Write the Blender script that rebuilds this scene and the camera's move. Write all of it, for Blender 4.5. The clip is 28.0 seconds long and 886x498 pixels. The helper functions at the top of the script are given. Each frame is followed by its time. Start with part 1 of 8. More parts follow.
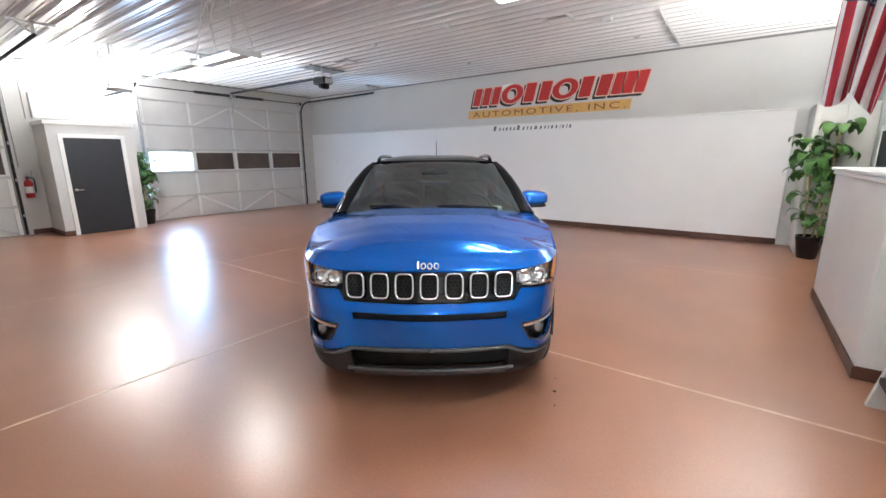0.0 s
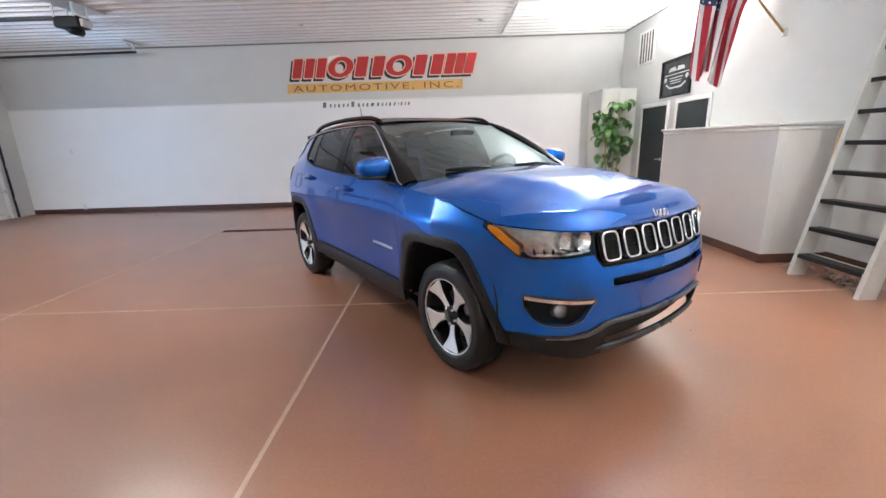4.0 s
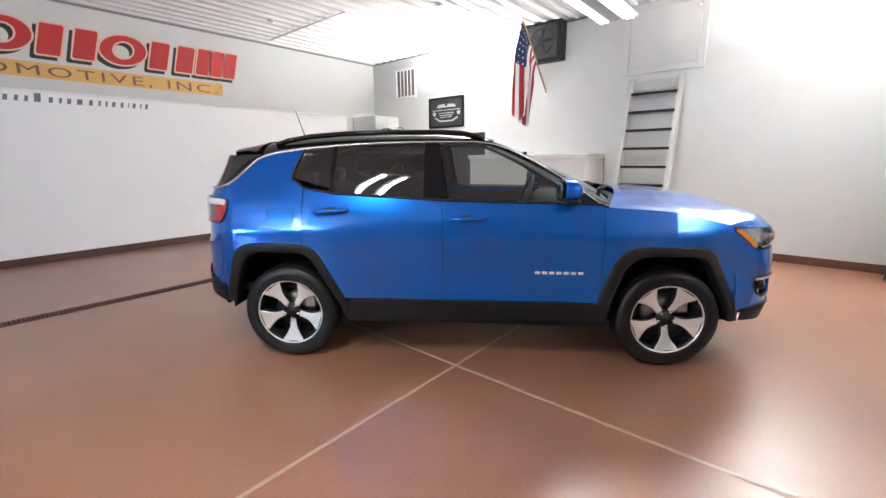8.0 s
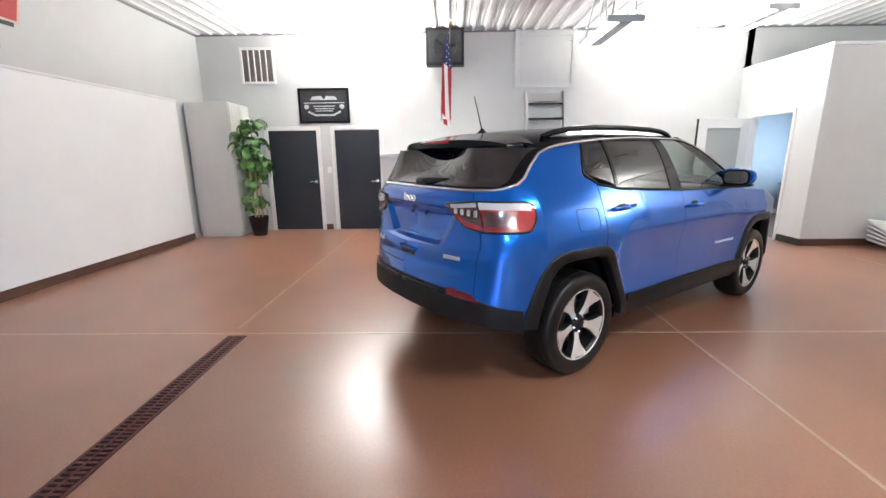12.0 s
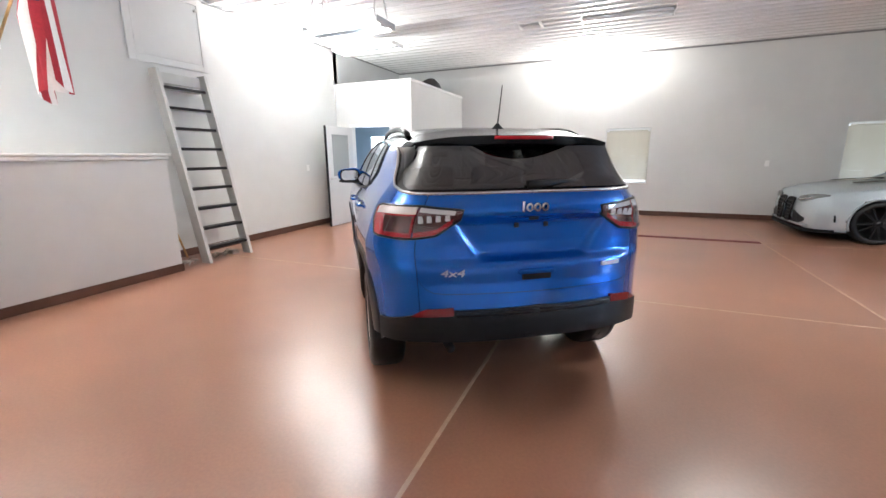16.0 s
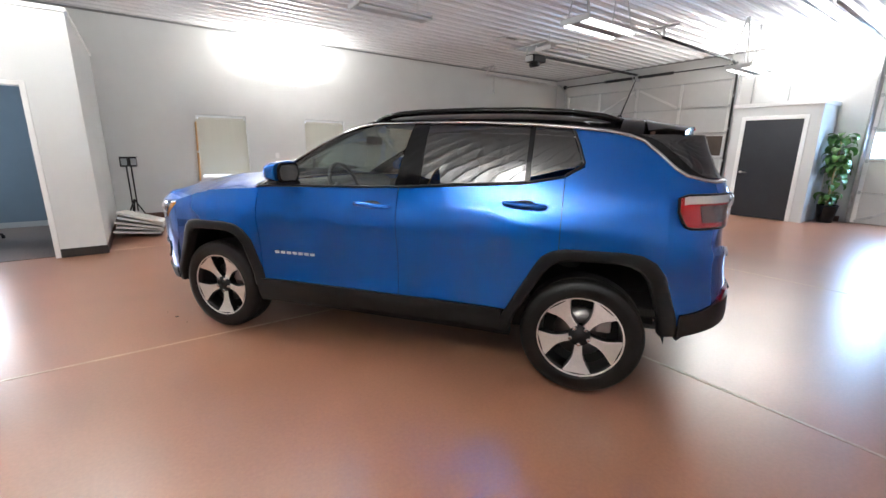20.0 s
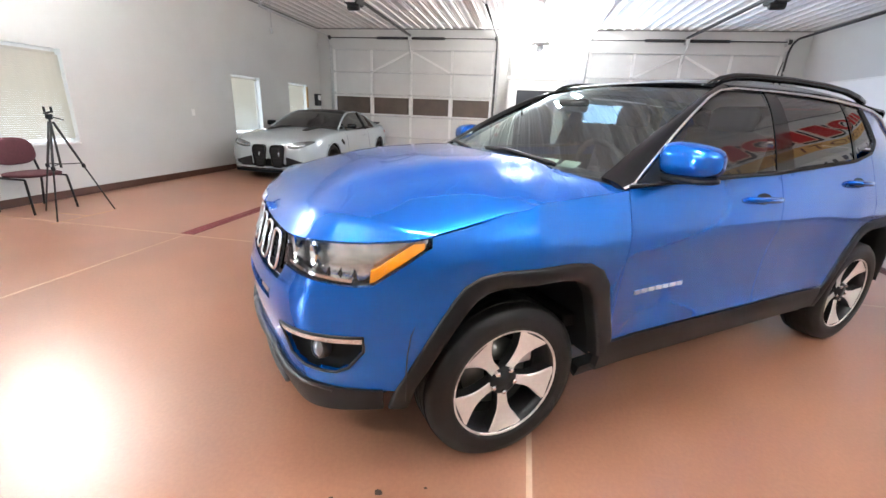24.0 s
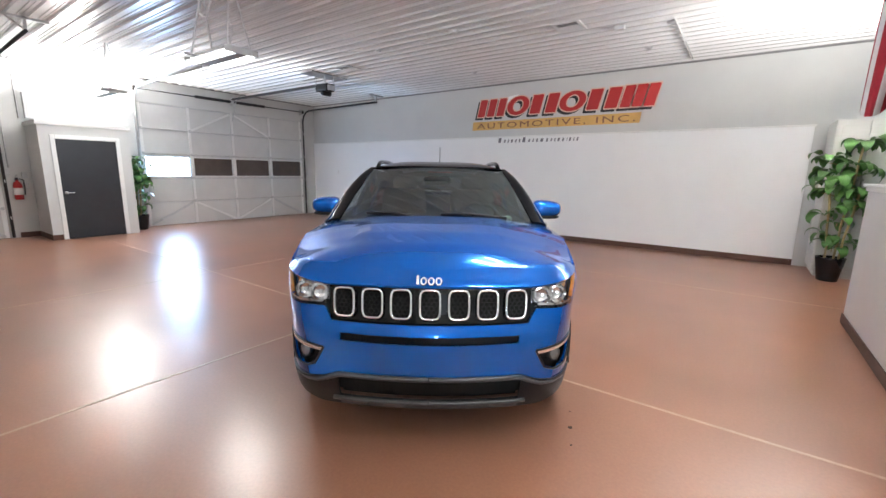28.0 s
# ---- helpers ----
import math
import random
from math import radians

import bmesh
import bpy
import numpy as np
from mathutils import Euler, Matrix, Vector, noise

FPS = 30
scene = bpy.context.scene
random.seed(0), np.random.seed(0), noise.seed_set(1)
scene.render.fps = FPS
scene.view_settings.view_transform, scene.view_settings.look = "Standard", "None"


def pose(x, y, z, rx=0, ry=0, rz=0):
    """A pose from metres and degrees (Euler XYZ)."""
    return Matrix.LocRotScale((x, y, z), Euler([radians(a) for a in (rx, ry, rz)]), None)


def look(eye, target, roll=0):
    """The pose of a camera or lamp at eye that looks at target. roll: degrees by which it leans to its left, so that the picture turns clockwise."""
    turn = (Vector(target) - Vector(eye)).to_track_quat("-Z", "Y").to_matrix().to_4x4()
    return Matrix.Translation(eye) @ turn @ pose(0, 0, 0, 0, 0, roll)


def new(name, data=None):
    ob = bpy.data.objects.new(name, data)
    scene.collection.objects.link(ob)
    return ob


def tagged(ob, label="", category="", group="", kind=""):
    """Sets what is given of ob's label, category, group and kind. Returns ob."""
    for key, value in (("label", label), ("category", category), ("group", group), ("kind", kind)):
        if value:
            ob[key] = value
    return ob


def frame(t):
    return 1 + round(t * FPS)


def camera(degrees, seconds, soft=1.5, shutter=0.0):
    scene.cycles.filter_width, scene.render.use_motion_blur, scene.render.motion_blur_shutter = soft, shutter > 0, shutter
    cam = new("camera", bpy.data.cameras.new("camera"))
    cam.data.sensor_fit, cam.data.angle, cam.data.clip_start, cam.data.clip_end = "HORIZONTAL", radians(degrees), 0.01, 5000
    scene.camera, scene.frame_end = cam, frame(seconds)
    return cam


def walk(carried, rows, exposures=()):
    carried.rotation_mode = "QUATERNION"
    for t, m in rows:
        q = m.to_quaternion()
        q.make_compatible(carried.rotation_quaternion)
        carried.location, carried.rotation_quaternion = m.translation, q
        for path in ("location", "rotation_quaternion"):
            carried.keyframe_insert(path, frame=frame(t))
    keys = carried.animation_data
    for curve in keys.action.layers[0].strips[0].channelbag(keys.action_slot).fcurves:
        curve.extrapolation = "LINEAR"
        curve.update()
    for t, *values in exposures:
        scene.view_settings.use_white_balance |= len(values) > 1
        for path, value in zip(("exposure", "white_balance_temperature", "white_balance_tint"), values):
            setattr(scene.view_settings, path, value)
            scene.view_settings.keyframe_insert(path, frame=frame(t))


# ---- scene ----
cam = camera(94.0, 28.0)
PATH = [
    (0, (0.214, 0.217, 1.595), (-0.918, 1.809, 1.163), -0.3),
    (0.5, (0.198, 0.219, 1.592), (-0.916, 1.819, 1.145), -0.2),
    (1, (0.092, 0.206, 1.554), (-0.982, 1.826, 1.083), -0.1),
    (1.5, (-0.147, 0.25, 1.508), (-1.146, 1.914, 1.027), 0.0),
    (2, (-0.549, 0.232, 1.471), (-1.427, 1.963, 0.989), -0.1),
    (2.5, (-1.002, 0.081, 1.429), (-1.718, 1.881, 0.934), -0.2),
    (3, (-1.43, 0.005, 1.384), (-1.953, 1.869, 0.882), -0.6),
    (3.5, (-1.886, -0.066, 1.357), (-2.175, 1.849, 0.856), -1.2),
    (4, (-2.374, -0.131, 1.373), (-2.378, 1.807, 0.878), -1.8),
    (4.5, (-2.82, -0.054, 1.38), (-2.543, 1.865, 0.89), -2.3),
    (6.5, (-4.427, 0.752, 1.424), (-3.244, 2.304, 0.984), -1.7),
    (7, (-4.738, 1.069, 1.415), (-3.424, 2.514, 0.984), -1.4),
    (7.5, (-5.03, 1.357, 1.413), (-3.608, 2.696, 0.984), -0.9),
    (8, (-5.343, 1.673, 1.431), (-3.854, 2.936, 1.0), -0.6),
    (8.5, (-5.571, 2.052, 1.44), (-4.017, 3.229, 0.993), -0.2),
    (9, (-5.843, 2.486, 1.443), (-4.226, 3.573, 0.991), 0.1),
    (9.5, (-6.019, 2.922, 1.426), (-4.342, 3.911, 0.969), 0.1),
    (10, (-6.175, 3.34, 1.443), (-4.426, 4.196, 0.984), 0.3),
    (10.5, (-6.37, 3.792, 1.467), (-4.553, 4.491, 1.007), 0.1),
    (11, (-6.423, 4.256, 1.436), (-4.545, 4.776, 0.984), -0.2),
    (11.5, (-6.456, 4.767, 1.433), (-4.526, 5.051, 0.989), -0.4),
    (13.5, (-5.878, 6.306, 1.395), (-4.09, 5.526, 0.952), -0.9),
    (14, (-5.535, 6.695, 1.4), (-3.909, 5.617, 0.958), -0.6),
    (14.5, (-5.181, 7.03, 1.428), (-3.751, 5.703, 0.985), -0.4),
    (15, (-4.789, 7.238, 1.425), (-3.567, 5.716, 0.988), -0.3),
    (15.5, (-4.412, 7.496, 1.431), (-3.42, 5.814, 0.996), -0.4),
    (16, (-4.008, 7.651, 1.419), (-3.256, 5.851, 0.978), -0.5),
    (16.5, (-3.541, 7.715, 1.419), (-3.064, 5.828, 0.96), -0.3),
    (17, (-3.092, 7.748, 1.43), (-2.855, 5.819, 0.958), 0.1),
    (17.5, (-2.633, 7.685, 1.406), (-2.664, 5.742, 0.932), 0.6),
    (18, (-2.153, 7.642, 1.402), (-2.466, 5.72, 0.944), 0.9),
    (18.5, (-1.73, 7.49, 1.388), (-2.296, 5.625, 0.938), 0.9),
    (19, (-1.302, 7.238, 1.393), (-2.1, 5.46, 0.944), 0.7),
    (19.5, (-0.913, 7.008, 1.408), (-1.888, 5.323, 0.949), 0.6),
    (20, (-0.602, 6.679, 1.38), (-1.729, 5.094, 0.91), 0.6),
    (20.5, (-0.313, 6.331, 1.366), (-1.589, 4.865, 0.893), 0.9),
    (22.5, (0.424, 4.67, 1.355), (-1.283, 3.792, 0.794), 2.7),
    (23, (0.473, 4.181, 1.357), (-1.303, 3.472, 0.772), 2.9),
    (23.5, (0.488, 3.67, 1.349), (-1.344, 3.147, 0.738), 2.8),
    (24, (0.474, 3.194, 1.363), (-1.397, 2.856, 0.742), 2.4),
    (24.5, (0.507, 2.76, 1.36), (-1.399, 2.675, 0.759), 2.2),
    (25, (0.479, 2.301, 1.357), (-1.433, 2.499, 0.804), 1.5),
    (25.5, (0.449, 1.867, 1.387), (-1.408, 2.41, 0.882), 1.2),
    (26, (0.385, 1.431, 1.434), (-1.339, 2.33, 0.966), 0.6),
    (26.5, (0.169, 1.119, 1.458), (-1.389, 2.293, 1.02), 0.4),
    (27, (0.035, 0.767, 1.484), (-1.333, 2.166, 1.07), 0.6),
    (27.5, (0.017, 0.528, 1.514), (-1.212, 2.058, 1.127), 0.7),
    (28, (0.014, 0.464, 1.521), (-1.126, 2.065, 1.153), 1.0),
]
EXPOSURES = [(0.0, 1.36), (1.0, 1.38), (3.0, 1.46), (7.0, 1.66), (9.0, 1.64), (11.0, 1.66), (14.0, 1.54), (16.0, 1.64), (17.0, 1.52), (18.0, 1.4), (20.0, 1.24), (23.0, 1.84), (25.0, 2.0), (26.0, 1.8), (27.0, 1.36), (28.0, 1.32)]

walk(cam, [(t, look(eye, target, roll)) for t, eye, target, roll in PATH], EXPOSURES)

# ---- world and light ----
world = bpy.data.worlds.new("outside")
world.use_nodes = True
scene.world = world
_nt = world.node_tree
_sky = _nt.nodes.new("ShaderNodeTexSky")
_sky.sky_type, _sky.sun_disc = "NISHITA", False
_sky.sun_elevation, _sky.sun_rotation = radians(35), radians(200)
_bg = _nt.nodes["Background"]
_bg.inputs["Strength"].default_value = 0.12
_nt.links.new(_sky.outputs[0], _bg.inputs[0])

# room: x west to east, y south to north
XW, XE, YS, YN, CEIL = -12.25, 1.78, -3.18, 9.88, 3.66


def lamp(name, m, power, sx, sy, colour=(1, 1, 1), spread=180):
    d = bpy.data.lights.new(name, "AREA")
    d.shape, d.size, d.size_y, d.energy, d.color, d.spread = "RECTANGLE", sx, sy, power, colour, radians(spread)
    ob = new(name, d)
    ob.matrix_world = m
    return ob


# wall uplights (under their fixtures' shades), tube lights and the bright door pane
UPLIGHTS = [  # on the wall, direction into the room
    (XE, 6.80, 2.74, (-1, 0)), (XE, 1.42, 2.74, (-1, 0)),
    (-3.33, YS, 2.70, (0, 1)), (XW, 3.62, 2.78, (1, 0)),
]
LIT_POWER = 285
for ux, uy, uz, (dx, dy) in UPLIGHTS:
    lamp("uplight_lamp", look((ux + dx * 0.13, uy + dy * 0.13, uz + 0.05), (ux + dx * 0.25, uy + dy * 0.25, uz + 1.0)) @ (pose(0, 0, 0, 0, 0, 90) if dx else Matrix()), LIT_POWER * (0.60 if dx < 0 and uy > 4 else 0.35 if dx < 0 else 0.28 if dy > 0 else 0.64), 0.8 if dy > 0 else 1.15, 0.14, (1.0, 0.985, 0.96))
TUBES = [(-5.36, 3.25, 2.82, 1), (-9.70, 3.32, 2.80, 1), (-1.05, 3.31, 2.81, 1), (0.31, 0.76, 3.28, 0)]
TUBE_POWER = 38
for tx, ty, tz, _ in TUBES:
    for side in (-1, 1):
        lamp("tube_lamp", pose(tx, ty + side * 0.14, tz - 0.035, side * 32), TUBE_POWER * (0.10 if tx > 0 else 0.24 if tx > -2 else 0.27 if tx > -7 else 0.30), 0.92, 0.06, (0.97, 1.0, 0.99))
lamp("pane_lamp", look((XW + 0.06, 5.26, 1.49), (XW + 3, 5.26, 1.49)), 30, 0.42, 1.08, (0.34, 0.60, 1.0))
# daylight from the office window, added as an area light inside the shade
lamp("office_daylight", look((2.30, YS + 0.06, 1.34), (1.6, 0, 0.9)), 40, 0.92, 1.15, (0.80, 0.90, 1.0))


# ---- materials ----
def mat(name, colour, rough=0.5, metal=0.0, noise_scale=0.0, vary=0.0, bump=0.0, bump_scale=60.0, coat=0.0, rough_vary=0.0, spec=0.5, stretch=(1, 1, 1)):
    m = bpy.data.materials.new(name)
    m.use_nodes = True
    nt = m.node_tree
    b = nt.nodes["Principled BSDF"]
    b.inputs["Base Color"].default_value = (*colour, 1)
    b.inputs["Roughness"].default_value = rough
    b.inputs["Metallic"].default_value = metal
    b.inputs["Specular IOR Level"].default_value = spec
    b.inputs["Coat Weight"].default_value = coat
    b.inputs["Coat Roughness"].default_value = 0.03
    tc = nt.nodes.new("ShaderNodeTexCoord")
    mp = nt.nodes.new("ShaderNodeMapping")
    mp.inputs["Scale"].default_value = stretch
    nt.links.new(tc.outputs["Object"], mp.inputs[0])
    if vary or rough_vary:
        n1 = nt.nodes.new("ShaderNodeTexNoise")
        n1.inputs["Scale"].default_value = noise_scale or 3.0
        n1.inputs["Detail"].default_value = 8
        n1.inputs["Roughness"].default_value = 0.65
        nt.links.new(mp.outputs[0], n1.inputs["Vector"])
        if vary:
            r = nt.nodes.new("ShaderNodeValToRGB")
            r.color_ramp.elements[0].position, r.color_ramp.elements[1].position = 0.3, 0.7
            r.color_ramp.elements[0].color = (*[c * (1 - vary) for c in colour], 1)
            r.color_ramp.elements[1].color = (*[min(1, c * (1 + vary)) for c in colour], 1)
            nt.links.new(n1.outputs[0], r.inputs[0])
            nt.links.new(r.outputs[0], b.inputs["Base Color"])
        if rough_vary:
            mr = nt.nodes.new("ShaderNodeMapRange")
            mr.inputs["To Min"].default_value, mr.inputs["To Max"].default_value = rough - rough_vary, rough + rough_vary
            nt.links.new(n1.outputs[0], mr.inputs[0])
            nt.links.new(mr.outputs[0], b.inputs["Roughness"])
    if bump:
        n2 = nt.nodes.new("ShaderNodeTexNoise")
        n2.inputs["Scale"].default_value = bump_scale
        n2.inputs["Detail"].default_value = 4
        nt.links.new(mp.outputs[0], n2.inputs["Vector"])
        bp = nt.nodes.new("ShaderNodeBump")
        bp.inputs["Strength"].default_value = bump
        bp.inputs["Distance"].default_value = 0.004
        nt.links.new(n2.outputs[0], bp.inputs["Height"])
        nt.links.new(bp.outputs[0], b.inputs["Normal"])
    return m


def glow(name, colour, strength):
    m = bpy.data.materials.new(name)
    m.use_nodes = True
    b = m.node_tree.nodes["Principled BSDF"]
    b.inputs["Base Color"].default_value = (0.8, 0.8, 0.8, 1)
    b.inputs["Emission Color"].default_value = (*colour, 1)
    b.inputs["Emission Strength"].default_value = strength
    return m


def glass(name, colour, rough=0.0, f0=0.05, sheen=(1, 1, 1)):
    """Thin pane: clear with a gloss f0 that grows at grazing angles, tinted by colour, alike from both sides."""
    m = bpy.data.materials.new(name)
    m.use_nodes = True
    nt = m.node_tree
    nt.nodes.remove(nt.nodes["Principled BSDF"])
    out = nt.nodes["Material Output"]
    tr = nt.nodes.new("ShaderNodeBsdfTransparent")
    tr.inputs[0].default_value = (*colour, 1)
    gl = nt.nodes.new("ShaderNodeBsdfGlossy")
    gl.inputs["Roughness"].default_value = rough
    gl.inputs["Color"].default_value = (*sheen, 1)
    lw = nt.nodes.new("ShaderNodeLayerWeight")
    lw.inputs["Blend"].default_value = 0.5
    pw = nt.nodes.new("ShaderNodeMath")
    pw.operation = "POWER"
    pw.inputs[1].default_value = 5.0
    ma = nt.nodes.new("ShaderNodeMath")
    ma.operation = "MULTIPLY_ADD"
    ma.inputs[1].default_value, ma.inputs[2].default_value = 1 - f0, f0
    mx = nt.nodes.new("ShaderNodeMixShader")
    nt.links.new(lw.outputs["Facing"], pw.inputs[0])
    nt.links.new(pw.outputs[0], ma.inputs[0])
    nt.links.new(ma.outputs[0], mx.inputs[0])
    nt.links.new(tr.outputs[0], mx.inputs[1])
    nt.links.new(gl.outputs[0], mx.inputs[2])
    nt.links.new(mx.outputs[0], out.inputs["Surface"])
    return m


def floor_material():
    m = mat("stained_concrete", (0.318, 0.147, 0.090), 0.29, noise_scale=0.55, vary=0.17, bump=0.012, bump_scale=9, rough_vary=0.02, spec=0.5)
    m.node_tree.nodes["Noise Texture"].inputs["Detail"].default_value = 2.5
    nt = m.node_tree
    b = nt.nodes["Principled BSDF"]
    b.inputs["IOR"].default_value = 1.9  # glossy sealer
    # fine speckle over the large mottling
    ramp = b.inputs["Base Color"].links[0].from_node
    n = nt.nodes.new("ShaderNodeTexNoise")
    n.inputs["Scale"].default_value, n.inputs["Detail"].default_value = 55, 6
    tc = nt.nodes.new("ShaderNodeTexCoord")
    nt.links.new(tc.outputs["Object"], n.inputs["Vector"])
    r2 = nt.nodes.new("ShaderNodeValToRGB")
    r2.color_ramp.elements[0].position, r2.color_ramp.elements[1].position = 0.35, 0.75
    r2.color_ramp.elements[0].color, r2.color_ramp.elements[1].color = (0.93, 0.92, 0.91, 1), (1.07, 1.07, 1.06, 1)
    nt.links.new(n.outputs[0], r2.inputs[0])
    mx = nt.nodes.new("ShaderNodeMix")
    mx.data_type, mx.blend_type = "RGBA", "MULTIPLY"
    mx.inputs[0].default_value = 1.0
    nt.links.new(ramp.outputs[0], mx.inputs[6])
    nt.links.new(r2.outputs[0], mx.inputs[7])
    nt.links.new(mx.outputs[2], b.inputs["Base Color"])
    return m


FLOOR = floor_material()
JOINT = mat("joint_sealant", (0.50, 0.36, 0.27), 0.5, vary=0.15, noise_scale=8)
WALLGREY = mat("grey_wall_paint", (0.61, 0.615, 0.605), 0.55, vary=0.03, noise_scale=1.5, bump=0.05, bump_scale=120)
WALLWHITE = mat("white_wall_panel", (0.88, 0.885, 0.89), 0.42, vary=0.02, noise_scale=1.2, bump=0.02, bump_scale=60)
TRIMWHITE = mat("white_trim_paint", (0.80, 0.80, 0.79), 0.4, vary=0.03, noise_scale=5)
CEILMAT = mat("white_ribbed_steel", (0.74, 0.74, 0.74), 0.27, vary=0.04, noise_scale=1.0, spec=0.6)
BASEBROWN = mat("brown_vinyl_base", (0.10, 0.045, 0.03), 0.45, vary=0.15, noise_scale=6)
DOORDARK = mat("charcoal_door_paint", (0.018, 0.020, 0.026), 0.45, vary=0.12, noise_scale=4, bump=0.03, bump_scale=90)
DOORWHITE = mat("white_door_paint", (0.72, 0.72, 0.71), 0.4, vary=0.03, noise_scale=3)
GDOOR = mat("white_door_steel", (0.62, 0.62, 0.61), 0.42, vary=0.05, noise_scale=2, bump=0.05, bump_scale=200)
GALV = mat("galvanised_steel", (0.55, 0.56, 0.57), 0.38, metal=0.7, vary=0.15, noise_scale=14)
DARKSTEEL = mat("dark_steel", (0.05, 0.05, 0.052), 0.45, metal=0.6, vary=0.2, noise_scale=10)
CHROME = mat("chrome", (0.80, 0.80, 0.80), 0.08, metal=1.0)
NICKEL = mat("brushed_nickel", (0.62, 0.61, 0.59), 0.28, metal=1.0)
BLACK = mat("black_plastic", (0.010, 0.010, 0.011), 0.45, spec=0.3, vary=0.2, noise_scale=20, bump=0.05, bump_scale=200)
BLACKGLOSS = mat("gloss_black", (0.005, 0.005, 0.006), 0.08, spec=0.4)
# opaque brown for every overhead door pane but the bright one
DARKPANE = mat("brown_pane", (0.10, 0.075, 0.062), 0.12, vary=0.25, noise_scale=1.5)
BRIGHTPANE = glow("daylit_pane", (0.42, 0.66, 1.0), 8.0)
SKYPANE = glow("daylit_blind", (0.72, 0.86, 1.0), 0.75)
OFFICEPANE = glow("daylit_office_shade", (0.62, 0.82, 1.0), 3.2)
BLIND = mat("blind_slats", (0.62, 0.58, 0.50), 0.5, vary=0.05, noise_scale=6)
WOOD = mat("light_wood", (0.50, 0.30, 0.12), 0.5, vary=0.25, noise_scale=4, stretch=(1, 1, 12))
RED = mat("red_enamel", (0.45, 0.02, 0.02), 0.3, vary=0.1)
TUBEGLOW = glow("lit_tube", (0.96, 1.0, 1.0), 2.6)
UPGLOW = glow("lit_lens", (1.0, 0.98, 0.95), 20.0)
TUBEOFF = mat("unlit_tube", (0.75, 0.76, 0.76), 0.3)
FIXWHITE = mat("white_fixture_enamel", (0.66, 0.67, 0.67), 0.35, vary=0.03)
LEAF = mat("glossy_leaf", (0.075, 0.185, 0.040), 0.38, vary=0.35, noise_scale=9)
CANE = mat("pale_cane", (0.40, 0.30, 0.15), 0.7, vary=0.25, noise_scale=18)
SOIL = mat("dark_soil", (0.03, 0.02, 0.015), 0.9, bump=0.6, bump_scale=60)


# ---- mesh helpers ----
def link(name, bm, material, parent=None, label="", smooth=False, m=None):
    me = bpy.data.meshes.new(name)
    bm.to_mesh(me)
    bm.free()
    for q in material if isinstance(material, (list, tuple)) else (material,):
        me.materials.append(q)
    if smooth:
        for p in me.polygons:
            p.use_smooth = True
    ob = new(name, me)
    if parent:
        ob.parent = parent
    if m is not None:
        ob.matrix_local = m
    if label:
        ob["label"] = label
    return ob


def part(name, bm, material, parent, label="", smooth=False, m=None):
    return link(name, bm, material, parent, label, smooth, m)


def thing(name, label, category, group="", kind="", m=None):
    ob = new(name)
    ob.empty_display_size = 0.1
    if m is not None:
        ob.matrix_world = m
    return tagged(ob, label, category, group, kind)


def add_box(bm, c, s, bevel=0.0, rot=None):
    """Box of size s about c, with rounded edges, into bm."""
    r = bmesh.ops.create_cube(bm, size=1.0)
    vs = r["verts"]
    bmesh.ops.scale(bm, vec=s, verts=vs)
    if bevel > 0:
        es = list({e for v in vs for e in v.link_edges})
        q = bmesh.ops.bevel(bm, geom=es, offset=min(bevel, 0.45 * min(s)), segments=2, affect="EDGES", profile=0.5)
        vs = list({v for f in q["faces"] for v in f.verts} | {v for v in vs if v.is_valid})
    if rot is not None:
        bmesh.ops.rotate(bm, cent=(0, 0, 0), matrix=rot, verts=vs)
    bmesh.ops.translate(bm, vec=c, verts=vs)
    return vs


def box(c, s, bevel=0.004, rot=None):
    bm = bmesh.new()
    add_box(bm, c, s, bevel, rot)
    return bm


def span(x0, x1, y0, y1, z0, z1, bevel=0.004):
    return box(((x0 + x1) / 2, (y0 + y1) / 2, (z0 + z1) / 2), (abs(x1 - x0), abs(y1 - y0), abs(z1 - z0)), bevel)


def add_tube(bm, pts, r, n=8, closed=False, radii=None):
    """Round tube along points, with end caps."""
    pts = [Vector(p) for p in pts]
    rings = []
    up = None
    for i, p in enumerate(pts):
        a = pts[i - 1] if (i or closed) else p
        b = pts[(i + 1) % len(pts)] if (i + 1 < len(pts) or closed) else p
        t = (b - a).normalized()
        if up is None:
            up = Vector((0, 0, 1)) if abs(t.z) < 0.9 else Vector((1, 0, 0))
        side = t.cross(up).normalized()
        up = side.cross(t).normalized()
        rr = radii[i] if radii else r
        rings.append([bm.verts.new(p + rr * (math.cos(k * math.tau / n) * side + math.sin(k * math.tau / n) * up)) for k in range(n)])
    pairs = list(zip(rings, rings[1:])) + ([(rings[-1], rings[0])] if closed else [])
    for A, B in pairs:
        for k in range(n):
            bm.faces.new((A[k], A[(k + 1) % n], B[(k + 1) % n], B[k]))
    if not closed:
        bm.faces.new(rings[0][::-1])
        bm.faces.new(rings[-1])
    return bm


def tube(pts, r, n=8, closed=False, radii=None):
    return add_tube(bmesh.new(), pts, r, n, closed, radii)


def add_lathe(bm, prof, n=32, m=None):
    """Surface of revolution about z of (radius, z) points."""
    rings = []
    for r, z in prof:
        rings.append([bm.verts.new((m or Matrix()) @ Vector((r * math.cos(k * math.tau / n), r * math.sin(k * math.tau / n), z))) for k in range(n)])
    for A, B in zip(rings, rings[1:]):
        for k in range(n):
            bm.faces.new((A[k], A[(k + 1) % n], B[(k + 1) % n], B[k]))
    return bm


def lathe(prof, n=32, m=None):
    return add_lathe(bmesh.new(), prof, n, m)


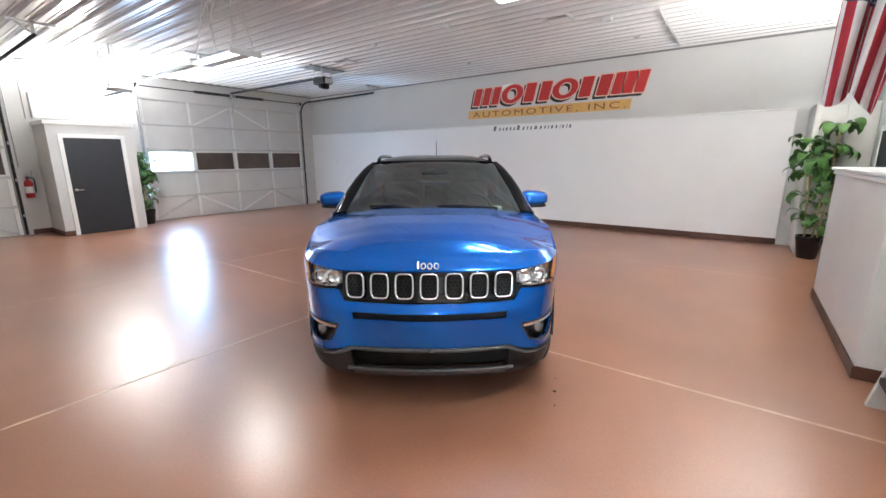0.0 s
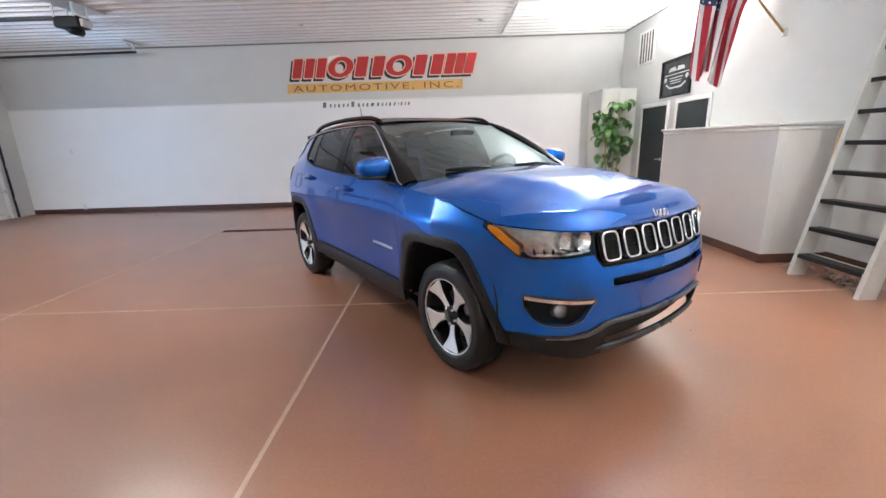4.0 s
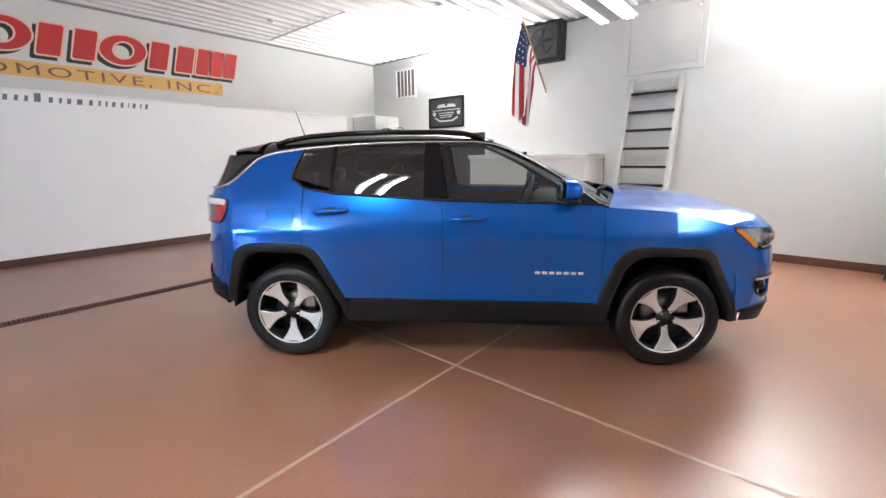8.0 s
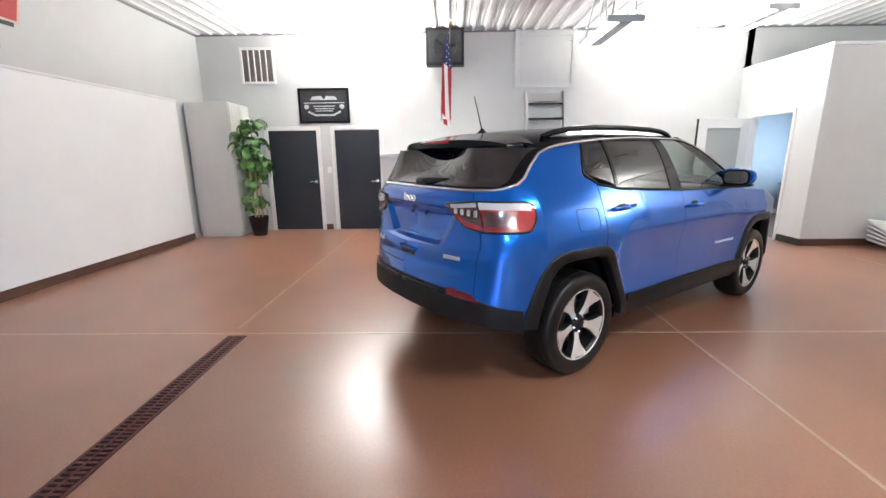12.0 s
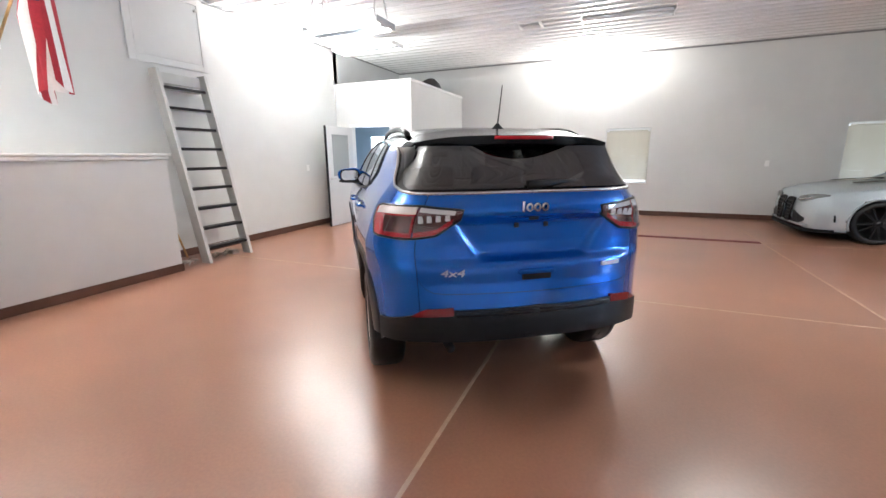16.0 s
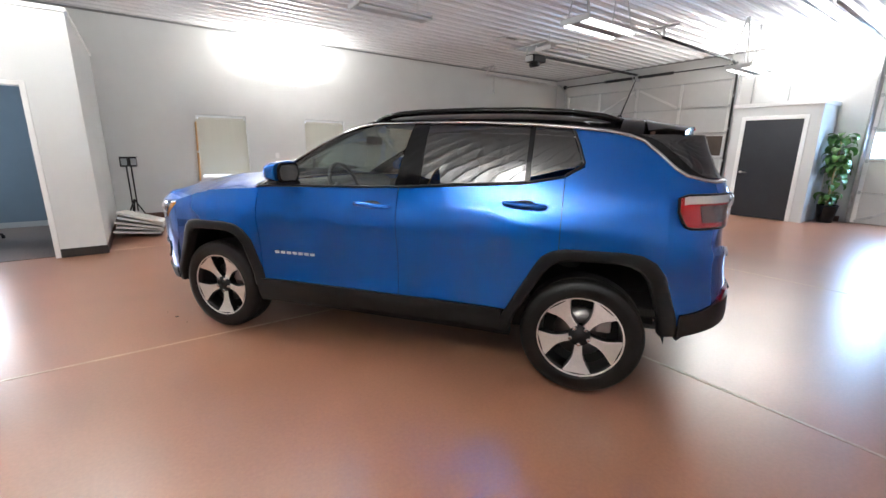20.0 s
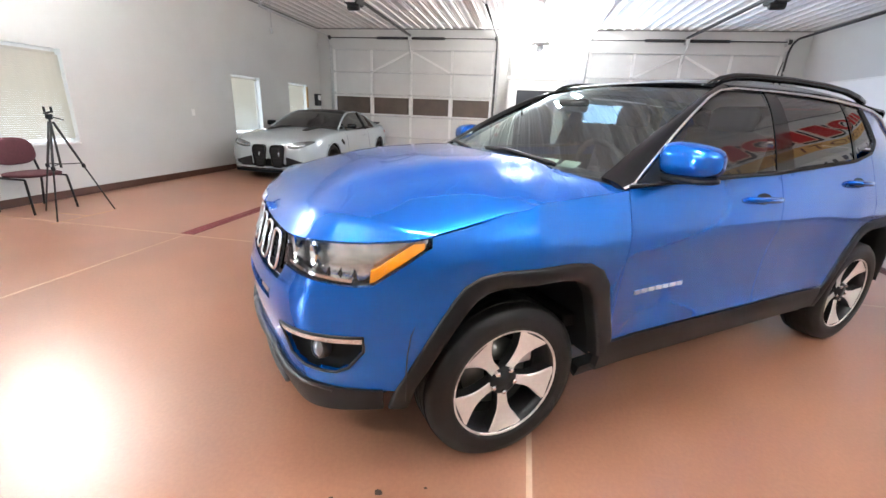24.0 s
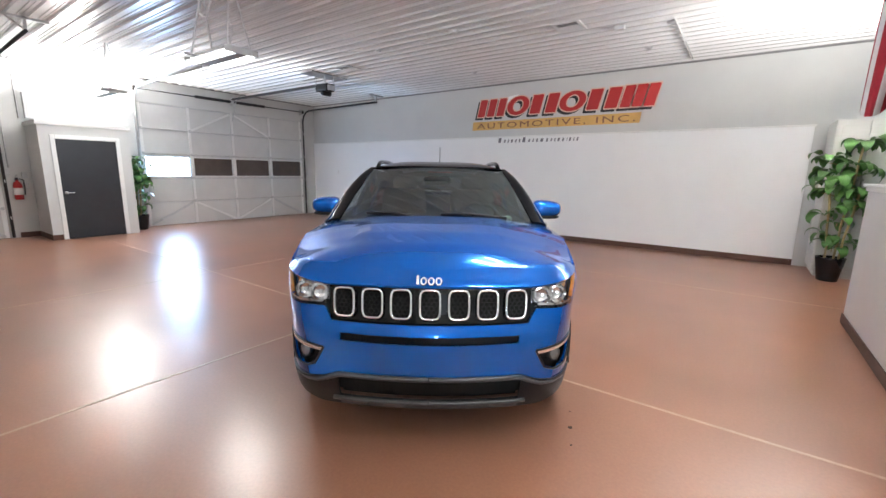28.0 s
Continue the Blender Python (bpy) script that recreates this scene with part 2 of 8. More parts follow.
def add_slab(bm, pts, depth, m=None):
    """Flat polygon of (u, v) points in the plane z = 0, thickened to depth along z."""
    m = m or Matrix()
    a = [bm.verts.new(m @ Vector((u, v, 0))) for u, v in pts]
    b = [bm.verts.new(m @ Vector((u, v, depth))) for u, v in pts]
    n = len(pts)
    bm.faces.new(a[::-1])
    bm.faces.new(b)
    for k in range(n):
        bm.faces.new((a[k], a[(k + 1) % n], b[(k + 1) % n], b[k]))
    return bm


def slab(pts, depth, m=None):
    return add_slab(bmesh.new(), pts, depth, m)


# frames that stand a (u right, v up, out) drawing on a wall
def on_wall(o, right, out):
    r, n = Vector(right), Vector(out)
    u = n.cross(r)
    return Matrix(((r.x, u.x, n.x, o[0]), (r.y, u.y, n.y, o[1]), (r.z, u.z, n.z, o[2]), (0, 0, 0, 1)))


def lettering(name, text, size, m, material, parent=None, depth=0.003, shear=0.0, width=None, spacing=1.0, offset=0.0):
    c = bpy.data.curves.new(name, "FONT")
    c.body, c.size, c.extrude, c.shear, c.space_character, c.offset = text, size, depth, shear, spacing, offset
    c.resolution_u = 3
    tmp = new(name + "_tmp", c)
    bpy.context.view_layer.update()
    me = bpy.data.meshes.new_from_object(tmp.evaluated_get(bpy.context.evaluated_depsgraph_get()))
    bpy.data.objects.remove(tmp)
    me.materials.clear()
    me.materials.append(material)
    if width:
        xs = [v.co.x for v in me.vertices]
        k = width / (max(xs) - min(xs))
        x0 = min(xs)
        for v in me.vertices:
            v.co.x = (v.co.x - x0) * k
    me.name = name
    ob = new(name, me)
    if parent:
        ob.parent = parent
    ob.matrix_local = m
    return ob

# ---- the room ----
T = 0.20


def structure(name, bm, material, label, category, smooth=False):
    return tagged(link(name, bm, material, smooth=smooth), label, category, kind="structure")


XO = 3.60  # east end of the office
structure("floor", span(XW - T, XO + T, YS - T, YN + T, -0.2, 0.0, 0), FLOOR, "polished brown stained concrete floor with pale joints", "floor")
ground = structure("ground", box((-5, 3, -0.45), (400, 400, 0.4), 0), mat("asphalt", (0.05, 0.05, 0.05), 0.9, vary=0.2), "dark asphalt ground outside the building", "ground")


def wall_with_holes(name, along, at, out, a0, a1, z1, holes, material, label):
    """Wall along x or y; holes (a0, a1, z0, z1) go right through."""
    bm = bmesh.new()
    cuts = sorted({a0, a1, *[h[0] for h in holes], *[h[1] for h in holes]})
    for c0, c1 in zip(cuts, cuts[1:]):
        mid = (c0 + c1) / 2
        zs = [0.0]
        for h in sorted(h for h in holes if h[0] < mid < h[1]):
            zs += [h[2], h[3]]
        zs.append(z1)
        for z0_, z1_ in zip(zs[::2], zs[1::2]):
            if z1_ - z0_ < 1e-4:
                continue
            if along == "x":
                add_box(bm, (mid, at + out * T / 2, (z0_ + z1_) / 2), (c1 - c0, T, z1_ - z0_))
            else:
                add_box(bm, (at + out * T / 2, mid, (z0_ + z1_) / 2), (T, c1 - c0, z1_ - z0_))
    bmesh.ops.remove_doubles(bm, verts=bm.verts, dist=1e-4)
    return structure(name, bm, material, label, "wall")


WINDOWS = [(-2.47, -1.54), (-4.64, -3.70), (-9.15, -8.12), (-11.41, -10.42)]
WZ0, WZ1 = 0.74, 2.00
GD1, GD2, GDTOP = (-2.72, 2.15), (4.66, 9.35), 3.08
wall_with_holes("wall_south", "x", YS, -1, XW - T, XO + T, CEIL, [(a, b, WZ0, WZ1) for a, b in WINDOWS] + [(1.80, 2.81, 0.70, 1.97)], WALLGREY, "light grey painted south wall with four small windows")
wall_with_holes("wall_north", "x", YN, 1, XW - T, XE + T, CEIL, [], WALLGREY, "grey painted north wall over a white panelled lower half")
wall_with_holes("wall_east", "y", XE, 1, -0.32, YN, CEIL, [], WALLGREY, "light grey painted east wall")
wall_with_holes("wall_west", "y", XW, -1, YS, YN, CEIL, [(*GD1, 0, GDTOP), (*GD2, 0, GDTOP)], WALLGREY, "light grey painted west wall with two overhead doors")

# white lower panels with their cap
structure("wall_panel", span(XW + 0.003, 0.88, YN - 0.035, YN - 0.001, 0.10, 2.37, 0.004), WALLWHITE, "smooth white lower wall panelling", "wall panel")
structure("panel_trim", span(XW + 0.003, 0.90, YN - 0.05, YN - 0.0005, 2.37, 2.40, 0.004), TRIMWHITE, "narrow white cap moulding over the wall panelling", "trim")

# ribbed steel ceiling: flat pans with trapezoid ribs along x
bm = bmesh.new()
pitch, prof = 0.229, ((0.0, 0.0), (0.150, 0.0), (0.162, -0.032), (0.213, -0.032), (0.229, 0.0))
row_a, row_b = [], []
y = YS - 0.02
while y < YN + 0.02:
    for u, dz in prof[:-1]:
        # the pans are up, the ribs hang below; small stiffeners between
        row_a.append((y + u, CEIL + dz))
    row_a += [(y + 0.05, CEIL), (y + 0.058, CEIL - 0.010), (y + 0.066, CEIL), (y + 0.10, CEIL), (y + 0.108, CEIL - 0.010), (y + 0.116, CEIL)]
    y += pitch
row_a.sort()
va = [bm.verts.new((XW - 0.02, yy, zz)) for yy, zz in row_a]
vb = [bm.verts.new((XE + 0.02, yy, zz)) for yy, zz in row_a]
vc = [bm.verts.new((XW - 0.02, yy, CEIL + 0.08)) for yy, zz in row_a]
vd = [bm.verts.new((XE + 0.02, yy, CEIL + 0.08)) for yy, zz in row_a]
for i in range(len(row_a) - 1):
    bm.faces.new((va[i], va[i + 1], vb[i + 1], vb[i]))
    bm.faces.new((vc[i], vd[i], vd[i + 1], vc[i + 1]))
structure("ceiling", bm, CEILMAT, "white ribbed steel liner panel ceiling", "ceiling")
structure("roof", span(XW - T, XO + T, YS - T, YN + T, CEIL + 0.1, CEIL + 0.25, 0), GALV, "steel roof deck above the ceiling", "roof")
for nm, bmq in (("north", span(XW, XE, YN - 0.02, YN - 0.0005, CEIL - 0.055, CEIL - 0.022)), ("south", span(XW, XE, YS + 0.0005, YS + 0.02, CEIL - 0.055, CEIL - 0.022)),
                ("east", span(XE - 0.02, XE - 0.0005, YS + 0.021, YN - 0.021, CEIL - 0.05, CEIL - 0.022)), ("west", span(XW + 0.0005, XW + 0.02, YS + 0.021, YN - 0.021, CEIL - 0.05, CEIL - 0.022))):
    structure("trim_ceiling_" + nm, bmq, mat("dark_closure_" + nm, (0.22, 0.22, 0.22), 0.6), "dark closure strip where the ceiling meets the wall", "trim")

# vinyl base
BH = 0.11
for nm, bmq in (("north", span(XW + 0.01, XE - 0.9, YN - 0.045, YN - 0.001, 0, BH)),
                ("south_a", span(XW + 0.01, -0.07, YS + 0.0005, YS + 0.014, 0, BH)),
                ("east_a", span(XE - 0.014, XE - 0.0005, -0.19, 4.2, 0, BH)), ("east_b", span(XE - 0.014, XE - 0.0005, 6.42, 6.50, 0, BH)), ("east_c", span(XE - 0.014, XE - 0.0005, 7.56, 7.72, 0, BH)),
                ("west_a", span(XW + 0.0005, XW + 0.014, 2.30, 2.62, 0, BH)), ("west_b", span(XW + 0.0005, XW + 0.014, 4.13, 4.5, 0, BH))):
    structure("baseboard_" + nm, bmq, BASEBROWN, "dark brown vinyl wall base", "baseboard")

# pale saw-cut joints in the slab
for i, (x0, x1, y0, y1) in enumerate([(-3.262, -3.238, YS + 0.02, YN - 0.05), (-6.262, -6.238, YS + 0.02, YN - 0.05), (-9.262, -9.238, YS + 0.02, YN - 0.05), (-0.262, -0.238, -0.17, 3.328),
                                      (XW + 0.02, -3.264, 3.328, 3.352), (-3.236, 1.70, 3.328, 3.352), (-3.14, 1.74, 7.02, 7.044), (XW + 0.02, -6.264, -0.352, -0.328), (-3.236, -0.1, -0.352, -0.328)]):
    if i in (2, 3):
        continue
    structure("floor_joint_%d" % (i + 1), span(x0, x1, y0, y1, -0.01, 0.0015, 0), JOINT, "pale sealed saw-cut joint in the concrete", "floor joint")

# trench drains: bar grating near the north, painted cover in the south
def trench(x0, x1, yc, w, frame_m, bar_m, label, step):
    d = thing("trench_drain", label, "floor drain", kind="structure")
    part("pit", span(x0, x1, yc - w / 2, yc + w / 2, -0.03, 0.002, 0), mat("drain_pit", (0.012, 0.009, 0.008), 0.8), d)
    part("frame", span(x0, x1, yc - w / 2 - 0.02, yc - w / 2, -0.03, 0.006, 0.001), frame_m, d)
    part("frame", span(x0, x1, yc + w / 2, yc + w / 2 + 0.02, -0.03, 0.006, 0.001), frame_m, d)
    part("frame", span(x1, x1 + 0.02, yc - w / 2 - 0.02, yc + w / 2 + 0.02, -0.03, 0.006, 0.001), frame_m, d)
    me = None
    n = int((x1 - x0) / step)
    for i in range(n):
        if me is None:
            b = part("bar", box((0, 0, 0), (step * 0.52, w, 0.012), 0.002), bar_m, d)
            me = b.data
        else:
            b = new("bar", me)
            b.parent = d
        b.location = (x1 - (i + 0.5) * step, yc, 0.004)
    part("spine", span(x0, x1, yc - 0.006, yc + 0.006, -0.002, 0.0125, 0.001), bar_m, d)


RUST = mat("painted_grating", (0.11, 0.035, 0.032), 0.5, metal=0.2, vary=0.3, noise_scale=20)
trench(-6.20, -3.32, 6.965, 0.115, RUST, RUST, "dark maroon iron trench drain grating set in the floor", 0.032)
MAROON = mat("maroon_cover", (0.16, 0.022, 0.03), 0.42, vary=0.2, noise_scale=12)
trench(-6.22, -3.30, -0.34, 0.12, MAROON, MAROON, "narrow maroon trench drain cover set in the floor", 0.032)


# ---- windows in the south wall ----
def south_window(i, x0, x1):
    w = thing("window_%d" % i, "small white window with a lowered blind", "window", "windows in the south wall", "structure")
    yb = YS - 0.11
    for nm, b in (("window_frame", span(x0, x0 + 0.04, yb - 0.05, yb, WZ0, WZ1)), ("window_frame", span(x1 - 0.04, x1, yb - 0.05, yb, WZ0, WZ1)),
                  ("window_frame", span(x0 + 0.04, x1 - 0.04, yb - 0.05, yb, WZ1 - 0.04, WZ1)), ("window_frame", span(x0 + 0.04, x1 - 0.04, yb - 0.05, yb, WZ0, WZ0 + 0.04)),
                  ("window_sill", span(x0 + 0.002, x1 - 0.002, YS - 0.105, YS + 0.02, WZ0 - 0.001, WZ0 + 0.02, 0.006))):
        part(nm, b, TRIMWHITE, w)
    p = part("pane", span(x0 + 0.03, x1 - 0.03, yb - 0.035, yb - 0.029, WZ0 + 0.03, WZ1 - 0.03, 0), SKYPANE, w, "bright daylit pane")
    blind = part("blind", span(x0 + 0.05, x1 - 0.05, yb + 0.03, yb + 0.07, WZ1 - 0.075, WZ1 - 0.045), BLIND, w, "pale horizontal slat blind")
    n = int((WZ1 - WZ0 - 0.14) / 0.027)
    me = None
    left, right = (0.008, 0.008) if i < 3 else (0.13, 0.01)
    for k in range(n):
        if me is None:
            s = part("slat", box((0, 0, 0), (x1 - x0 - left - right, 0.034, 0.002), 0, Euler((radians(48), 0, 0)).to_matrix()), BLIND, blind)
            me = s.data
        else:
            s = new("slat", me)
            s.parent = blind
        s.location = ((x0 + x1 + left - right) / 2, yb + 0.05, WZ1 - 0.09 - k * 0.027)


for i, (a, b) in enumerate(WINDOWS):
    south_window(i + 1, a, b)


# ---- hinged doors ----
def lever(parent, m, material=NICKEL):
    h = part("handle", lathe([(0, 0), (0.03, 0), (0.03, 0.012), (0.012, 0.014), (0.012, 0.05), (0, 0.05)], 20), material, parent, "brushed lever handle", True, m)
    part("lever", tube([(0, 0, 0.045), (0.02, 0, 0.05), (0.115, 0, 0.05)], 0.009), material, h, "", True)
    return h


def flush_door(i, m, w, h, leaf_m, label, handle_left, lock=False):
    """m: u right, v up, out, at the opening's lower left corner."""
    d = thing("door_%d" % i, label, "door", kind="structure", m=m)
    for nm, x0, x1, y0, y1 in (("casing", -0.075, 0, 0, h + 0.075), ("casing", w, w + 0.075, 0, h + 0.075), ("casing", 0, w, h, h + 0.075)):
        part(nm, span(x0, x1, y0, y1, 0.0005, 0.022, 0.004), TRIMWHITE, d)
    leaf = part("leaf", span(0.004, w - 0.004, 0.008, h - 0.004, 0.0005, 0.012, 0.002), leaf_m, d)
    hx = 0.065 if handle_left else w - 0.065
    lever(leaf, Matrix.Translation((hx, 0.96, 0.012)) @ (Matrix() if handle_left else pose(0, 0, 0, 0, 0, 180)))
    return d


EW = lambda yn, z=0: on_wall((XE, yn, z), (0, -1, 0), (-1, 0, 0))  # noqa: E731  east wall, seen from the room
flush_door(1, EW(8.70), 0.93, 1.93, DOORDARK, "charcoal flush door in a white casing beside the tall cabinet", False)
flush_door(2, EW(7.42), 0.86, 1.93, DOORDARK, "charcoal flush door in a white casing beside the half wall", False)


# ---- counter half wall ----
c = thing("half_wall", "white counter-height half wall with a moulded cap", "half wall", kind="structure")
HALFWALL = mat("pale_grey_wall_paint", (0.63, 0.62, 0.61), 0.5, vary=0.03, noise_scale=2, bump=0.05, bump_scale=110)
part("front_panel", span(1.06, 1.16, 4.20, 6.41, 0.0, 1.40, 0.003), HALFWALL, c)
part("end_panel", span(1.16, XE - 0.001, 4.20, 4.30, 0.0, 1.40, 0.003), HALFWALL, c)
part("end_panel", span(1.16, XE - 0.001, 6.31, 6.41, 0.0, 1.40, 0.003), HALFWALL, c)
part("cap", span(1.02, XE - 0.002, 4.16, 6.45, 1.445, 1.475, 0.008), TRIMWHITE, c)
part("moulding", span(1.04, XE - 0.002, 4.18, 6.43, 1.40, 1.444, 0.012), TRIMWHITE, c)
for b in (span(1.046, 1.0595, 4.186, 6.424, 0, 0.10), span(1.0597, XE - 0.016, 4.186, 4.1995, 0, 0.10), span(1.0597, XE - 0.016, 6.4105, 6.424, 0, 0.10)):
    part("base", b, BASEBROWN, c, "dark brown vinyl base")


# ---- office box in the south-east corner ----
OX, OY, OZ = -0.06, -0.20, 2.88
o = thing("office_enclosure", "grey walled office box with a white top edge in the corner", "office", kind="structure")
part("front_wall", span(OX, 0.45, OY - 0.12, OY, 0, OZ, 0), WALLGREY, o)
part("front_wall", span(1.39, XE - 0.001, OY - 0.12, OY, 0, OZ, 0), WALLGREY, o)
part("front_wall", span(0.45, 1.39, OY - 0.12, OY, 2.04, OZ, 0), WALLGREY, o)
part("side_wall", span(OX, OX + 0.12, YS + 0.001, OY - 0.121, 0, OZ, 0), WALLGREY, o)
part("front_wall", span(XE, XO, OY - 0.12, OY, 0, CEIL, 0), WALLGREY, o)
part("outer_wall", span(XO, XO + T, YS + 0.001, OY, 0, CEIL, 0), WALLGREY, o)
part("upper_wall", span(XE, XE + 0.12, YS + 0.001, -0.321, OZ - 0.399, CEIL + 0.09, 0), WALLGREY, o)
part("lid", span(OX + 0.121, XO - 0.002, YS + 0.002, OY - 0.122, OZ - 0.45, OZ - 0.4, 0), WALLGREY, o)
part("top_cap", span(OX - 0.02, XE - 0.001, OY - 0.13, OY + 0.02, OZ, OZ + 0.05, 0.006), TRIMWHITE, o)
part("top_cap", span(OX - 0.02, OX + 0.14, YS + 0.001, OY - 0.131, OZ, OZ + 0.05, 0.006), TRIMWHITE, o)
for b in (span(0.40, 0.452, OY - 0.125, OY + 0.02, 0, 2.09), span(1.388, 1.44, OY - 0.125, OY + 0.02, 0, 2.09), span(0.4525, 1.3875, OY - 0.125, OY + 0.02, 2.035, 2.09)):
    part("casing", b, TRIMWHITE, o)
BLUEWALL = mat("blue_grey_office_paint", (0.21, 0.27, 0.33), 0.6, vary=0.05, noise_scale=2)
part("lining", span(OX + 0.1205, OX + 0.13, YS + 0.01, OY - 0.122, 0.1, 2.4, 0), BLUEWALL, o, "blue-grey painted inner wall")
part("lining", span(OX + 0.1305, 1.80, YS + 0.001, YS + 0.010, 0.1, 2.4, 0), BLUEWALL, o)
part("lining", span(2.81, XO - 0.002, YS + 0.001, YS + 0.010, 0.1, 2.4, 0), BLUEWALL, o)
part("lining", span(1.80, 2.81, YS + 0.001, YS + 0.010, 1.97, 2.4, 0), BLUEWALL, o)
part("lining", span(1.80, 2.81, YS + 0.001, YS + 0.010, 0.1, 0.70, 0), BLUEWALL, o)
part("lining", span(XO - 0.011, XO - 0.001, YS + 0.011, OY - 0.122, 0.1, 2.4, 0), BLUEWALL, o)
DARKBASE = mat("black_vinyl_base", (0.025, 0.022, 0.02), 0.5)
part("base", span(OX - 0.013, 0.399, OY + 0.0005, OY + 0.013, 0, BH), DARKBASE, o)
part("base", span(OX - 0.013, OX - 0.0005, YS + 0.015, OY, 0, BH), BASEBROWN, o)
structure("floor_office", span(OX + 0.131, XO - 0.012, YS + 0.012, OY - 0.10, 0.0005, 0.005, 0), mat("dark_laminate", (0.085, 0.055, 0.042), 0.28, vary=0.25, noise_scale=3, stretch=(12, 1, 1)), "dark brown laminate floor inside the office", "floor")
w = thing("window_5", "bright office window covered by a white shade", "window", kind="structure")
part("shade", span(1.81, 2.80, YS - 0.06, YS - 0.04, 0.70, 1.97, 0), OFFICEPANE, w, "white shade glowing with daylight")
part("window_frame", span(1.80, 1.83, YS - 0.03, YS - 0.005, 0.70, 1.97), TRIMWHITE, w)
part("window_frame", span(2.78, 2.81, YS - 0.03, YS - 0.005, 0.70, 1.97), TRIMWHITE, w)

# white half-glazed door, open square to the office front
d = thing("door_3", "white office door with a glass upper panel, standing open", "door", kind="structure", m=pose(1.40, OY + 0.02, 0, 0, 0, 92))
L = 0.93
for b in (span(0, 0.15, -0.022, 0.022, 0.01, 2.02), span(L - 0.15, L, -0.022, 0.022, 0.01, 2.02), span(0.15, L - 0.15, -0.022, 0.022, 0.01, 1.02), span(0.15, L - 0.15, -0.022, 0.022, 1.86, 2.02)):
    part("stile", b, DOORWHITE, d)
part("glass", span(0.15, L - 0.15, -0.004, 0.004, 1.02, 1.86, 0), mat("frosted_pane", (0.42, 0.44, 0.43), 0.2), d, "pale obscured glass pane")
for s in (-1, 1):
    for b in (span(0.14, 0.165, s * 0.022, s * 0.03, 1.0, 1.88), span(L - 0.165, L - 0.14, s * 0.022, s * 0.03, 1.0, 1.88), span(0.165, L - 0.165, s * 0.022, s * 0.03, 1.0, 1.025), span(0.165, L - 0.165, s * 0.022, s * 0.03, 1.855, 1.88)):
        part("bead", b, DOORWHITE, d)
    lever(d, Matrix.Translation((L - 0.07, s * 0.022, 0.98)) @ pose(0, 0, 0, -90 * s, 0, 0) @ pose(0, 0, 0, 0, 0, 180))
part("edge_strip", span(L + 0.0005, L + 0.012, -0.024, 0.024, 0.01, 2.02, 0.002), BLACK, d, "dark door edge")


# ---- closet on the west wall ----
cl = thing("closet", "grey closet box with a white cornice against the wall", "closet", kind="structure")
CX, CY0, CY1, CZ = -11.28, 2.62, 4.12, 2.33
part("front_panel", span(CX - 0.1, CX, CY0, 2.86, 0, CZ, 0), WALLGREY, cl)
part("front_panel", span(CX - 0.1, CX, 3.86, CY1, 0, CZ, 0), WALLGREY, cl)
part("front_panel", span(CX - 0.1, CX, 2.86, 3.86, 2.06, CZ, 0), WALLGREY, cl)
part("side_panel", span(XW + 0.001, CX - 0.101, CY0, CY0 + 0.1, 0, CZ, 0), WALLGREY, cl)
part("side_panel", span(XW + 0.001, CX - 0.101, CY1 - 0.1, CY1, 0, CZ, 0), WALLGREY, cl)
part("top", span(XW + 0.001, CX - 0.001, CY0 + 0.001, CY1 - 0.001, CZ + 0.001, CZ + 0.02, 0), WALLGREY, cl)
part("cornice", span(CX + 0.0005, CX + 0.03, CY0 - 0.03, CY1 + 0.03, CZ - 0.03, CZ + 0.05, 0.008), TRIMWHITE, cl)
part("cornice", span(XW + 0.001, CX, CY0 - 0.03, CY0 - 0.0005, CZ - 0.03, CZ + 0.05, 0.008), TRIMWHITE, cl)
part("cornice", span(XW + 0.001, CX, CY1 + 0.0005, CY1 + 0.03, CZ - 0.03, CZ + 0.05, 0.008), TRIMWHITE, cl)
for b in (span(CX + 0.0005, CX + 0.013, CY0 - 0.012, 2.78, 0, BH), span(XW + 0.016, CX, CY0 - 0.013, CY0 - 0.0005, 0, BH)):
    part("base", b, BASEBROWN, cl)
flush_door(4, on_wall((CX, 2.86, 0), (0, 1, 0), (1, 0, 0)), 1.0, 2.04, DOORDARK, "charcoal flush closet door in a white casing", True)

# ---- the blue compact SUV ----
PAINT = mat("blue_metallic_paint", (0.001, 0.122, 0.55), 0.20, metal=0.60, coat=1.0, noise_scale=400, vary=0.06, spec=0.10)
PAINT.node_tree.nodes["Principled BSDF"].inputs["Coat IOR"].default_value = 1.50
PAINT.node_tree.nodes["Principled BSDF"].inputs["Coat Roughness"].default_value = 0.015
CLAD = mat("grained_black_cladding", (0.008, 0.0085, 0.0095), 0.45, spec=0.28, bump=0.12, bump_scale=350, vary=0.1, noise_scale=15)
ROOFBLACK = mat("gloss_black_roof", (0.006, 0.006, 0.007), 0.14, spec=0.25)
INNER = mat("dark_inner_shell", (0.006, 0.006, 0.006), 0.8)
CLEARGLASS = glass("clear_car_glass", (0.80, 0.86, 0.84), f0=0.10)
SCREENGLASS = glass("windscreen_glass", (0.44, 0.53, 0.51), f0=0.27, sheen=(0.82, 0.97, 1.0))
TINTGLASS = glass("dark_tinted_glass", (0.10, 0.104, 0.108), f0=0.13)
LOWGREY = mat("satin_dark_grey_plastic", (0.05, 0.051, 0.054), 0.36, bump=0.06, bump_scale=300, vary=0.1, noise_scale=20)
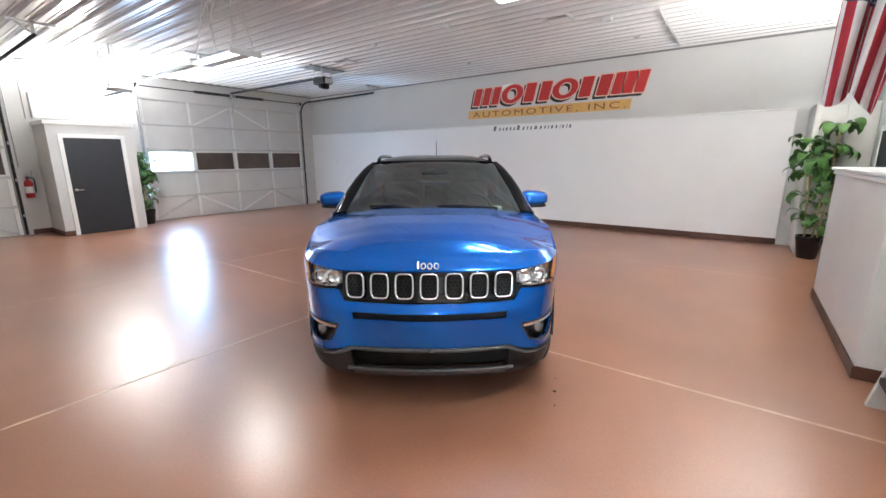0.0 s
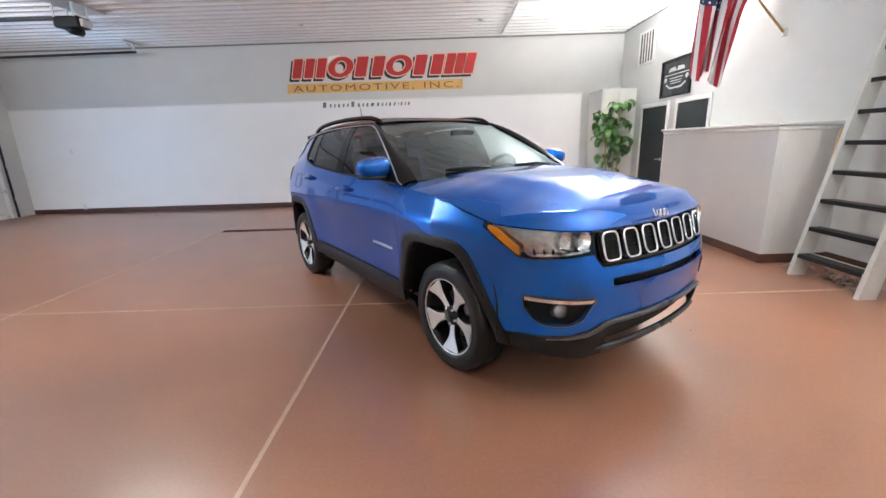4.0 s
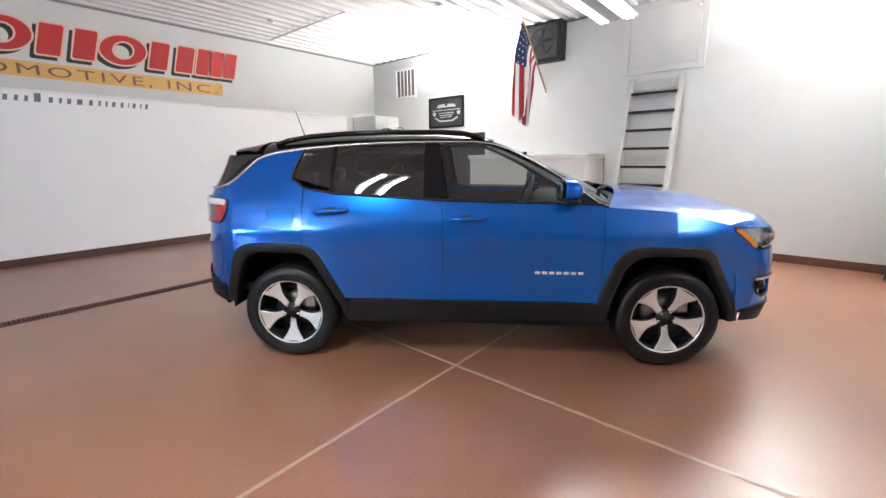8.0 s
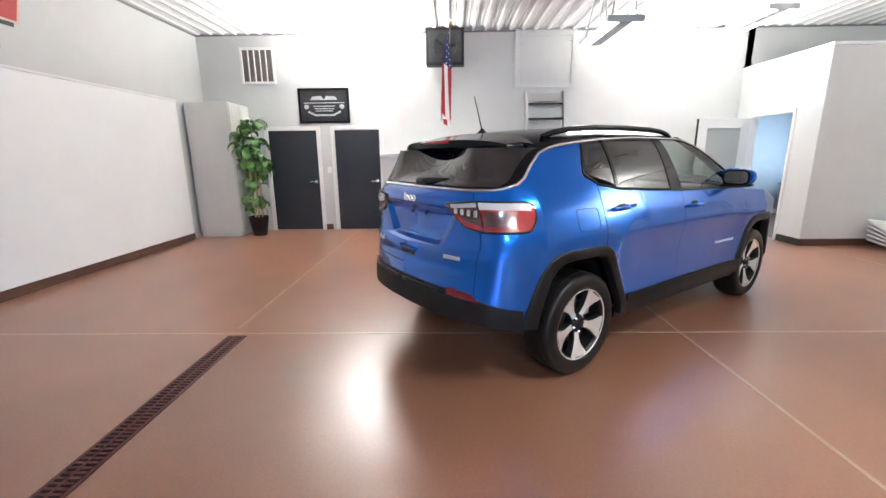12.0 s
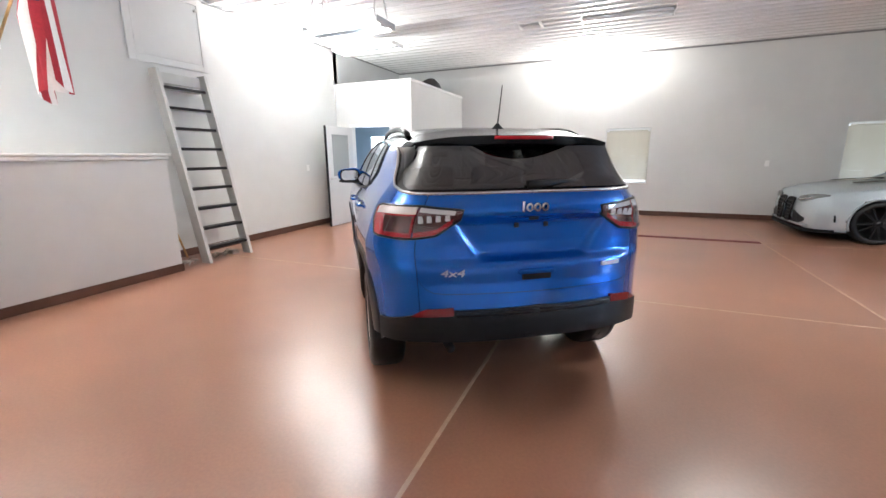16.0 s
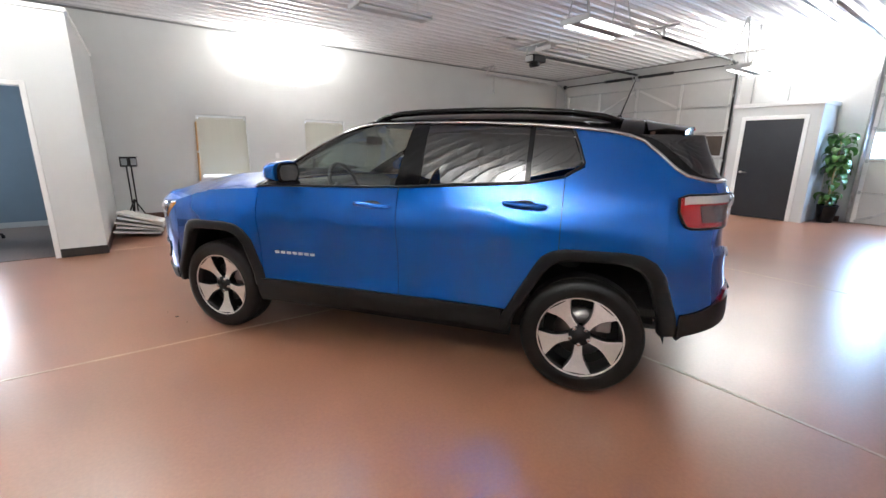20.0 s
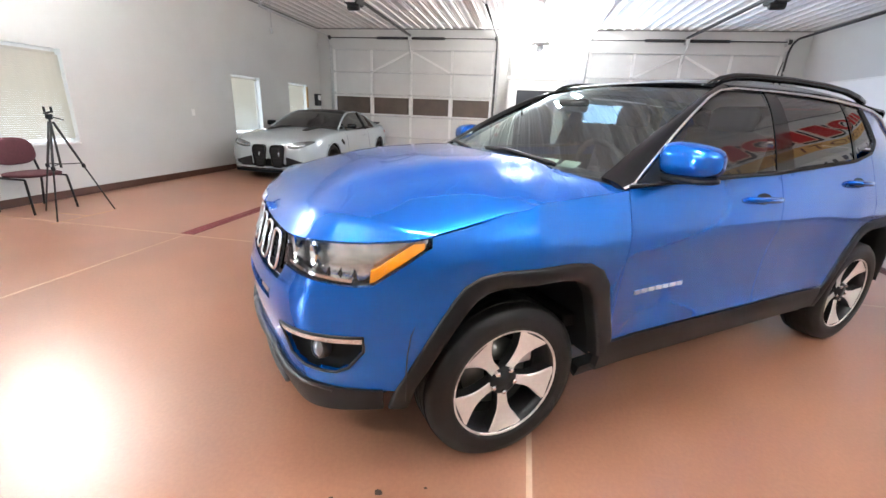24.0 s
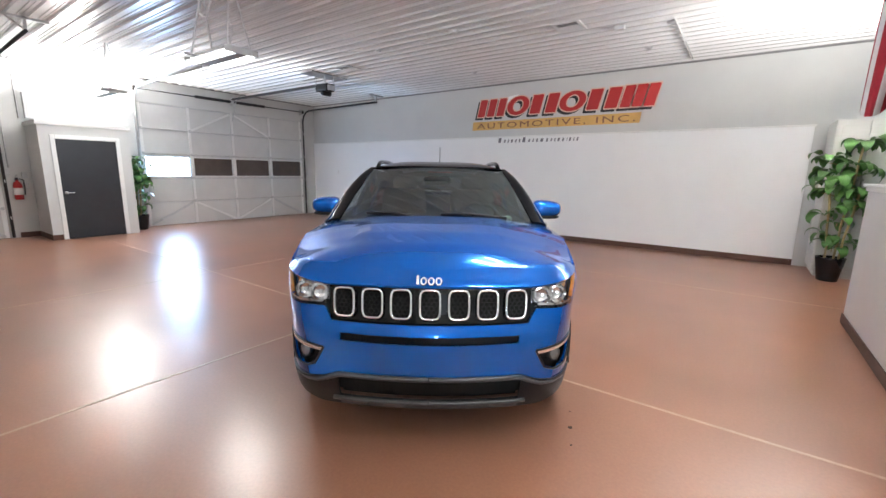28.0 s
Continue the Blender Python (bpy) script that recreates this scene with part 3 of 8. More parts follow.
SMOKED = mat("smoked_pink_lens", (0.15, 0.055, 0.055), 0.14, metal=0.3, vary=0.5, noise_scale=22, coat=0.8)
TRIMCHROME = mat("satin_bright_trim", (0.66, 0.66, 0.665), 0.24, metal=0.85)
BADGE = mat("silver_badge", (0.66, 0.67, 0.69), 0.32, metal=0.2)
PALELENS = mat("pale_lamp_window", (0.74, 0.71, 0.71), 0.2, coat=0.6)
LAMPSILVER = mat("silvered_lamp_bowl", (0.72, 0.72, 0.72), 0.22, metal=0.8, vary=0.3, noise_scale=18)
LENS = glass("clear_lamp_lens", (0.92, 0.93, 0.93))
AMBER = mat("amber_reflector", (0.85, 0.28, 0.01), 0.2, coat=0.5)
REDLENS = mat("red_lamp_lens", (0.52, 0.012, 0.020), 0.14, coat=0.8, vary=0.25, noise_scale=16)
RUBBER = mat("tyre_rubber", (0.006, 0.006, 0.0065), 0.42, spec=0.35, vary=0.15, noise_scale=30, bump=0.08, bump_scale=160)
MACHINED = mat("machined_alloy", (0.74, 0.72, 0.70), 0.34, metal=0.55, vary=0.05, noise_scale=60)
RIMBLACK = mat("black_alloy_pocket", (0.018, 0.018, 0.02), 0.3, metal=0.4)
DISC = mat("brake_disc", (0.30, 0.29, 0.28), 0.35, metal=1.0)
SEAT = mat("dark_seat_cloth", (0.036, 0.039, 0.043), 0.85, vary=0.2, noise_scale=40)
LINERGREY = mat("pale_headliner", (0.30, 0.32, 0.33), 0.9, vary=0.05, noise_scale=30)
REFLECTOR = mat("dark_red_reflector", (0.20, 0.005, 0.008), 0.15, coat=0.5)
FOGLENS = mat("grey_fog_lens", (0.28, 0.28, 0.28), 0.12, metal=0.6)
SATIN = mat("satin_silver_plastic", (0.42, 0.42, 0.43), 0.3, metal=0.6)


def smoothed(table, w=0.03):
    """Table lookup, rounded over w, on a fine ruler."""
    xs, ys = zip(*table)
    zs = np.linspace(0, 2, 1001)
    vals = sum(np.interp(zs + k * w, xs, ys) for k in (-1, -0.5, 0, 0.5, 1)) / 5
    return [float(v) for v in vals]


def soft(ruler, z):
    k = max(0.0, min(z, 1.99)) * 500
    i = int(k)
    return ruler[i] + (ruler[i + 1] - ruler[i]) * (k - i)


HW = smoothed(((0.18, 0.80), (0.30, 0.868), (0.42, 0.892), (0.50, 0.893), (0.60, 0.893), (0.70, 0.897), (0.80, 0.906), (0.88, 0.914), (0.94, 0.915), (1.0, 0.903), (1.08, 0.880), (1.14, 0.858), (1.20, 0.836), (1.30, 0.798), (1.40, 0.752), (1.48, 0.706), (1.54, 0.655), (1.60, 0.58)))
NOSE = smoothed(((0.18, 2.04), (0.30, 2.12), (0.40, 2.165), (0.48, 2.175), (0.56, 2.18), (0.66, 2.195), (0.74, 2.18), (0.80, 2.145), (0.90, 2.115), (0.97, 2.09), (1.02, 2.03), (1.1, 1.9)))
TAIL = smoothed(((0.18, 2.04), (0.30, 2.12), (0.40, 2.165), (0.50, 2.175), (0.58, 2.168), (0.63, 2.152), (0.70, 2.138), (0.76, 2.122), (0.81, 2.118), (0.845, 2.114), (0.862, 2.100), (0.885, 2.064), (0.96, 2.054), (1.05, 2.054), (1.098, 2.056), (1.108, 2.080), (1.13, 2.088), (1.16, 2.084), (1.19, 2.068), (1.22, 2.042), (1.26, 1.992), (1.30, 1.955), (1.45, 1.838), (1.55, 1.76)), 0.008)
XF, XR, X0 = 1.274, -1.711, 2.19
TAPER = 0.014
FN, FT = 1 + TAPER * XF, 1 + TAPER * XR


def waist(z):
    """How far the cabin draws in towards the tail."""
    t = min(1, max(0, (z - 1.10) / 0.32))
    return 0.115 * t * t * (3 - 2 * t)


def swell(x, a, b):
    """1 inside |x| < a, easing to 0 at b."""
    t = min(1.0, max(0.0, (b - abs(x)) / (b - a)))
    return t * t * (3 - 2 * t)


def sculpt(x, z):
    """Blisters over the wheels, hollowed doors and the shoulder crease, as offsets of the flank."""
    d = 0.0
    for xc, amp, crest in ((1.34, 0.012, 0.915), (-1.40, 0.010, 0.935)):
        up = swell(z - crest, 0.0, 0.12) if z > crest else 1.0
        d += amp * swell(x - xc, 0.36, 0.66) * up
    d -= 0.016 * swell(x, 0.50, 0.92) * swell(z - 0.66, 0.10, 0.27)
    crease = 1.035 + 0.022 * (0.8 - x) / 2.6
    d += 0.0022 * (swell(z - crease, 0.0, 0.034) if z > crease else swell(z - crease, 0.0, 0.085)) * swell(x + 0.35, 1.1, 1.5)
    return d


def skin(s, z, sg, out=0.0):
    """Body surface: s 0..1 round the nose, 1..2 along the side, 2..3 round the tail."""
    w = soft(HW, z)
    if s <= 1:
        q = math.sin(max(s, 0) * math.pi / 2)
        Y = 0.9 * q
        x, y = X0 + (soft(NOSE, z) - X0) * (1 - q * q) - (0.27 * Y**2 + 2.0 * Y**10), q * w * FN
        n = Vector((1 - 0.95 * q**3, q**2, 0))
        out += sculpt(x, z) * q**6
    elif s <= 2:
        x = XF + (XR - XF) * (s - 1)
        k = min(1, max(0, (-1.0 - x) / 0.711))
        y = w * (1 - 0.03 * k * k) * (1 + TAPER * x) * (1 - waist(z) * min(1, max(0, (-0.9 - x) / 0.811)) ** 2)
        n = Vector((0, 1, 0))
        out += sculpt(x, z)
    else:
        q = math.sin(max(3 - s, 0) * math.pi / 2)
        Y = 0.9 * q
        x, y = -(X0 + (soft(TAIL, z) - X0) * (1 - q * q) - (0.225 * Y**2 + 0.69 * Y**8)), q * w * 0.97 * FT * (1 - waist(z))
        n = Vector((-(1 - 0.95 * q**3), q**2, 0))
        x += 0.028 * swell(y, 0.25 + 0.9 * (z - 0.885), 0.34 + 0.9 * (z - 0.885) * 0.6) * swell(z - 0.985, 0.075, 0.112)  # plate recess
        out += sculpt(x, z) * q**6
    n.normalize()
    return Vector((x + n.x * out, sg * (y + n.y * out), z))


def at_x(x, z=0.8):
    """s on the flank, or round the corners, at which the body is at x."""
    if XR <= x <= XF:
        return 1 + (XF - x) / (XF - XR)
    lo, hi = (0.0, 1.0) if x > XF else (2.0, 3.0)
    for _ in range(16):
        m = (lo + hi) / 2
        if skin(m, z, 1).x > x:
            lo = m
        else:
            hi = m
    return lo


def nose_y(y, z=0.75):
    return math.asin(min(1, y / (FN * soft(HW, z)))) * 2 / math.pi


def tail_y(y, z=0.85):
    return 3 - math.asin(min(1, y / (0.97 * FT * soft(HW, z)))) * 2 / math.pi


def fn(v):
    return v if callable(v) else (lambda _: v)


def lut(*pairs):
    ps = sorted((float(a), float(b)) for a, b in pairs)

    def value(v):
        if v <= ps[0][0]:
            return ps[0][1]
        for (a, b), (c, d) in zip(ps, ps[1:]):
            if v <= c:
                return b + (d - b) * (v - a) / (c - a) if c > a else d
        return ps[-1][1]

    return value


def grid_mesh(rows, hole=None, ret=0.0, centre=None):
    """Quad sheet from rows of points, with its border turned in towards the car."""
    bm = bmesh.new()
    vs = [[bm.verts.new(p) for p in r] for r in rows]
    for i in range(len(vs) - 1):
        for j in range(len(vs[0]) - 1):
            q = (vs[i][j], vs[i + 1][j], vs[i + 1][j + 1], vs[i][j + 1])
            if hole and hole(sum((v.co for v in q), Vector()) / 4):
                continue
            if len({tuple(round(c, 5) for c in v.co) for v in q}) == 4:
                bm.faces.new(q)
    loose = [v for v in bm.verts if not v.link_faces]
    bmesh.ops.delete(bm, geom=loose, context="VERTS")
    bmesh.ops.recalc_face_normals(bm, faces=bm.faces)
    c = Vector(centre or (0, 0, 0.8))
    f0 = max(bm.faces, key=lambda f: f.calc_area())
    if f0.normal.dot(f0.calc_center_median() - c) < 0:
        bmesh.ops.reverse_faces(bm, faces=bm.faces)
    if ret:
        bm.normal_update()
        edges = [e for e in bm.edges if len(e.link_faces) == 1 and max(abs(v.co.y) for v in e.verts) > 1e-4]
        norm = {v: v.normal.copy() for e in edges for v in e.verts}
        r = bmesh.ops.extrude_edge_only(bm, edges=edges)
        new_vs = [g for g in r["geom"] if isinstance(g, bmesh.types.BMVert)]
        src = {tuple(v.co): n for v, n in norm.items()}
        for v in new_vs:
            v.co -= ret * src.get(tuple(v.co), Vector((0, 0, 0)))
        # keep the turned-in border crisp
        for e in bm.edges:
            if len(e.link_faces) == 2 and e.calc_face_angle(0) > 0.6:
                e.smooth = False
    return bm


def shell(name, s0, s1, z0, z1, sg, material, parent, nu=24, nv=16, out=0.0, hole=None, ret=0.014, label="", gap=0.0016):
    s0, s1, z0, z1 = fn(s0), fn(s1), fn(z0), fn(z1)
    rows = []
    for i in range(nu + 1):
        u = i / nu
        row = []
        for j in range(nv + 1):
            v = j / nv
            s = s0(0.7) + (s1(0.7) - s0(0.7)) * u
            for _ in range(4):
                a, b = z0(s) + gap, z1(s) - gap
                z = a + (b - a) * v
                g = gap / 2.7 if 1 < s < 2 else gap
                a, b = s0(z), s1(z)
                a, b = a + (g if a > 1e-6 else 0), b - (g if b < 2.9999 else 0)
                s = a + (b - a) * u
            row.append(skin(s, z, sg, out))
        rows.append(row)
    return part(name, grid_mesh(rows, hole, ret), material, parent, label, True)


ARCH_Z = 0.34
AXF, AXR = 1.300, -1.336
# wheel opening and outer flare: u towards the tail, z
OPENING = [(-0.405, 0.33), (-0.385, 0.42), (-0.215, 0.715), (-0.185, 0.757), (-0.145, 0.783), (-0.09, 0.796), (0.14, 0.799), (0.215, 0.790), (0.272, 0.762), (0.318, 0.705), (0.385, 0.51), (0.400, 0.415)]
FLARE = [(-0.478, 0.33), (-0.455, 0.42), (-0.270, 0.765), (-0.235, 0.815), (-0.185, 0.848), (-0.11, 0.864), (0.18, 0.867), (0.275, 0.855), (0.345, 0.818), (0.398, 0.750), (0.476, 0.52), (0.492, 0.415)]


def arch(x, xc, grow=0.0):
    """Height of the panel edge over a wheel, just inside the flare's outer line."""
    u = xc - x
    us = [a + (b - a) * 0.72 for (a, _), (b, _) in zip(OPENING, FLARE)]
    zs = [a + (b - a) * 0.72 for (_, a), (_, b) in zip(OPENING, FLARE)]
    if not us[0] - grow < u < us[-1] + grow:
        return -1.0
    return float(np.interp(u, us, zs)) + grow


def arch_strip(xc, sg, parent):
    """Flared cladding round a wheel opening, squared off at the top."""
    rows = []
    for k in range(len(FLARE) - 1):
        for t in ((0, 0.25, 0.5, 0.75) if k < len(FLARE) - 2 else (0, 0.25, 0.5, 0.75, 1)):
            row = []
            for f, out in ((-0.05, -0.05), (0.0, 0.000), (0.06, 0.010), (0.20, 0.014), (0.60, 0.012), (0.86, 0.010), (0.97, 0.006), (1.0, -0.012)):
                a = [OPENING[q][0] + (FLARE[q][0] - OPENING[q][0]) * f for q in (k, k + 1)]
                b = [OPENING[q][1] + (FLARE[q][1] - OPENING[q][1]) * f for q in (k, k + 1)]
                u, z = a[0] + (a[1] - a[0]) * t, b[0] + (b[1] - b[0]) * t
                row.append(skin(at_x(xc - u, z), z, sg, out))
            rows.append(row)
    return part("arch_flare", grid_mesh(rows, centre=(xc, 0, 0.5)), CLAD, parent, "grained black wheel arch flare", True)


def wheel(name, parent, m, group=""):
    """Tyre, five-spoke rim and brake; axis along y, face towards +y."""
    w = new(name)
    w.parent = parent
    w.matrix_local = m
    ax = pose(0, 0, 0, -90, 0, 0)
    prof = [(0.232, -0.105), (0.245, -0.112), (0.290, -0.114), (0.322, -0.104), (0.338, -0.088), (0.343, -0.05), (0.344, 0), (0.343, 0.05), (0.338, 0.088), (0.322, 0.104), (0.300, 0.111), (0.290, 0.114), (0.278, 0.112), (0.262, 0.113), (0.245, 0.109), (0.236, 0.098)]
    tyre = part("tyre", lathe(prof, 64, ax), RUBBER, w, "black rubber tyre", True)
    bm = bmesh.new()
    for g in (-0.055, -0.018, 0.018, 0.055):
        add_lathe(bm, [(0.3445, g - 0.004), (0.338, g), (0.3445, g + 0.004)], 64, ax)
    part("groove", bm, INNER, tyre)
    bm = lathe([(0.238, 0.10), (0.230, 0.098), (0.220, 0.06), (0.214, -0.02), (0.225, -0.10)], 56, ax)
    rim = part("rim", bm, RIMBLACK, w, "black rim barrel", True)
    part("lip", lathe([(0.242, 0.094), (0.243, 0.101), (0.238, 0.103), (0.231, 0.100), (0.229, 0.092)], 56, ax), MACHINED, rim, "machined bright rim lip", True)
    part("back_plate", lathe([(0.0, -0.02), (0.218, -0.02)], 40, ax), INNER, rim)
    part("brake_disc", lathe([(0.05, 0.0), (0.15, 0.0), (0.15, -0.012)], 40, ax), DISC, rim, "steel brake disc", True)
    part("caliper", span(-0.165, -0.085, -0.01, 0.035, 0.02, 0.13, 0.012), SATIN, rim)
    edge = [(0.048, 30), (0.070, 18.5), (0.090, 14.4), (0.120, 12.2), (0.150, 13.2), (0.180, 15.8), (0.205, 18.2), (0.222, 19.4), (0.234, 20.5)]
    for k in range(5):
        rows = []
        for r, half in edge:
            d = 0.066 + 0.030 * ((r - 0.05) / 0.18) ** 1.5 if r > 0.06 else 0.068
            row = []
            for f, dz in ((-1.06, -0.045), (-1, -0.004), (-0.88, 0.0), (0.88, 0.0), (1, -0.004), (1.06, -0.045)):
                a = radians(half * f)
                row.append(ax @ pose(0, 0, 0, 0, 0, 90 + 72 * k) @ Vector((r * math.cos(a), r * math.sin(a), d + dz)))
            rows.append(row)
        bm = bmesh.new()
        vs = [[bm.verts.new(p) for p in r] for r in rows]
        for i in range(len(vs) - 1):
            for j in range(5):
                f = bm.faces.new((vs[i][j], vs[i + 1][j], vs[i + 1][j + 1], vs[i][j + 1]))
                f.material_index = 0 if j in (1, 2, 3) else 1
        bm.faces.new(vs[0]).material_index = 1
        bmesh.ops.recalc_face_normals(bm, faces=bm.faces)
        part("spoke", bm, [MACHINED, RIMBLACK], rim, "machined alloy spoke with black sides")
    hub = part("hub_cap", lathe([(0.062, 0.050), (0.060, 0.074), (0.036, 0.078), (0.034, 0.084), (0.0, 0.086)], 24, ax), BLACK, rim, "black centre cap", True)
    for k in range(5):
        a = radians(54 + 72 * k)
        part("lug_nut", lathe([(0.012, 0.06), (0.012, 0.083), (0.007, 0.088), (0.0, 0.088)], 8, Matrix.Translation((0.052 * math.cos(a), 0, 0.052 * math.sin(a))) @ ax), CHROME, rim, "chrome lug nut")
    return w


# chrome window line on the flank, front to back
LINE = [(0.86, 1.118), (0.80, 1.135), (0.66, 1.235), (0.535, 1.318), (0.40, 1.398), (0.232, 1.482), (0.12, 1.520), (0.0, 1.536), (-0.332, 1.540), (-0.65, 1.537), (-0.917, 1.526), (-1.20, 1.505), (-1.40, 1.484), (-1.50, 1.462), (-1.573, 1.434), (-1.66, 1.362), (-1.735, 1.292), (-1.79, 1.258), (-1.88, 1.235)]
line_z = lut(*LINE)
TOPS = lut((0.66, 1.235), (0.40, 1.398), (0.232, 1.482), (0.12, 1.520), (0.0, 1.534), (-0.332, 1.538), (-0.917, 1.524), (-1.2, 1.503), (-1.4, 1.482))
back_x = lut((1.225, -1.90), (1.258, -1.79), (1.292, -1.735), (1.362, -1.66), (1.434, -1.573), (1.462, -1.50), (1.484, -1.40), (1.505, -1.20))
ROOFC = lut((0.18, 1.562), (0.1, 1.580), (0.0, 1.596), (-0.2, 1.613), (-0.5, 1.624), (-0.9, 1.622), (-1.3, 1.602), (-1.6, 1.572), (-1.86, 1.532))


def screen_point(u, v):
    """Windscreen surface: u up the glass, v across."""
    return Vector((1.035 - 0.17 * abs(v) ** 2 - u * (0.905 - 0.09 * v * v), v * (0.760 - 0.150 * u), 1.145 + 0.425 * u + 0.055 * u * (1 - u) - 0.006 * v * v - 0.018 * u * v * v))


def pod(c, h, sg):
    """Rounded housing with half sizes h, drawn in towards its back and its outer end."""
    bm = bmesh.new()
    bmesh.ops.create_icosphere(bm, subdivisions=4, radius=1.0)
    for v in bm.verts:
        p = 3.2
        k = (abs(v.co.x) ** p + abs(v.co.y) ** p + abs(v.co.z) ** p) ** (-1 / p)
        q = v.co * k
        q.z *= 1 - 0.14 * q.y * sg
        q.y *= 1 - 0.10 * max(0, q.x)
        if q.x > 0:
            q.z *= 1 - 0.22 * q.x * q.x
        else:
            q.x = max(q.x, -0.55)
        v.co = Vector((c[0] + q.x * h[0], c[1] + q.y * h[1], c[2] + q.z * h[2]))
    return bm


def build_suv(m):
    car = thing("suv", "blue compact SUV with a black roof and black lower cladding", "car", m=m)
    body = part("body", span(-1.60, 1.85, -0.62, 0.62, 0.24, 0.46, 0.05), INNER, car, "dark underbody pan")
    hood_seam = lut((at_x(0.80), 1.112), (at_x(1.0), 1.100), (at_x(1.2, 1.07), 1.086), (at_x(1.4, 1.05), 1.052), (at_x(1.55, 1.0), 1.010), (at_x(1.66, 1.0), 0.984), (at_x(1.8, 1.0), 0.972), (nose_y(0.72, 0.98), 0.966), (nose_y(0.53, 0.95), 0.950), (0, 0.953))
    sill_top = 0.468

    def flank_bottom(s):
        x = skin(s, 0.8, 1).x
        return max(sill_top, arch(x, AXF), arch(x, AXR))

    for sg in (-1, 1):
        # inner dark shell behind the gaps
        def inner_bottom(s):
            x = skin(s, 0.8, 1).x
            return max(0.30 if 1 < s < 2 else 0.36 if s < 1 else 0.50, arch(x, AXF, 0.02), arch(x, AXR, 0.02))
        shell("inner_shell", 0.0, 3.0, inner_bottom, lambda s: 0.93 if s < 0.9 else 1.08, sg, INNER, body, 90, 8, -0.05, ret=0)
        # front fender
        s_f = at_x(1.66, 0.8)
        shell("fender", s_f, at_x(0.8335), flank_bottom, hood_seam, sg, PAINT, car, 40, 16, label="blue front fender")
        # doors
        belt = lut((at_x(0.835), 1.118), (at_x(0.5), 1.128), (at_x(-0.2), 1.146), (at_x(-0.4), 1.158), (at_x(-0.96), 1.192), (at_x(-1.2), 1.236))
        fd = shell("front_door", at_x(0.8325), at_x(-0.2145), lambda s: sill_top, belt, sg, PAINT, car, 30, 18, label="blue front door")
        rd = shell("rear_door", at_x(-0.2155), lambda z: at_x(-1.1875 if z > 0.86 else -1.1875 + (0.86 - z) * 0.25), flank_bottom, belt, sg, PAINT, car, 34, 18, label="blue rear door")
        # quarter panel, wrapping to the tailgate, with the tail lamp's opening
        q_top = lut((at_x(-1.188), 1.240), (at_x(-1.28), 1.290), (at_x(-1.45), 1.292), (at_x(-1.60), 1.300), (at_x(-1.70), 1.296), (at_x(-1.79, 1.2), 1.256), (at_x(-1.88, 1.15), 1.228), (tail_y(0.64), 1.222))
        q_low, s_q = lut((at_x(-1.83, 0.6), 0.530), (at_x(-1.9), 0.545), (tail_y(0.64), 0.602)), at_x(-1.83, 0.6)
        q_bot = lambda s: flank_bottom(s) if s < s_q else q_low(s)  # noqa: E731
        lamp_hole = lambda c: c.x < -1.80 and 1.03 < c.z < 1.15  # noqa: E731
        shell("quarter_panel", at_x(-1.1885), tail_y(0.636), q_bot, q_top, sg, PAINT, car, 46, 26, hole=lamp_hole, label="blue rear quarter panel")
        front_x = lut((1.16, -1.35), (1.24, -1.30), (1.297, -1.286), (1.477, -1.216), (1.50, -1.20))
        rows = [[skin(at_x(x, z), z, sg, -0.0015) for x in np.linspace(front_x(z), back_x(z) + 0.002, 14)] for z in np.linspace(1.195, 1.499, 20)]
        part("rear_pillar", grid_mesh(rows, centre=(-1.2, 0, 1.0)), PAINT, car, "blue rear pillar", True)
        fuel = shell("fuel_door", at_x(-1.248), at_x(-1.442), 0.972, 1.102, sg, PAINT, car, 8, 6, 0.0012, ret=0.01) if sg < 0 else None
        if fuel:
            part("seam", tube([skin(at_x(-1.345 + 0.097 * ca * k_), 1.037 + 0.065 * sa * k_, sg, 0.0012) for ca, sa, k_ in ((math.cos(a), math.sin(a), (abs(math.cos(a)) ** 6 + abs(math.sin(a)) ** 6) ** (-1 / 6)) for a in np.linspace(0, math.tau, 41)[:-1])], 0.0022, 4, True), INNER, fuel)
        # glass
        shell("window", at_x(0.575), lambda z: at_x(-0.178 - (z - 1.14) * 0.16), lambda s: belt(s) + 0.016, lambda s: TOPS(skin(s, 1.3, 1).x) - 0.014, sg, CLEARGLASS, fd, 24, 10, -0.006, ret=0, label="clear door glass").visible_shadow = False
        shell("window", at_x(-0.346), lambda z: at_x(-0.975), lambda s: belt(s) + 0.016, lambda s: TOPS(skin(s, 1.3, 1).x) - 0.014, sg, TINTGLASS, rd, 20, 10, -0.006, ret=0, label="dark tinted door glass")
        shell("quarter_window", at_x(-1.0), lambda z: at_x(float(np.interp(z, (1.22, 1.30, 1.48), (-1.272, -1.272, -1.205)))), lambda s: float(np.interp(skin(s, 1.3, 1).x, (-1.28, -1.0), (1.305, 1.232))), lambda s: TOPS(skin(s, 1.3, 1).x) - 0.014, sg, TINTGLASS, car, 10, 10, -0.006, ret=0, label="dark tinted quarter glass")
        # black pillars and window surround
        bot = belt
        top = lambda s: line_z(skin(s, 1.3, 1).x) - 0.002  # noqa: E731
        shell("pillar", lambda z: at_x(-0.182 - (z - 1.14) * 0.16), at_x(-0.35), bot, top, sg, BLACKGLOSS, car, 4, 8, -0.002, label="gloss black centre pillar")
        shell("pillar", at_x(-0.970), at_x(-1.003), bot, top, sg, BLACKGLOSS, car, 3, 8, -0.002)
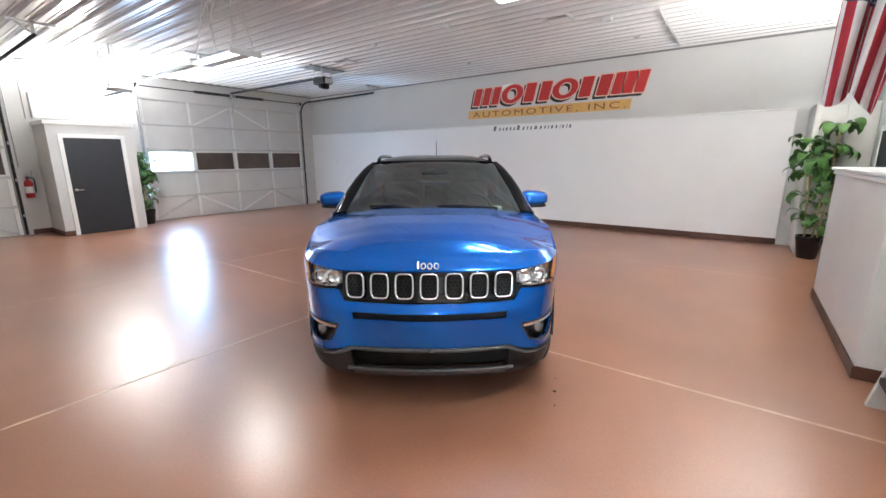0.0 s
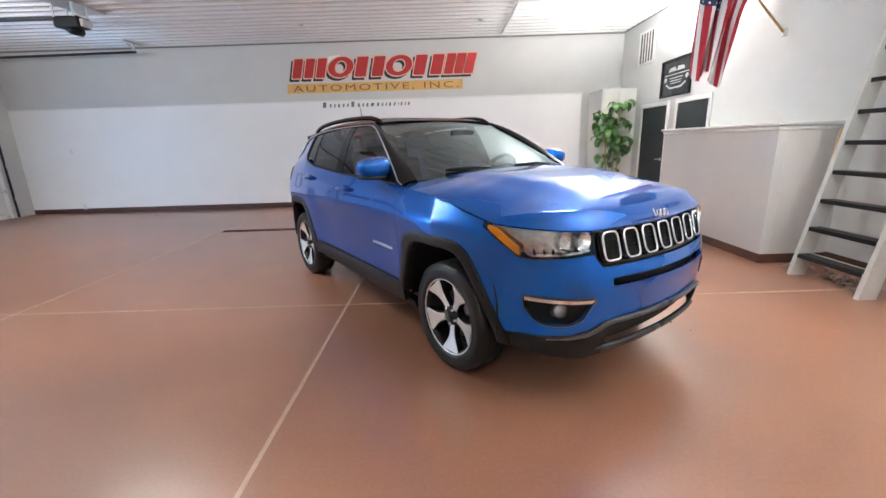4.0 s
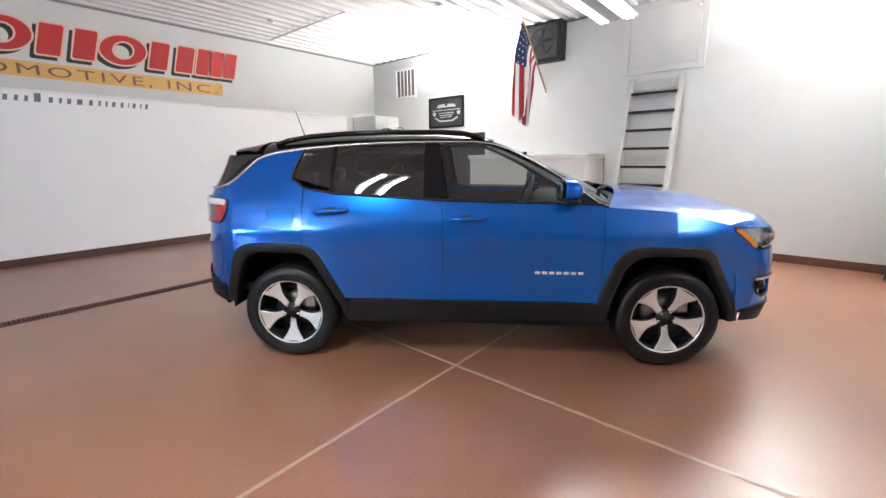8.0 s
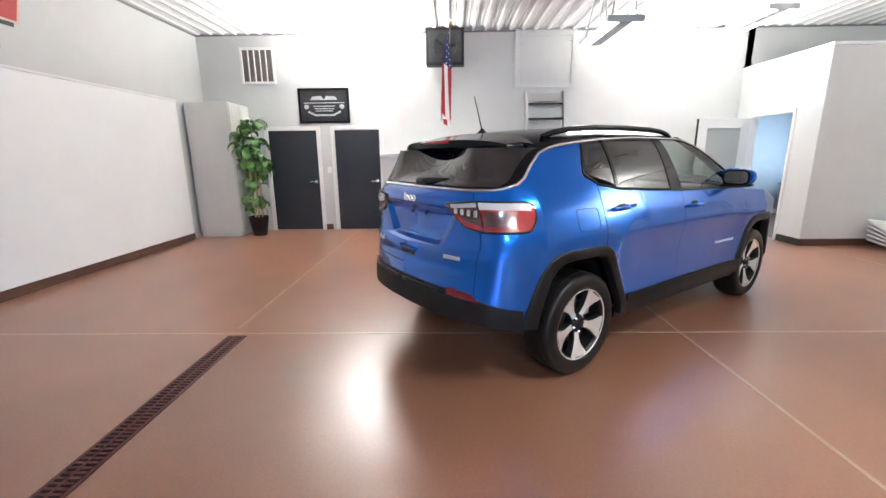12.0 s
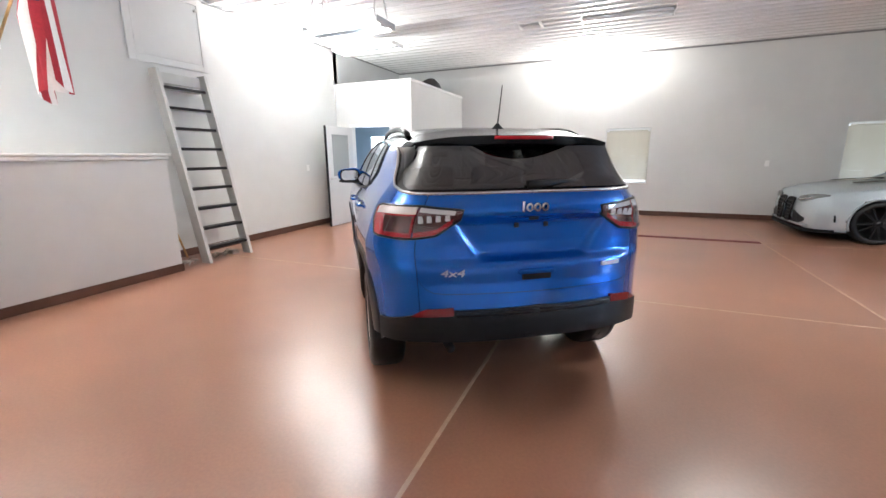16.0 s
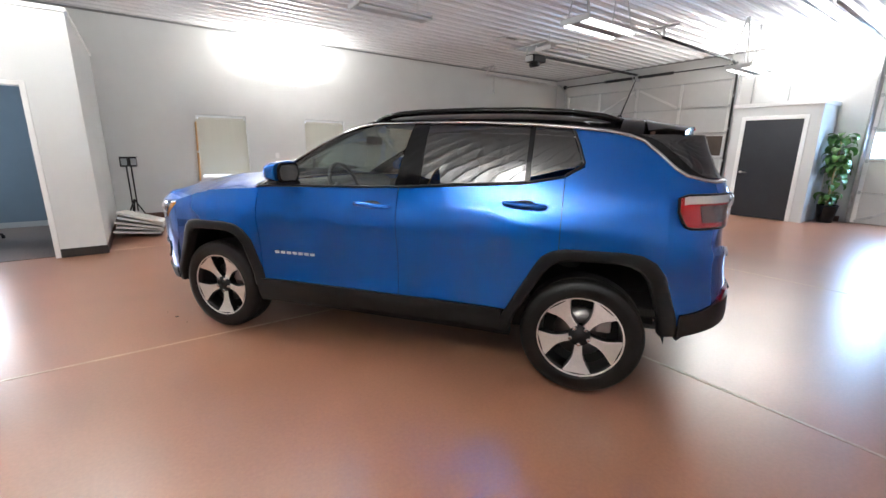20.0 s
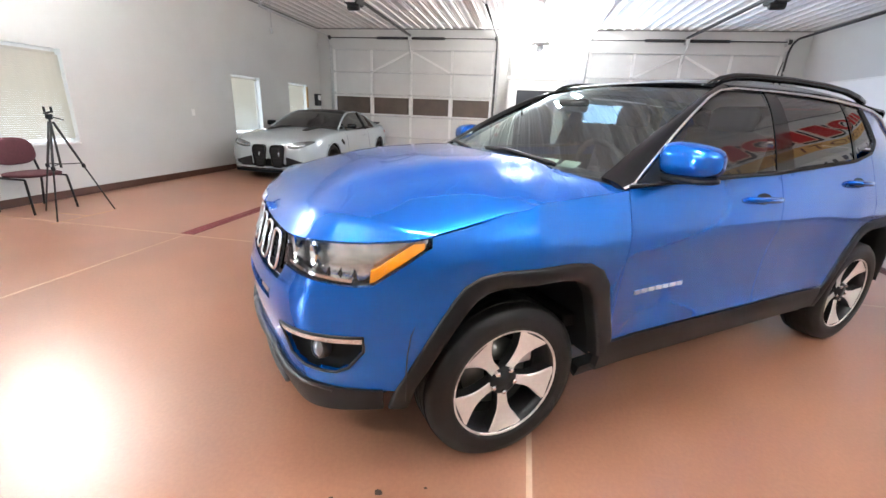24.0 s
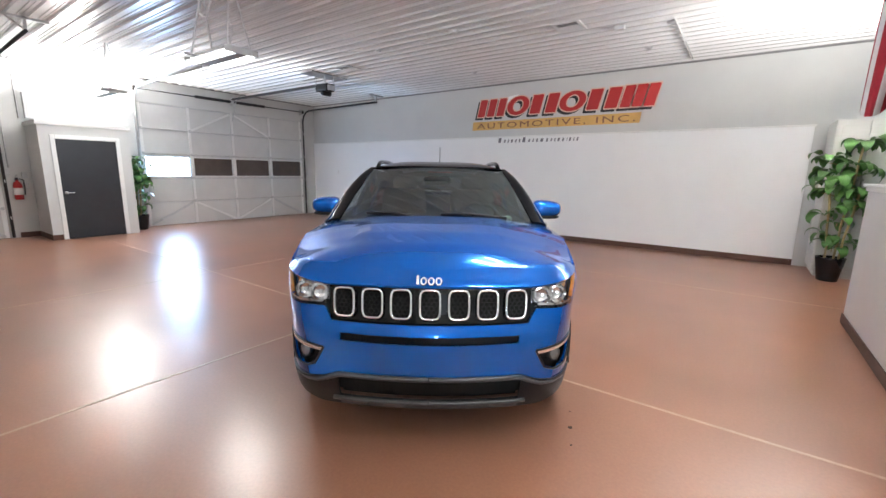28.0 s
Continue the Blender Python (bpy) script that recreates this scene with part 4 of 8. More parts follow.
        part("belt_moulding", tube([skin(at_x(x), belt(at_x(x)) + 0.008, sg, 0.002) for x in np.linspace(0.83, -1.19, 30)], 0.008, 6), BLACK, car, "black belt moulding", True)
        part("window_rim", tube([skin(at_x(-1.19), 1.247, sg, 0.001), skin(at_x(-1.262), 1.290, sg, 0.001), skin(at_x(-1.279), 1.315, sg, 0.001), skin(at_x(-1.25), 1.40, sg, 0.001), skin(at_x(-1.212), 1.488, sg, 0.001)], 0.009, 6), BLACK, car, "black quarter window rim", True)
        shell("mirror_base", at_x(0.80), at_x(0.572), lambda s: belt(s) + 0.004, lambda s: max(belt(s) + 0.012, line_z(skin(s, 1.2, 1).x) - 0.012), sg, BLACK, fd, 6, 6, 0.0, label="black mirror triangle")
        line = [skin(at_x(x, z), z, sg, -0.001 if x > 0 else 0.004) for x, z in LINE]
        line += [skin(s, 1.229, sg, 0.004) for s in np.linspace(at_x(-1.93, 1.229), 3.0, 10)]
        fine = []
        for a, b in zip(line, line[1:]):
            fine += [a.lerp(b, k / 3) for k in range(3)]
        fine.append(line[-1])
        part("window_trim", tube(fine, 0.0105, 6, radii=[0.0062 + 0.0043 * min(1.0, max(0.0, -0.1 - p.x)) for p in fine]), TRIMCHROME, car, "bright satin window line trim", True)
        # windscreen pillar
        rows = []
        for i in range(15):
            t = i / 14
            x = 0.05 + t * 0.81
            lo = skin(at_x(x), line_z(x), sg, 0.003)
            hi = screen_point(1 - t, sg * 1.0) + Vector((0.004, 0, 0.006))
            rows.append([lo.lerp(hi, k / 5) + Vector((0.01, sg * 0.007, 0.010)) * math.sin(math.pi * k / 5) for k in range(6)])
        part("windscreen_pillar", grid_mesh(rows, ret=0.02, centre=(0.3, 0, 1.0)), ROOFBLACK, car, "black windscreen pillar", True)
        # roof rail on two feet
        pts = [(0.06, 1.550), (0.0, 1.578), (-0.10, 1.598), (-0.25, 1.607), (-0.6, 1.612), (-0.95, 1.606), (-1.2, 1.590), (-1.36, 1.566), (-1.46, 1.536)]
        rail = part("roof_rail", tube([(x, sg * (0.585 - 0.012 * abs(x + 0.6)), z) for x, z in pts], 0.019, 8), ROOFBLACK, car, "black roof rail", True)
        # sill and arches
        shell("sill", at_x(0.885), at_x(-0.885), 0.335, sill_top, sg, CLAD, car, 20, 6, 0.012, ret=0.03, label="grained black sill cladding")
        shell("sill_under", at_x(0.93), at_x(-0.93), 0.27, 0.336, sg, CLAD, car, 10, 3, -0.035, ret=0.05)
        for xc in (AXF, AXR):
            arch_strip(xc, sg, car)
            rows = []
            for i in range(25):
                a = radians(4 + 172 * i / 24)
                k_ = (abs(math.cos(a)) ** 4 + abs(math.sin(a)) ** 4) ** -0.25
                rows.append([Vector((xc + 0.425 * math.cos(a) * k_, sg * y, ARCH_Z + 0.475 * math.sin(a) * k_)) for y in (0.45, 0.66, 0.85)])
            part("wheel_well", grid_mesh(rows), INNER, body, "", True)
            part("well_wall", box((xc, sg * 0.44, 0.57), (0.86, 0.01, 0.50), 0), INNER, body)
        # mirrors
        mir = part("mirror", pod((0.592, sg * 0.932, 1.226), (0.076, 0.122, 0.070), sg), PAINT, fd, "blue door mirror cap", True)
        part("mirror_foot", pod((0.585, sg * 0.925, 1.160), (0.070, 0.118, 0.020), sg), BLACK, mir, "black lower mirror shell", True)
        part("mirror_arm", box((0.60, sg * 0.845, 1.150), (0.10, 0.12, 0.03), 0.012), BLACK, mir)
        def plate(w, h, r, x):
            pts = []
            for cx, cy, a0 in ((w - r, h - r, 0), (r - w, h - r, 90), (r - w, r - h, 180), (w - r, r - h, 270)):
                pts += [(cx + r * math.cos(radians(a0 + 18 * q)), cy + r * math.sin(radians(a0 + 18 * q))) for q in range(6)]
            return slab(pts, 0.008, on_wall((x, sg * 0.927, 1.222), (0, -1, 0), (-1, 0, 0)))
        part("mirror_rim", plate(0.100, 0.062, 0.045, 0.540), BLACKGLOSS, mir, "black mirror rim")
        part("mirror_glass", plate(0.086, 0.050, 0.036, 0.5335), CHROME, mir, "mirror glass")
        # door handles
        for xh, zh, dr in ((-0.05, 1.040, fd), (-0.985, 1.086, rd)):
            c = skin(at_x(xh), zh, sg)
            h = part("door_handle", tube([skin(at_x(xh + d), zh + 0.006 * (d / 0.12), sg, o) for d, o in ((-0.125, 0.0), (-0.11, 0.022), (-0.06, 0.034), (0.0, 0.036), (0.06, 0.034), (0.11, 0.022), (0.125, 0.0))], 0.015, 8, radii=[0.008, 0.013, 0.015, 0.016, 0.015, 0.013, 0.008]), PAINT, dr, "blue pull handle", True)
            part("handle_cup", shell_patch(xh, zh, sg), INNER, h)
        part("badge", badge_bars(sg), BADGE, fd, "raised model badge shown as plain bars")
        # front lamp
        lamp_s0, lamp_s1 = nose_y(0.532, 0.88), s_f - 0.001
        hb = lut((lamp_s0, 0.845), (nose_y(0.66, 0.88), 0.832), (at_x(1.88, 0.83), 0.820), (at_x(1.83, 0.83), 0.826), (lamp_s1, 0.955))
        ht = lambda s: hood_seam(s) - 0.006  # noqa: E731
        hl = shell("headlight", lamp_s0, lamp_s1, hb, ht, sg, LAMPSILVER, car, 20, 8, -0.05, ret=0, label="headlight with clear lens and amber corner")
        shell("lens", lamp_s0, lamp_s1, hb, ht, sg, LENS, hl, 24, 8, 0.001, ret=0.02, label="clear lens").visible_shadow = False
        shell("turn_signal", at_x(1.842, 0.85), lamp_s1 - 0.006, lambda s: hb(s) + 0.006, lambda s: min(ht(s) - 0.008, hb(s) + 0.052), sg, AMBER, hl, 10, 4, -0.006, ret=0.02, label="amber turn signal")
        for yy, r in ((0.60, 0.052), (0.70, 0.050)):
            sc = nose_y(yy, 0.9)
            c0 = skin(sc, 0.900, sg, -0.045)
            part("reflector", lathe([(r, 0.035), (r * 0.8, 0.012), (r * 0.4, 0.0), (0, -0.002)], 20, Matrix.Translation(c0) @ pose(0, 0, 0, 0, 90, 0) @ pose(0, 0, 0, 0 , 0, 0)), CHROME, hl, "chrome lamp reflector", True)
        shell("bezel", nose_y(0.56, 0.88), at_x(1.89, 0.85), lambda s: hb(s) + 0.006, lambda s: hb(s) + 0.020, sg, CHROME, hl, 12, 3, -0.010, ret=0.02, label="chrome lower bezel")
        # fog lamp pocket
        fz0, fz1 = lut((nose_y(0.60, 0.58), 0.520), (nose_y(0.66, 0.58), 0.490), (nose_y(0.74, 0.58), 0.486), (at_x(1.90, 0.55), 0.515), (at_x(1.85, 0.58), 0.590)), lut((nose_y(0.55, 0.62), 0.622), (nose_y(0.70, 0.62), 0.628), (at_x(1.85, 0.62), 0.630))
        fs0, fs1 = (lambda z: nose_y(0.615 - (z - 0.5) * 0.55, 0.58)), at_x(1.86, 0.6)
        fp = shell("fog_pocket", fs0, fs1, fz0, fz1, sg, BLACK, car, 14, 8, -0.055, ret=0, label="black fog lamp pocket")
        rim_pts = [skin(fs0(z), z, sg, 0.003) for z in np.linspace(0.525, 0.62, 5)] + [skin(s, fz1(s), sg, 0.003) for s in np.linspace(fs0(0.62), fs1, 8)] + [skin(s, fz0(s), sg, 0.003) for s in np.linspace(fs1, fs0(0.525), 8)]
        part("rim", tube(rim_pts, 0.006, 6, True), BLACK, fp, "", True)
        rows = [[skin(s, z, sg, o) for s, z, o in ((s_, fz_(s_), o_) for fz_, o_ in ((fz1, 0.0), (lambda q: fz1(q) - 0.03, -0.055)))] for s_ in np.linspace(fs0(0.6), fs1, 10)]
        part("wall", grid_mesh(rows), BLACK, fp, "", True)
        shell("chrome_strip", lambda z: fs0(0.62), fs1, lambda s: fz1(s) - 0.024, lambda s: fz1(s) + 0.004, sg, LAMPSILVER, fp, 14, 3, 0.006, ret=0.012, label="chrome strip over the fog lamp")
        c0 = skin(nose_y(0.70, 0.58), 0.552, sg, -0.05)
        fl = part("fog_lamp", lathe([(0.040, 0.0), (0.040, 0.03), (0.032, 0.034)], 20, Matrix.Translation(c0) @ pose(0, 0, 0, 0, 78, sg * 28)), BLACK, fp, "round fog lamp", True)
        part("lens", lathe([(0.032, 0.032), (0.022, 0.040), (0.0, 0.043)], 20, Matrix.Translation(c0) @ pose(0, 0, 0, 0, 78, sg * 28)), FOGLENS, fl, "bright lamp lens", True)
        # tail lamp
        t0, t1, t2 = at_x(-1.752, 1.09), tail_y(0.632, 1.09), tail_y(0.405, 1.09)
        tb = lut((t0, 1.085), (at_x(-1.785, 1.09), 1.012), (at_x(-1.82, 1.05), 1.000), (t1, 0.998), (t1 + (t2 - t1) * 0.55, 1.016), (t2, 1.095))
        tt = lut((t0, 1.150), (at_x(-1.79, 1.09), 1.164), (t1, 1.170), (t2, 1.148))
        tl = shell("tail_light", t0, t1, tb, tt, sg, REDLENS, car, 16, 10, 0.008, ret=0.03, label="red and clear tail light")
        shell("clear_band", at_x(-1.775, 1.14), t1, lambda s: tt(s) - 0.044, lambda s: tt(s) - 0.003, sg, PALELENS, tl, 10, 3, 0.0105, ret=0.006, label="clear upper band")
        shell("smoked_core", lambda z: at_x(-1.842 - (1.14 - z) * 0.22, 1.05), t1 - 0.012, lambda s: tb(s) + 0.028, lambda s: tt(s) - 0.050, sg, SMOKED, tl, 8, 5, 0.0105, ret=0.006, label="smoked lamp core")
        shell("lens", t0, t1, tb, tt, sg, LENS, tl, 16, 8, 0.017, ret=0.012, label="glossy outer lens").visible_shadow = False
        rim_pts = [skin(s, tt(s), sg, 0.006) for s in np.linspace(t0, t2, 22)] + [skin(s, tb(s), sg, 0.006) for s in np.linspace(t2, t0, 22)]
        part("seal", tube(rim_pts, 0.007, 6, True), BLACK, tl, "black lamp seal", True)
        # rear reflector
        shell("rear_reflector", tail_y(0.66, 0.6), tail_y(0.45, 0.6), lut((tail_y(0.66, 0.6), 0.586), (tail_y(0.45, 0.6), 0.604)), lut((tail_y(0.66, 0.6), 0.592), (tail_y(0.60, 0.6), 0.636), (tail_y(0.45, 0.6), 0.650)), sg, REFLECTOR, car, 8, 3, 0.014, ret=0.03, label="dark red bumper reflector")
        # blue bumper skins
        b_low = lut((0, 0.490), (nose_y(0.47, 0.5), 0.492), (nose_y(0.56, 0.5), 0.455), (nose_y(0.66, 0.5), 0.432), (at_x(1.80, 0.5), 0.415), (s_f, 0.40))
        b_bot = lambda s: max(b_low(s), arch(skin(s, 0.6, 1).x, AXF)) if s > 0.4 else b_low(s)  # noqa: E731
        b_top = lut((0, 0.766), (nose_y(0.505, 0.8), 0.768), (nose_y(0.545, 0.8), 0.836), (nose_y(0.66, 0.88), 0.828), (at_x(1.88, 0.83), 0.816), (at_x(1.83, 0.83), 0.822), (s_f, 0.952))

        def bump_hole(c, sg=sg):
            y = abs(c.y)
            if y < 0.452 and 0.672 < c.z < 0.712:
                return True
            if y < 0.5 or c.x < 1.78 or c.z > 0.72:
                return False
            k = nose_k(c)
            return fz0(k) + 0.004 < c.z < fz1(k) - 0.004 and y > 0.615 - (c.z - 0.5) * 0.55 + 0.004 and c.x > 1.862

        shell("front_bumper", 0.0, s_f + 0.002, b_bot, b_top, sg, PAINT, car, 110, 40, hole=bump_hole, label="blue front bumper skin", gap=0.0)
        shell("bumper_slot", 0.0, nose_y(0.465, 0.69), 0.662, 0.722, sg, BLACK, car, 16, 3, -0.035, ret=0, label="dark slot across the bumper")
        # black lower front
        low_top = lambda s: b_low(s) + 0.004  # noqa: E731
        shell("lower_bumper", 0.0, at_x(1.795, 0.42), lut((0, 0.285), (nose_y(0.6, 0.4), 0.29), (s_f, 0.34)), low_top, sg, CLAD, car, 40, 20, 0.010, label="grained black lower bumper", hole=lambda c: abs(c.y) < 0.472 and 0.348 < c.z < 0.482)
        shell("lower_grille", 0.0, nose_y(0.50, 0.42), 0.335, 0.495, sg, INNER, car, 14, 6, -0.06, ret=0, label="black lower grille mesh")
        lip = [skin(q, 0.486, sg, 0.010) for q in np.linspace(0, nose_y(0.455, 0.48), 10)] + [skin(nose_y(y_, z_), z_, sg, 0.010) for y_, z_ in ((0.49, 0.474), (0.53, 0.452), (0.58, 0.432), (0.65, 0.420), (0.73, 0.412))]
        part("grille_lip", tube(lip, 0.014, 8, radii=[0.014] * 11 + [0.012, 0.010, 0.008, 0.005]), LOWGREY, car, "satin dark grey grille lip", True)
        part("splitter", tube([skin(q, 0.338, sg, 0.014) for q in np.linspace(0, nose_y(0.50, 0.34), 10)], 0.013, 8), LOWGREY, car, "satin dark grey lower lip", True)
        shell("skid_plate", 0.0, nose_y(0.46, 0.3), 0.298, 0.334, sg, LOWGREY, car, 14, 3, 0.018, ret=0.02, label="dull dark skid plate")
        # rear bumper: blue band, then black
        gate_foot = lut((tail_y(0.633), 0.800), (tail_y(0.622), 0.768), (tail_y(0.598), 0.740), (tail_y(0.56), 0.722), (tail_y(0.5), 0.716), (3, 0.712))
        shell("rear_bumper_band", tail_y(0.634), 3.0, lambda s: float(np.interp(s, (tail_y(0.64), 3), (0.602, 0.640))), lambda s: gate_foot(s) - 0.004, sg, PAINT, car, 40, 8, gap=0.0, label="blue band of the rear bumper")
        shell("rear_bumper", at_x(-1.825, 0.45), 3.0, lut((at_x(-1.825, 0.45), 0.385), (at_x(-1.85, 0.4), 0.410), (tail_y(0.6, 0.4), 0.455), (3, 0.470)), lut((at_x(-1.78), 0.530), (at_x(-1.9), 0.545), (tail_y(0.66), 0.600), (tail_y(0.5), 0.634), (3, 0.640)), sg, CLAD, car, 30, 10, 0.012, ret=0.03, label="grained black rear bumper")
        part("bumper_step", tube([skin(s, 0.612, sg, 0.010) for s in np.linspace(tail_y(0.44, 0.55), 3, 8)], 0.014, 6), BLACK, car, "", True)
        # tailgate half lamps
        gl_ = shell("gate_lamp", t1 + 0.004, t2, tb, tt, sg, SMOKED, car, 10, 6, 0.008, ret=0.02, label="clear inner tail lamp with red edge")
        shell("red_edge", t1 + 0.01, t2 - 0.03, lambda s: tb(s) + 0.004, lambda s: min(tt(s) - 0.006, tb(s) + 0.034), sg, REDLENS, gl_, 8, 3, 0.0105, ret=0.006)
        shell("lens", t1 + 0.004, t2, tb, tt, sg, LENS, gl_, 12, 6, 0.021, ret=0.012, label="glossy outer lens").visible_shadow = False
        shell("clear_band", t1 + 0.012, t2 - 0.03, lambda s: tt(s) - 0.030, lambda s: tt(s) - 0.004, sg, PALELENS, gl_, 8, 3, 0.0105, ret=0.006, label="clear upper band")
        for k in range(4):
            s = t1 + (t2 - t1) * (0.16 + 0.19 * k)
            c0 = skin(s, 1.100 + 0.003 * k, sg, 0.012)
            part("lamp_window", box(c0, (0.010, 0.027, 0.040 - 0.003 * k), 0.004), PALELENS, gl_, "pale lamp window")
        # tailgate, one half each side of its joint with the glass
        shell("tailgate", tail_y(0.633), 3.0, gate_foot, lambda s: 1.222, sg, PAINT, car, 40, 64, gap=0.0, label="blue tailgate")
        shell("rear_window", lambda z: at_x(back_x(z) - 0.075, z), 3.0, 1.246, 1.470, sg, TINTGLASS, car, 24, 14, 0.0, ret=0, label="dark tinted rear window")
        shell("rear_window_band", lambda z: at_x(back_x(z) - 0.004, z), lambda z: at_x(back_x(z) - 0.08, z), 1.240, 1.482, sg, BLACKGLOSS, car, 6, 10, 0.0, label="gloss black window edge")

    # hood
    rows = []
    for i in range(41):
        u = i / 40
        row = []
        for j in range(41):
            v = j / 20 - 1
            sgv = 1 if v >= 0 else -1
            xb = 1.075 - 0.24 * v * v
            sl = abs(v) * at_x(1.70, 1.0)
            lip = skin(sl, hood_seam(sl), sgv)
            lip.x += 0.012 * (1 - abs(v))
            x = xb + (lip.x - xb) * u
            # flank edge at this x
            e = skin(at_x(max(min(x, 1.70), 0.836), 1.0), hood_seam(at_x(max(min(x, 1.70), 0.836), 1.0)), 1)
            yb = abs(v) * soft_edge(x)
            yl = abs(lip.y)
            y = yb + (yl - yb) * max(0.0, (u - 0.45) / 0.55) ** 2.2
            zc = float(np.interp(x, (0.82, 1.0, 1.1, 1.41, 1.6, 1.79, 1.9, 1.97, 2.03, 2.07, 2.12), (1.172, 1.178, 1.182, 1.166, 1.142, 1.103, 1.070, 1.040, 1.008, 0.978, 0.956)))
            dome = 0.017 * (1 / (1 + math.exp((abs(v) - 0.60 + 0.12 * u) * 34))) * min(1, (1 - u) * 2.2)
            z = zc - (zc - e.z) * abs(v) ** 3.2 + dome
            k = max(0.0, (u - 0.93) / 0.07)
            z = z * (1 - k) + lip.z * k if k > 0 else z
            z = max(z, lip.z)
            row.append(Vector((x, sgv * y, z)))
        rows.append(row)
    hood = part("hood", grid_mesh(rows, ret=0.012, centre=(1.5, 0, 0.5)), PAINT, car, "blue hood with a raised centre", True)
    bm = bmesh.new()
    add_box(bm, (2.100, -0.064, 0.984), (0.008, 0.014, 0.048), 0.004, Euler((0, radians(-28), 0)).to_matrix())
    for k in range(3):
        add_tube(bm, [(2.106 - 0.55 * 0.015 * math.sin(a), -0.034 + 0.038 * k + 0.013 * math.cos(a), 0.979 + 0.015 * math.sin(a)) for a in np.linspace(0, math.tau, 15)[:-1]], 0.0058, 6, True)
    part("emblem", bm, CHROME, hood, "chrome emblem shown as plain shapes")
    for sg in (-1, 1):
        part("washer_nozzle", box((1.13, sg * 0.27, 1.190), (0.03, 0.02, 0.012), 0.004), BLACK, hood)
    # grille: black band with seven framed openings
    g = shell("grille", 0.0, nose_y(0.526, 0.86), 0.768, lambda s: hood_seam(s) - 0.004, 1, BLACKGLOSS, car, 14, 6, -0.016, ret=0, label="gloss black grille band with seven chrome-ringed slots")
    shell("grille_band", 0.0, nose_y(0.526, 0.86), 0.768, lambda s: hood_seam(s) - 0.004, -1, BLACKGLOSS, g, 14, 6, -0.016, ret=0)
    for k in range(7):
        yc = (k - 3) * 0.1455
        sgk = 1 if yc >= 0 else -1
        w, z0, z1 = 0.0505, 0.796, 0.932
        ring, fill = [], []
        for i in range(28):
            a = math.tau * i / 28
            p = 5
            ca, sa = math.cos(a), math.sin(a)
            kk = (abs(ca) ** p + abs(sa) ** p) ** (-1 / p)
            y, z = yc + w * ca * kk, (z0 + z1) / 2 + (z1 - z0) / 2 * sa * kk
            ring.append(skin(nose_y(abs(y), 0.87), z, 1 if y >= 0 else -1, 0.006))
            fill.append(skin(nose_y(abs(y), 0.87), z, 1 if y >= 0 else -1, -0.012))
        sl = part("slot_ring", tube(ring, 0.0075, 6, True), CHROME, g, "chrome ring round a grille slot", True)
        bm = bmesh.new()
        bm.faces.new([bm.verts.new(q) for q in fill])
        part("slot_back", bm, INNER, sl)
        bm = bmesh.new()
        for r_ in range(7):
            for c_ in range(4):
                y, z = yc - 0.038 + 0.0255 * c_ + 0.0127 * (r_ % 2) - 0.006, 0.806 + 0.0195 * r_
                c0 = skin(nose_y(abs(y), 0.87), z, 1 if y >= 0 else -1, -0.006)
                add_tube(bm, [c0 + Vector((0, 0.0115 * math.cos(math.tau * q / 6), 0.0125 * math.sin(math.tau * q / 6))) for q in range(6)], 0.0022, 4, True)
        part("mesh_insert", bm, BLACK, sl, "black honeycomb insert")
    # cowl and wipers
    rows = [[Vector((x, y, z)) for x, z in ((1.09 - 0.23 * (y / 0.78) ** 2, 1.150 - 0.03 * (y / 0.78) ** 2), (1.02 - 0.20 * (y / 0.78) ** 2, 1.135 - 0.01 * (y / 0.78) ** 2), (0.96 - 0.18 * (y / 0.78) ** 2, 1.150 - 0.01 * (y / 0.78) ** 2))] for y in np.linspace(-0.78, 0.78, 25)]
    part("cowl", grid_mesh(rows, centre=(1, 0, 0.5)), BLACK, car, "black plastic cowl", True)
    WS = screen_point
    rows = [[WS(i / 20, j / 12 - 1) for j in range(25)] for i in range(21)]
    ws = part("windscreen", grid_mesh(rows, centre=(0.2, 0, 1.0)), SCREENGLASS, car, "clear raked windscreen", True)
    ws.visible_shadow = False
    for (v0, v1) in ((0.72, 0.05), (-0.08, -0.72)):
        wp = part("wiper", tube([WS(0.03, v0) + Vector((0.02, 0, 0.02)), WS(0.06, v0 * 0.4 + v1 * 0.6) + Vector((0.03, 0, 0.035)), WS(0.075, v1) + Vector((0.02, 0, 0.02))], 0.011, 6), BLACK, car, "black wiper arm", True)
        part("blade", tube([WS(0.035, v0) + Vector((0.012, 0, 0.012)), WS(0.085, v1) + Vector((0.012, 0, 0.012))], 0.010, 6), BLACK, wp, "", True)
    stick = mat("inspection_sticker", (0.45, 0.55, 0.45), 0.5, vary=0.3, noise_scale=40)
    for k, v in enumerate((0.80, 0.66)):
        p0, px, py = WS(0.06, v), WS(0.06, v - 0.02) - WS(0.06, v), WS(0.08, v) - WS(0.06, v)
        o = p0 - Vector((0.008, 0, 0.008))
        r, u_ = px.normalized(), py.normalized()
        n_ = r.cross(u_)
        part("sticker", slab([(0, 0), (0.085, 0), (0.085, 0.05), (0, 0.05)], 0.001, Matrix(((r.x, u_.x, n_.x, o.x), (r.y, u_.y, n_.y, o.y), (r.z, u_.z, n_.z, o.z), (0, 0, 0, 1)))), stick, ws, "small pale inspection sticker")
    # roof and spoiler
    rows = []
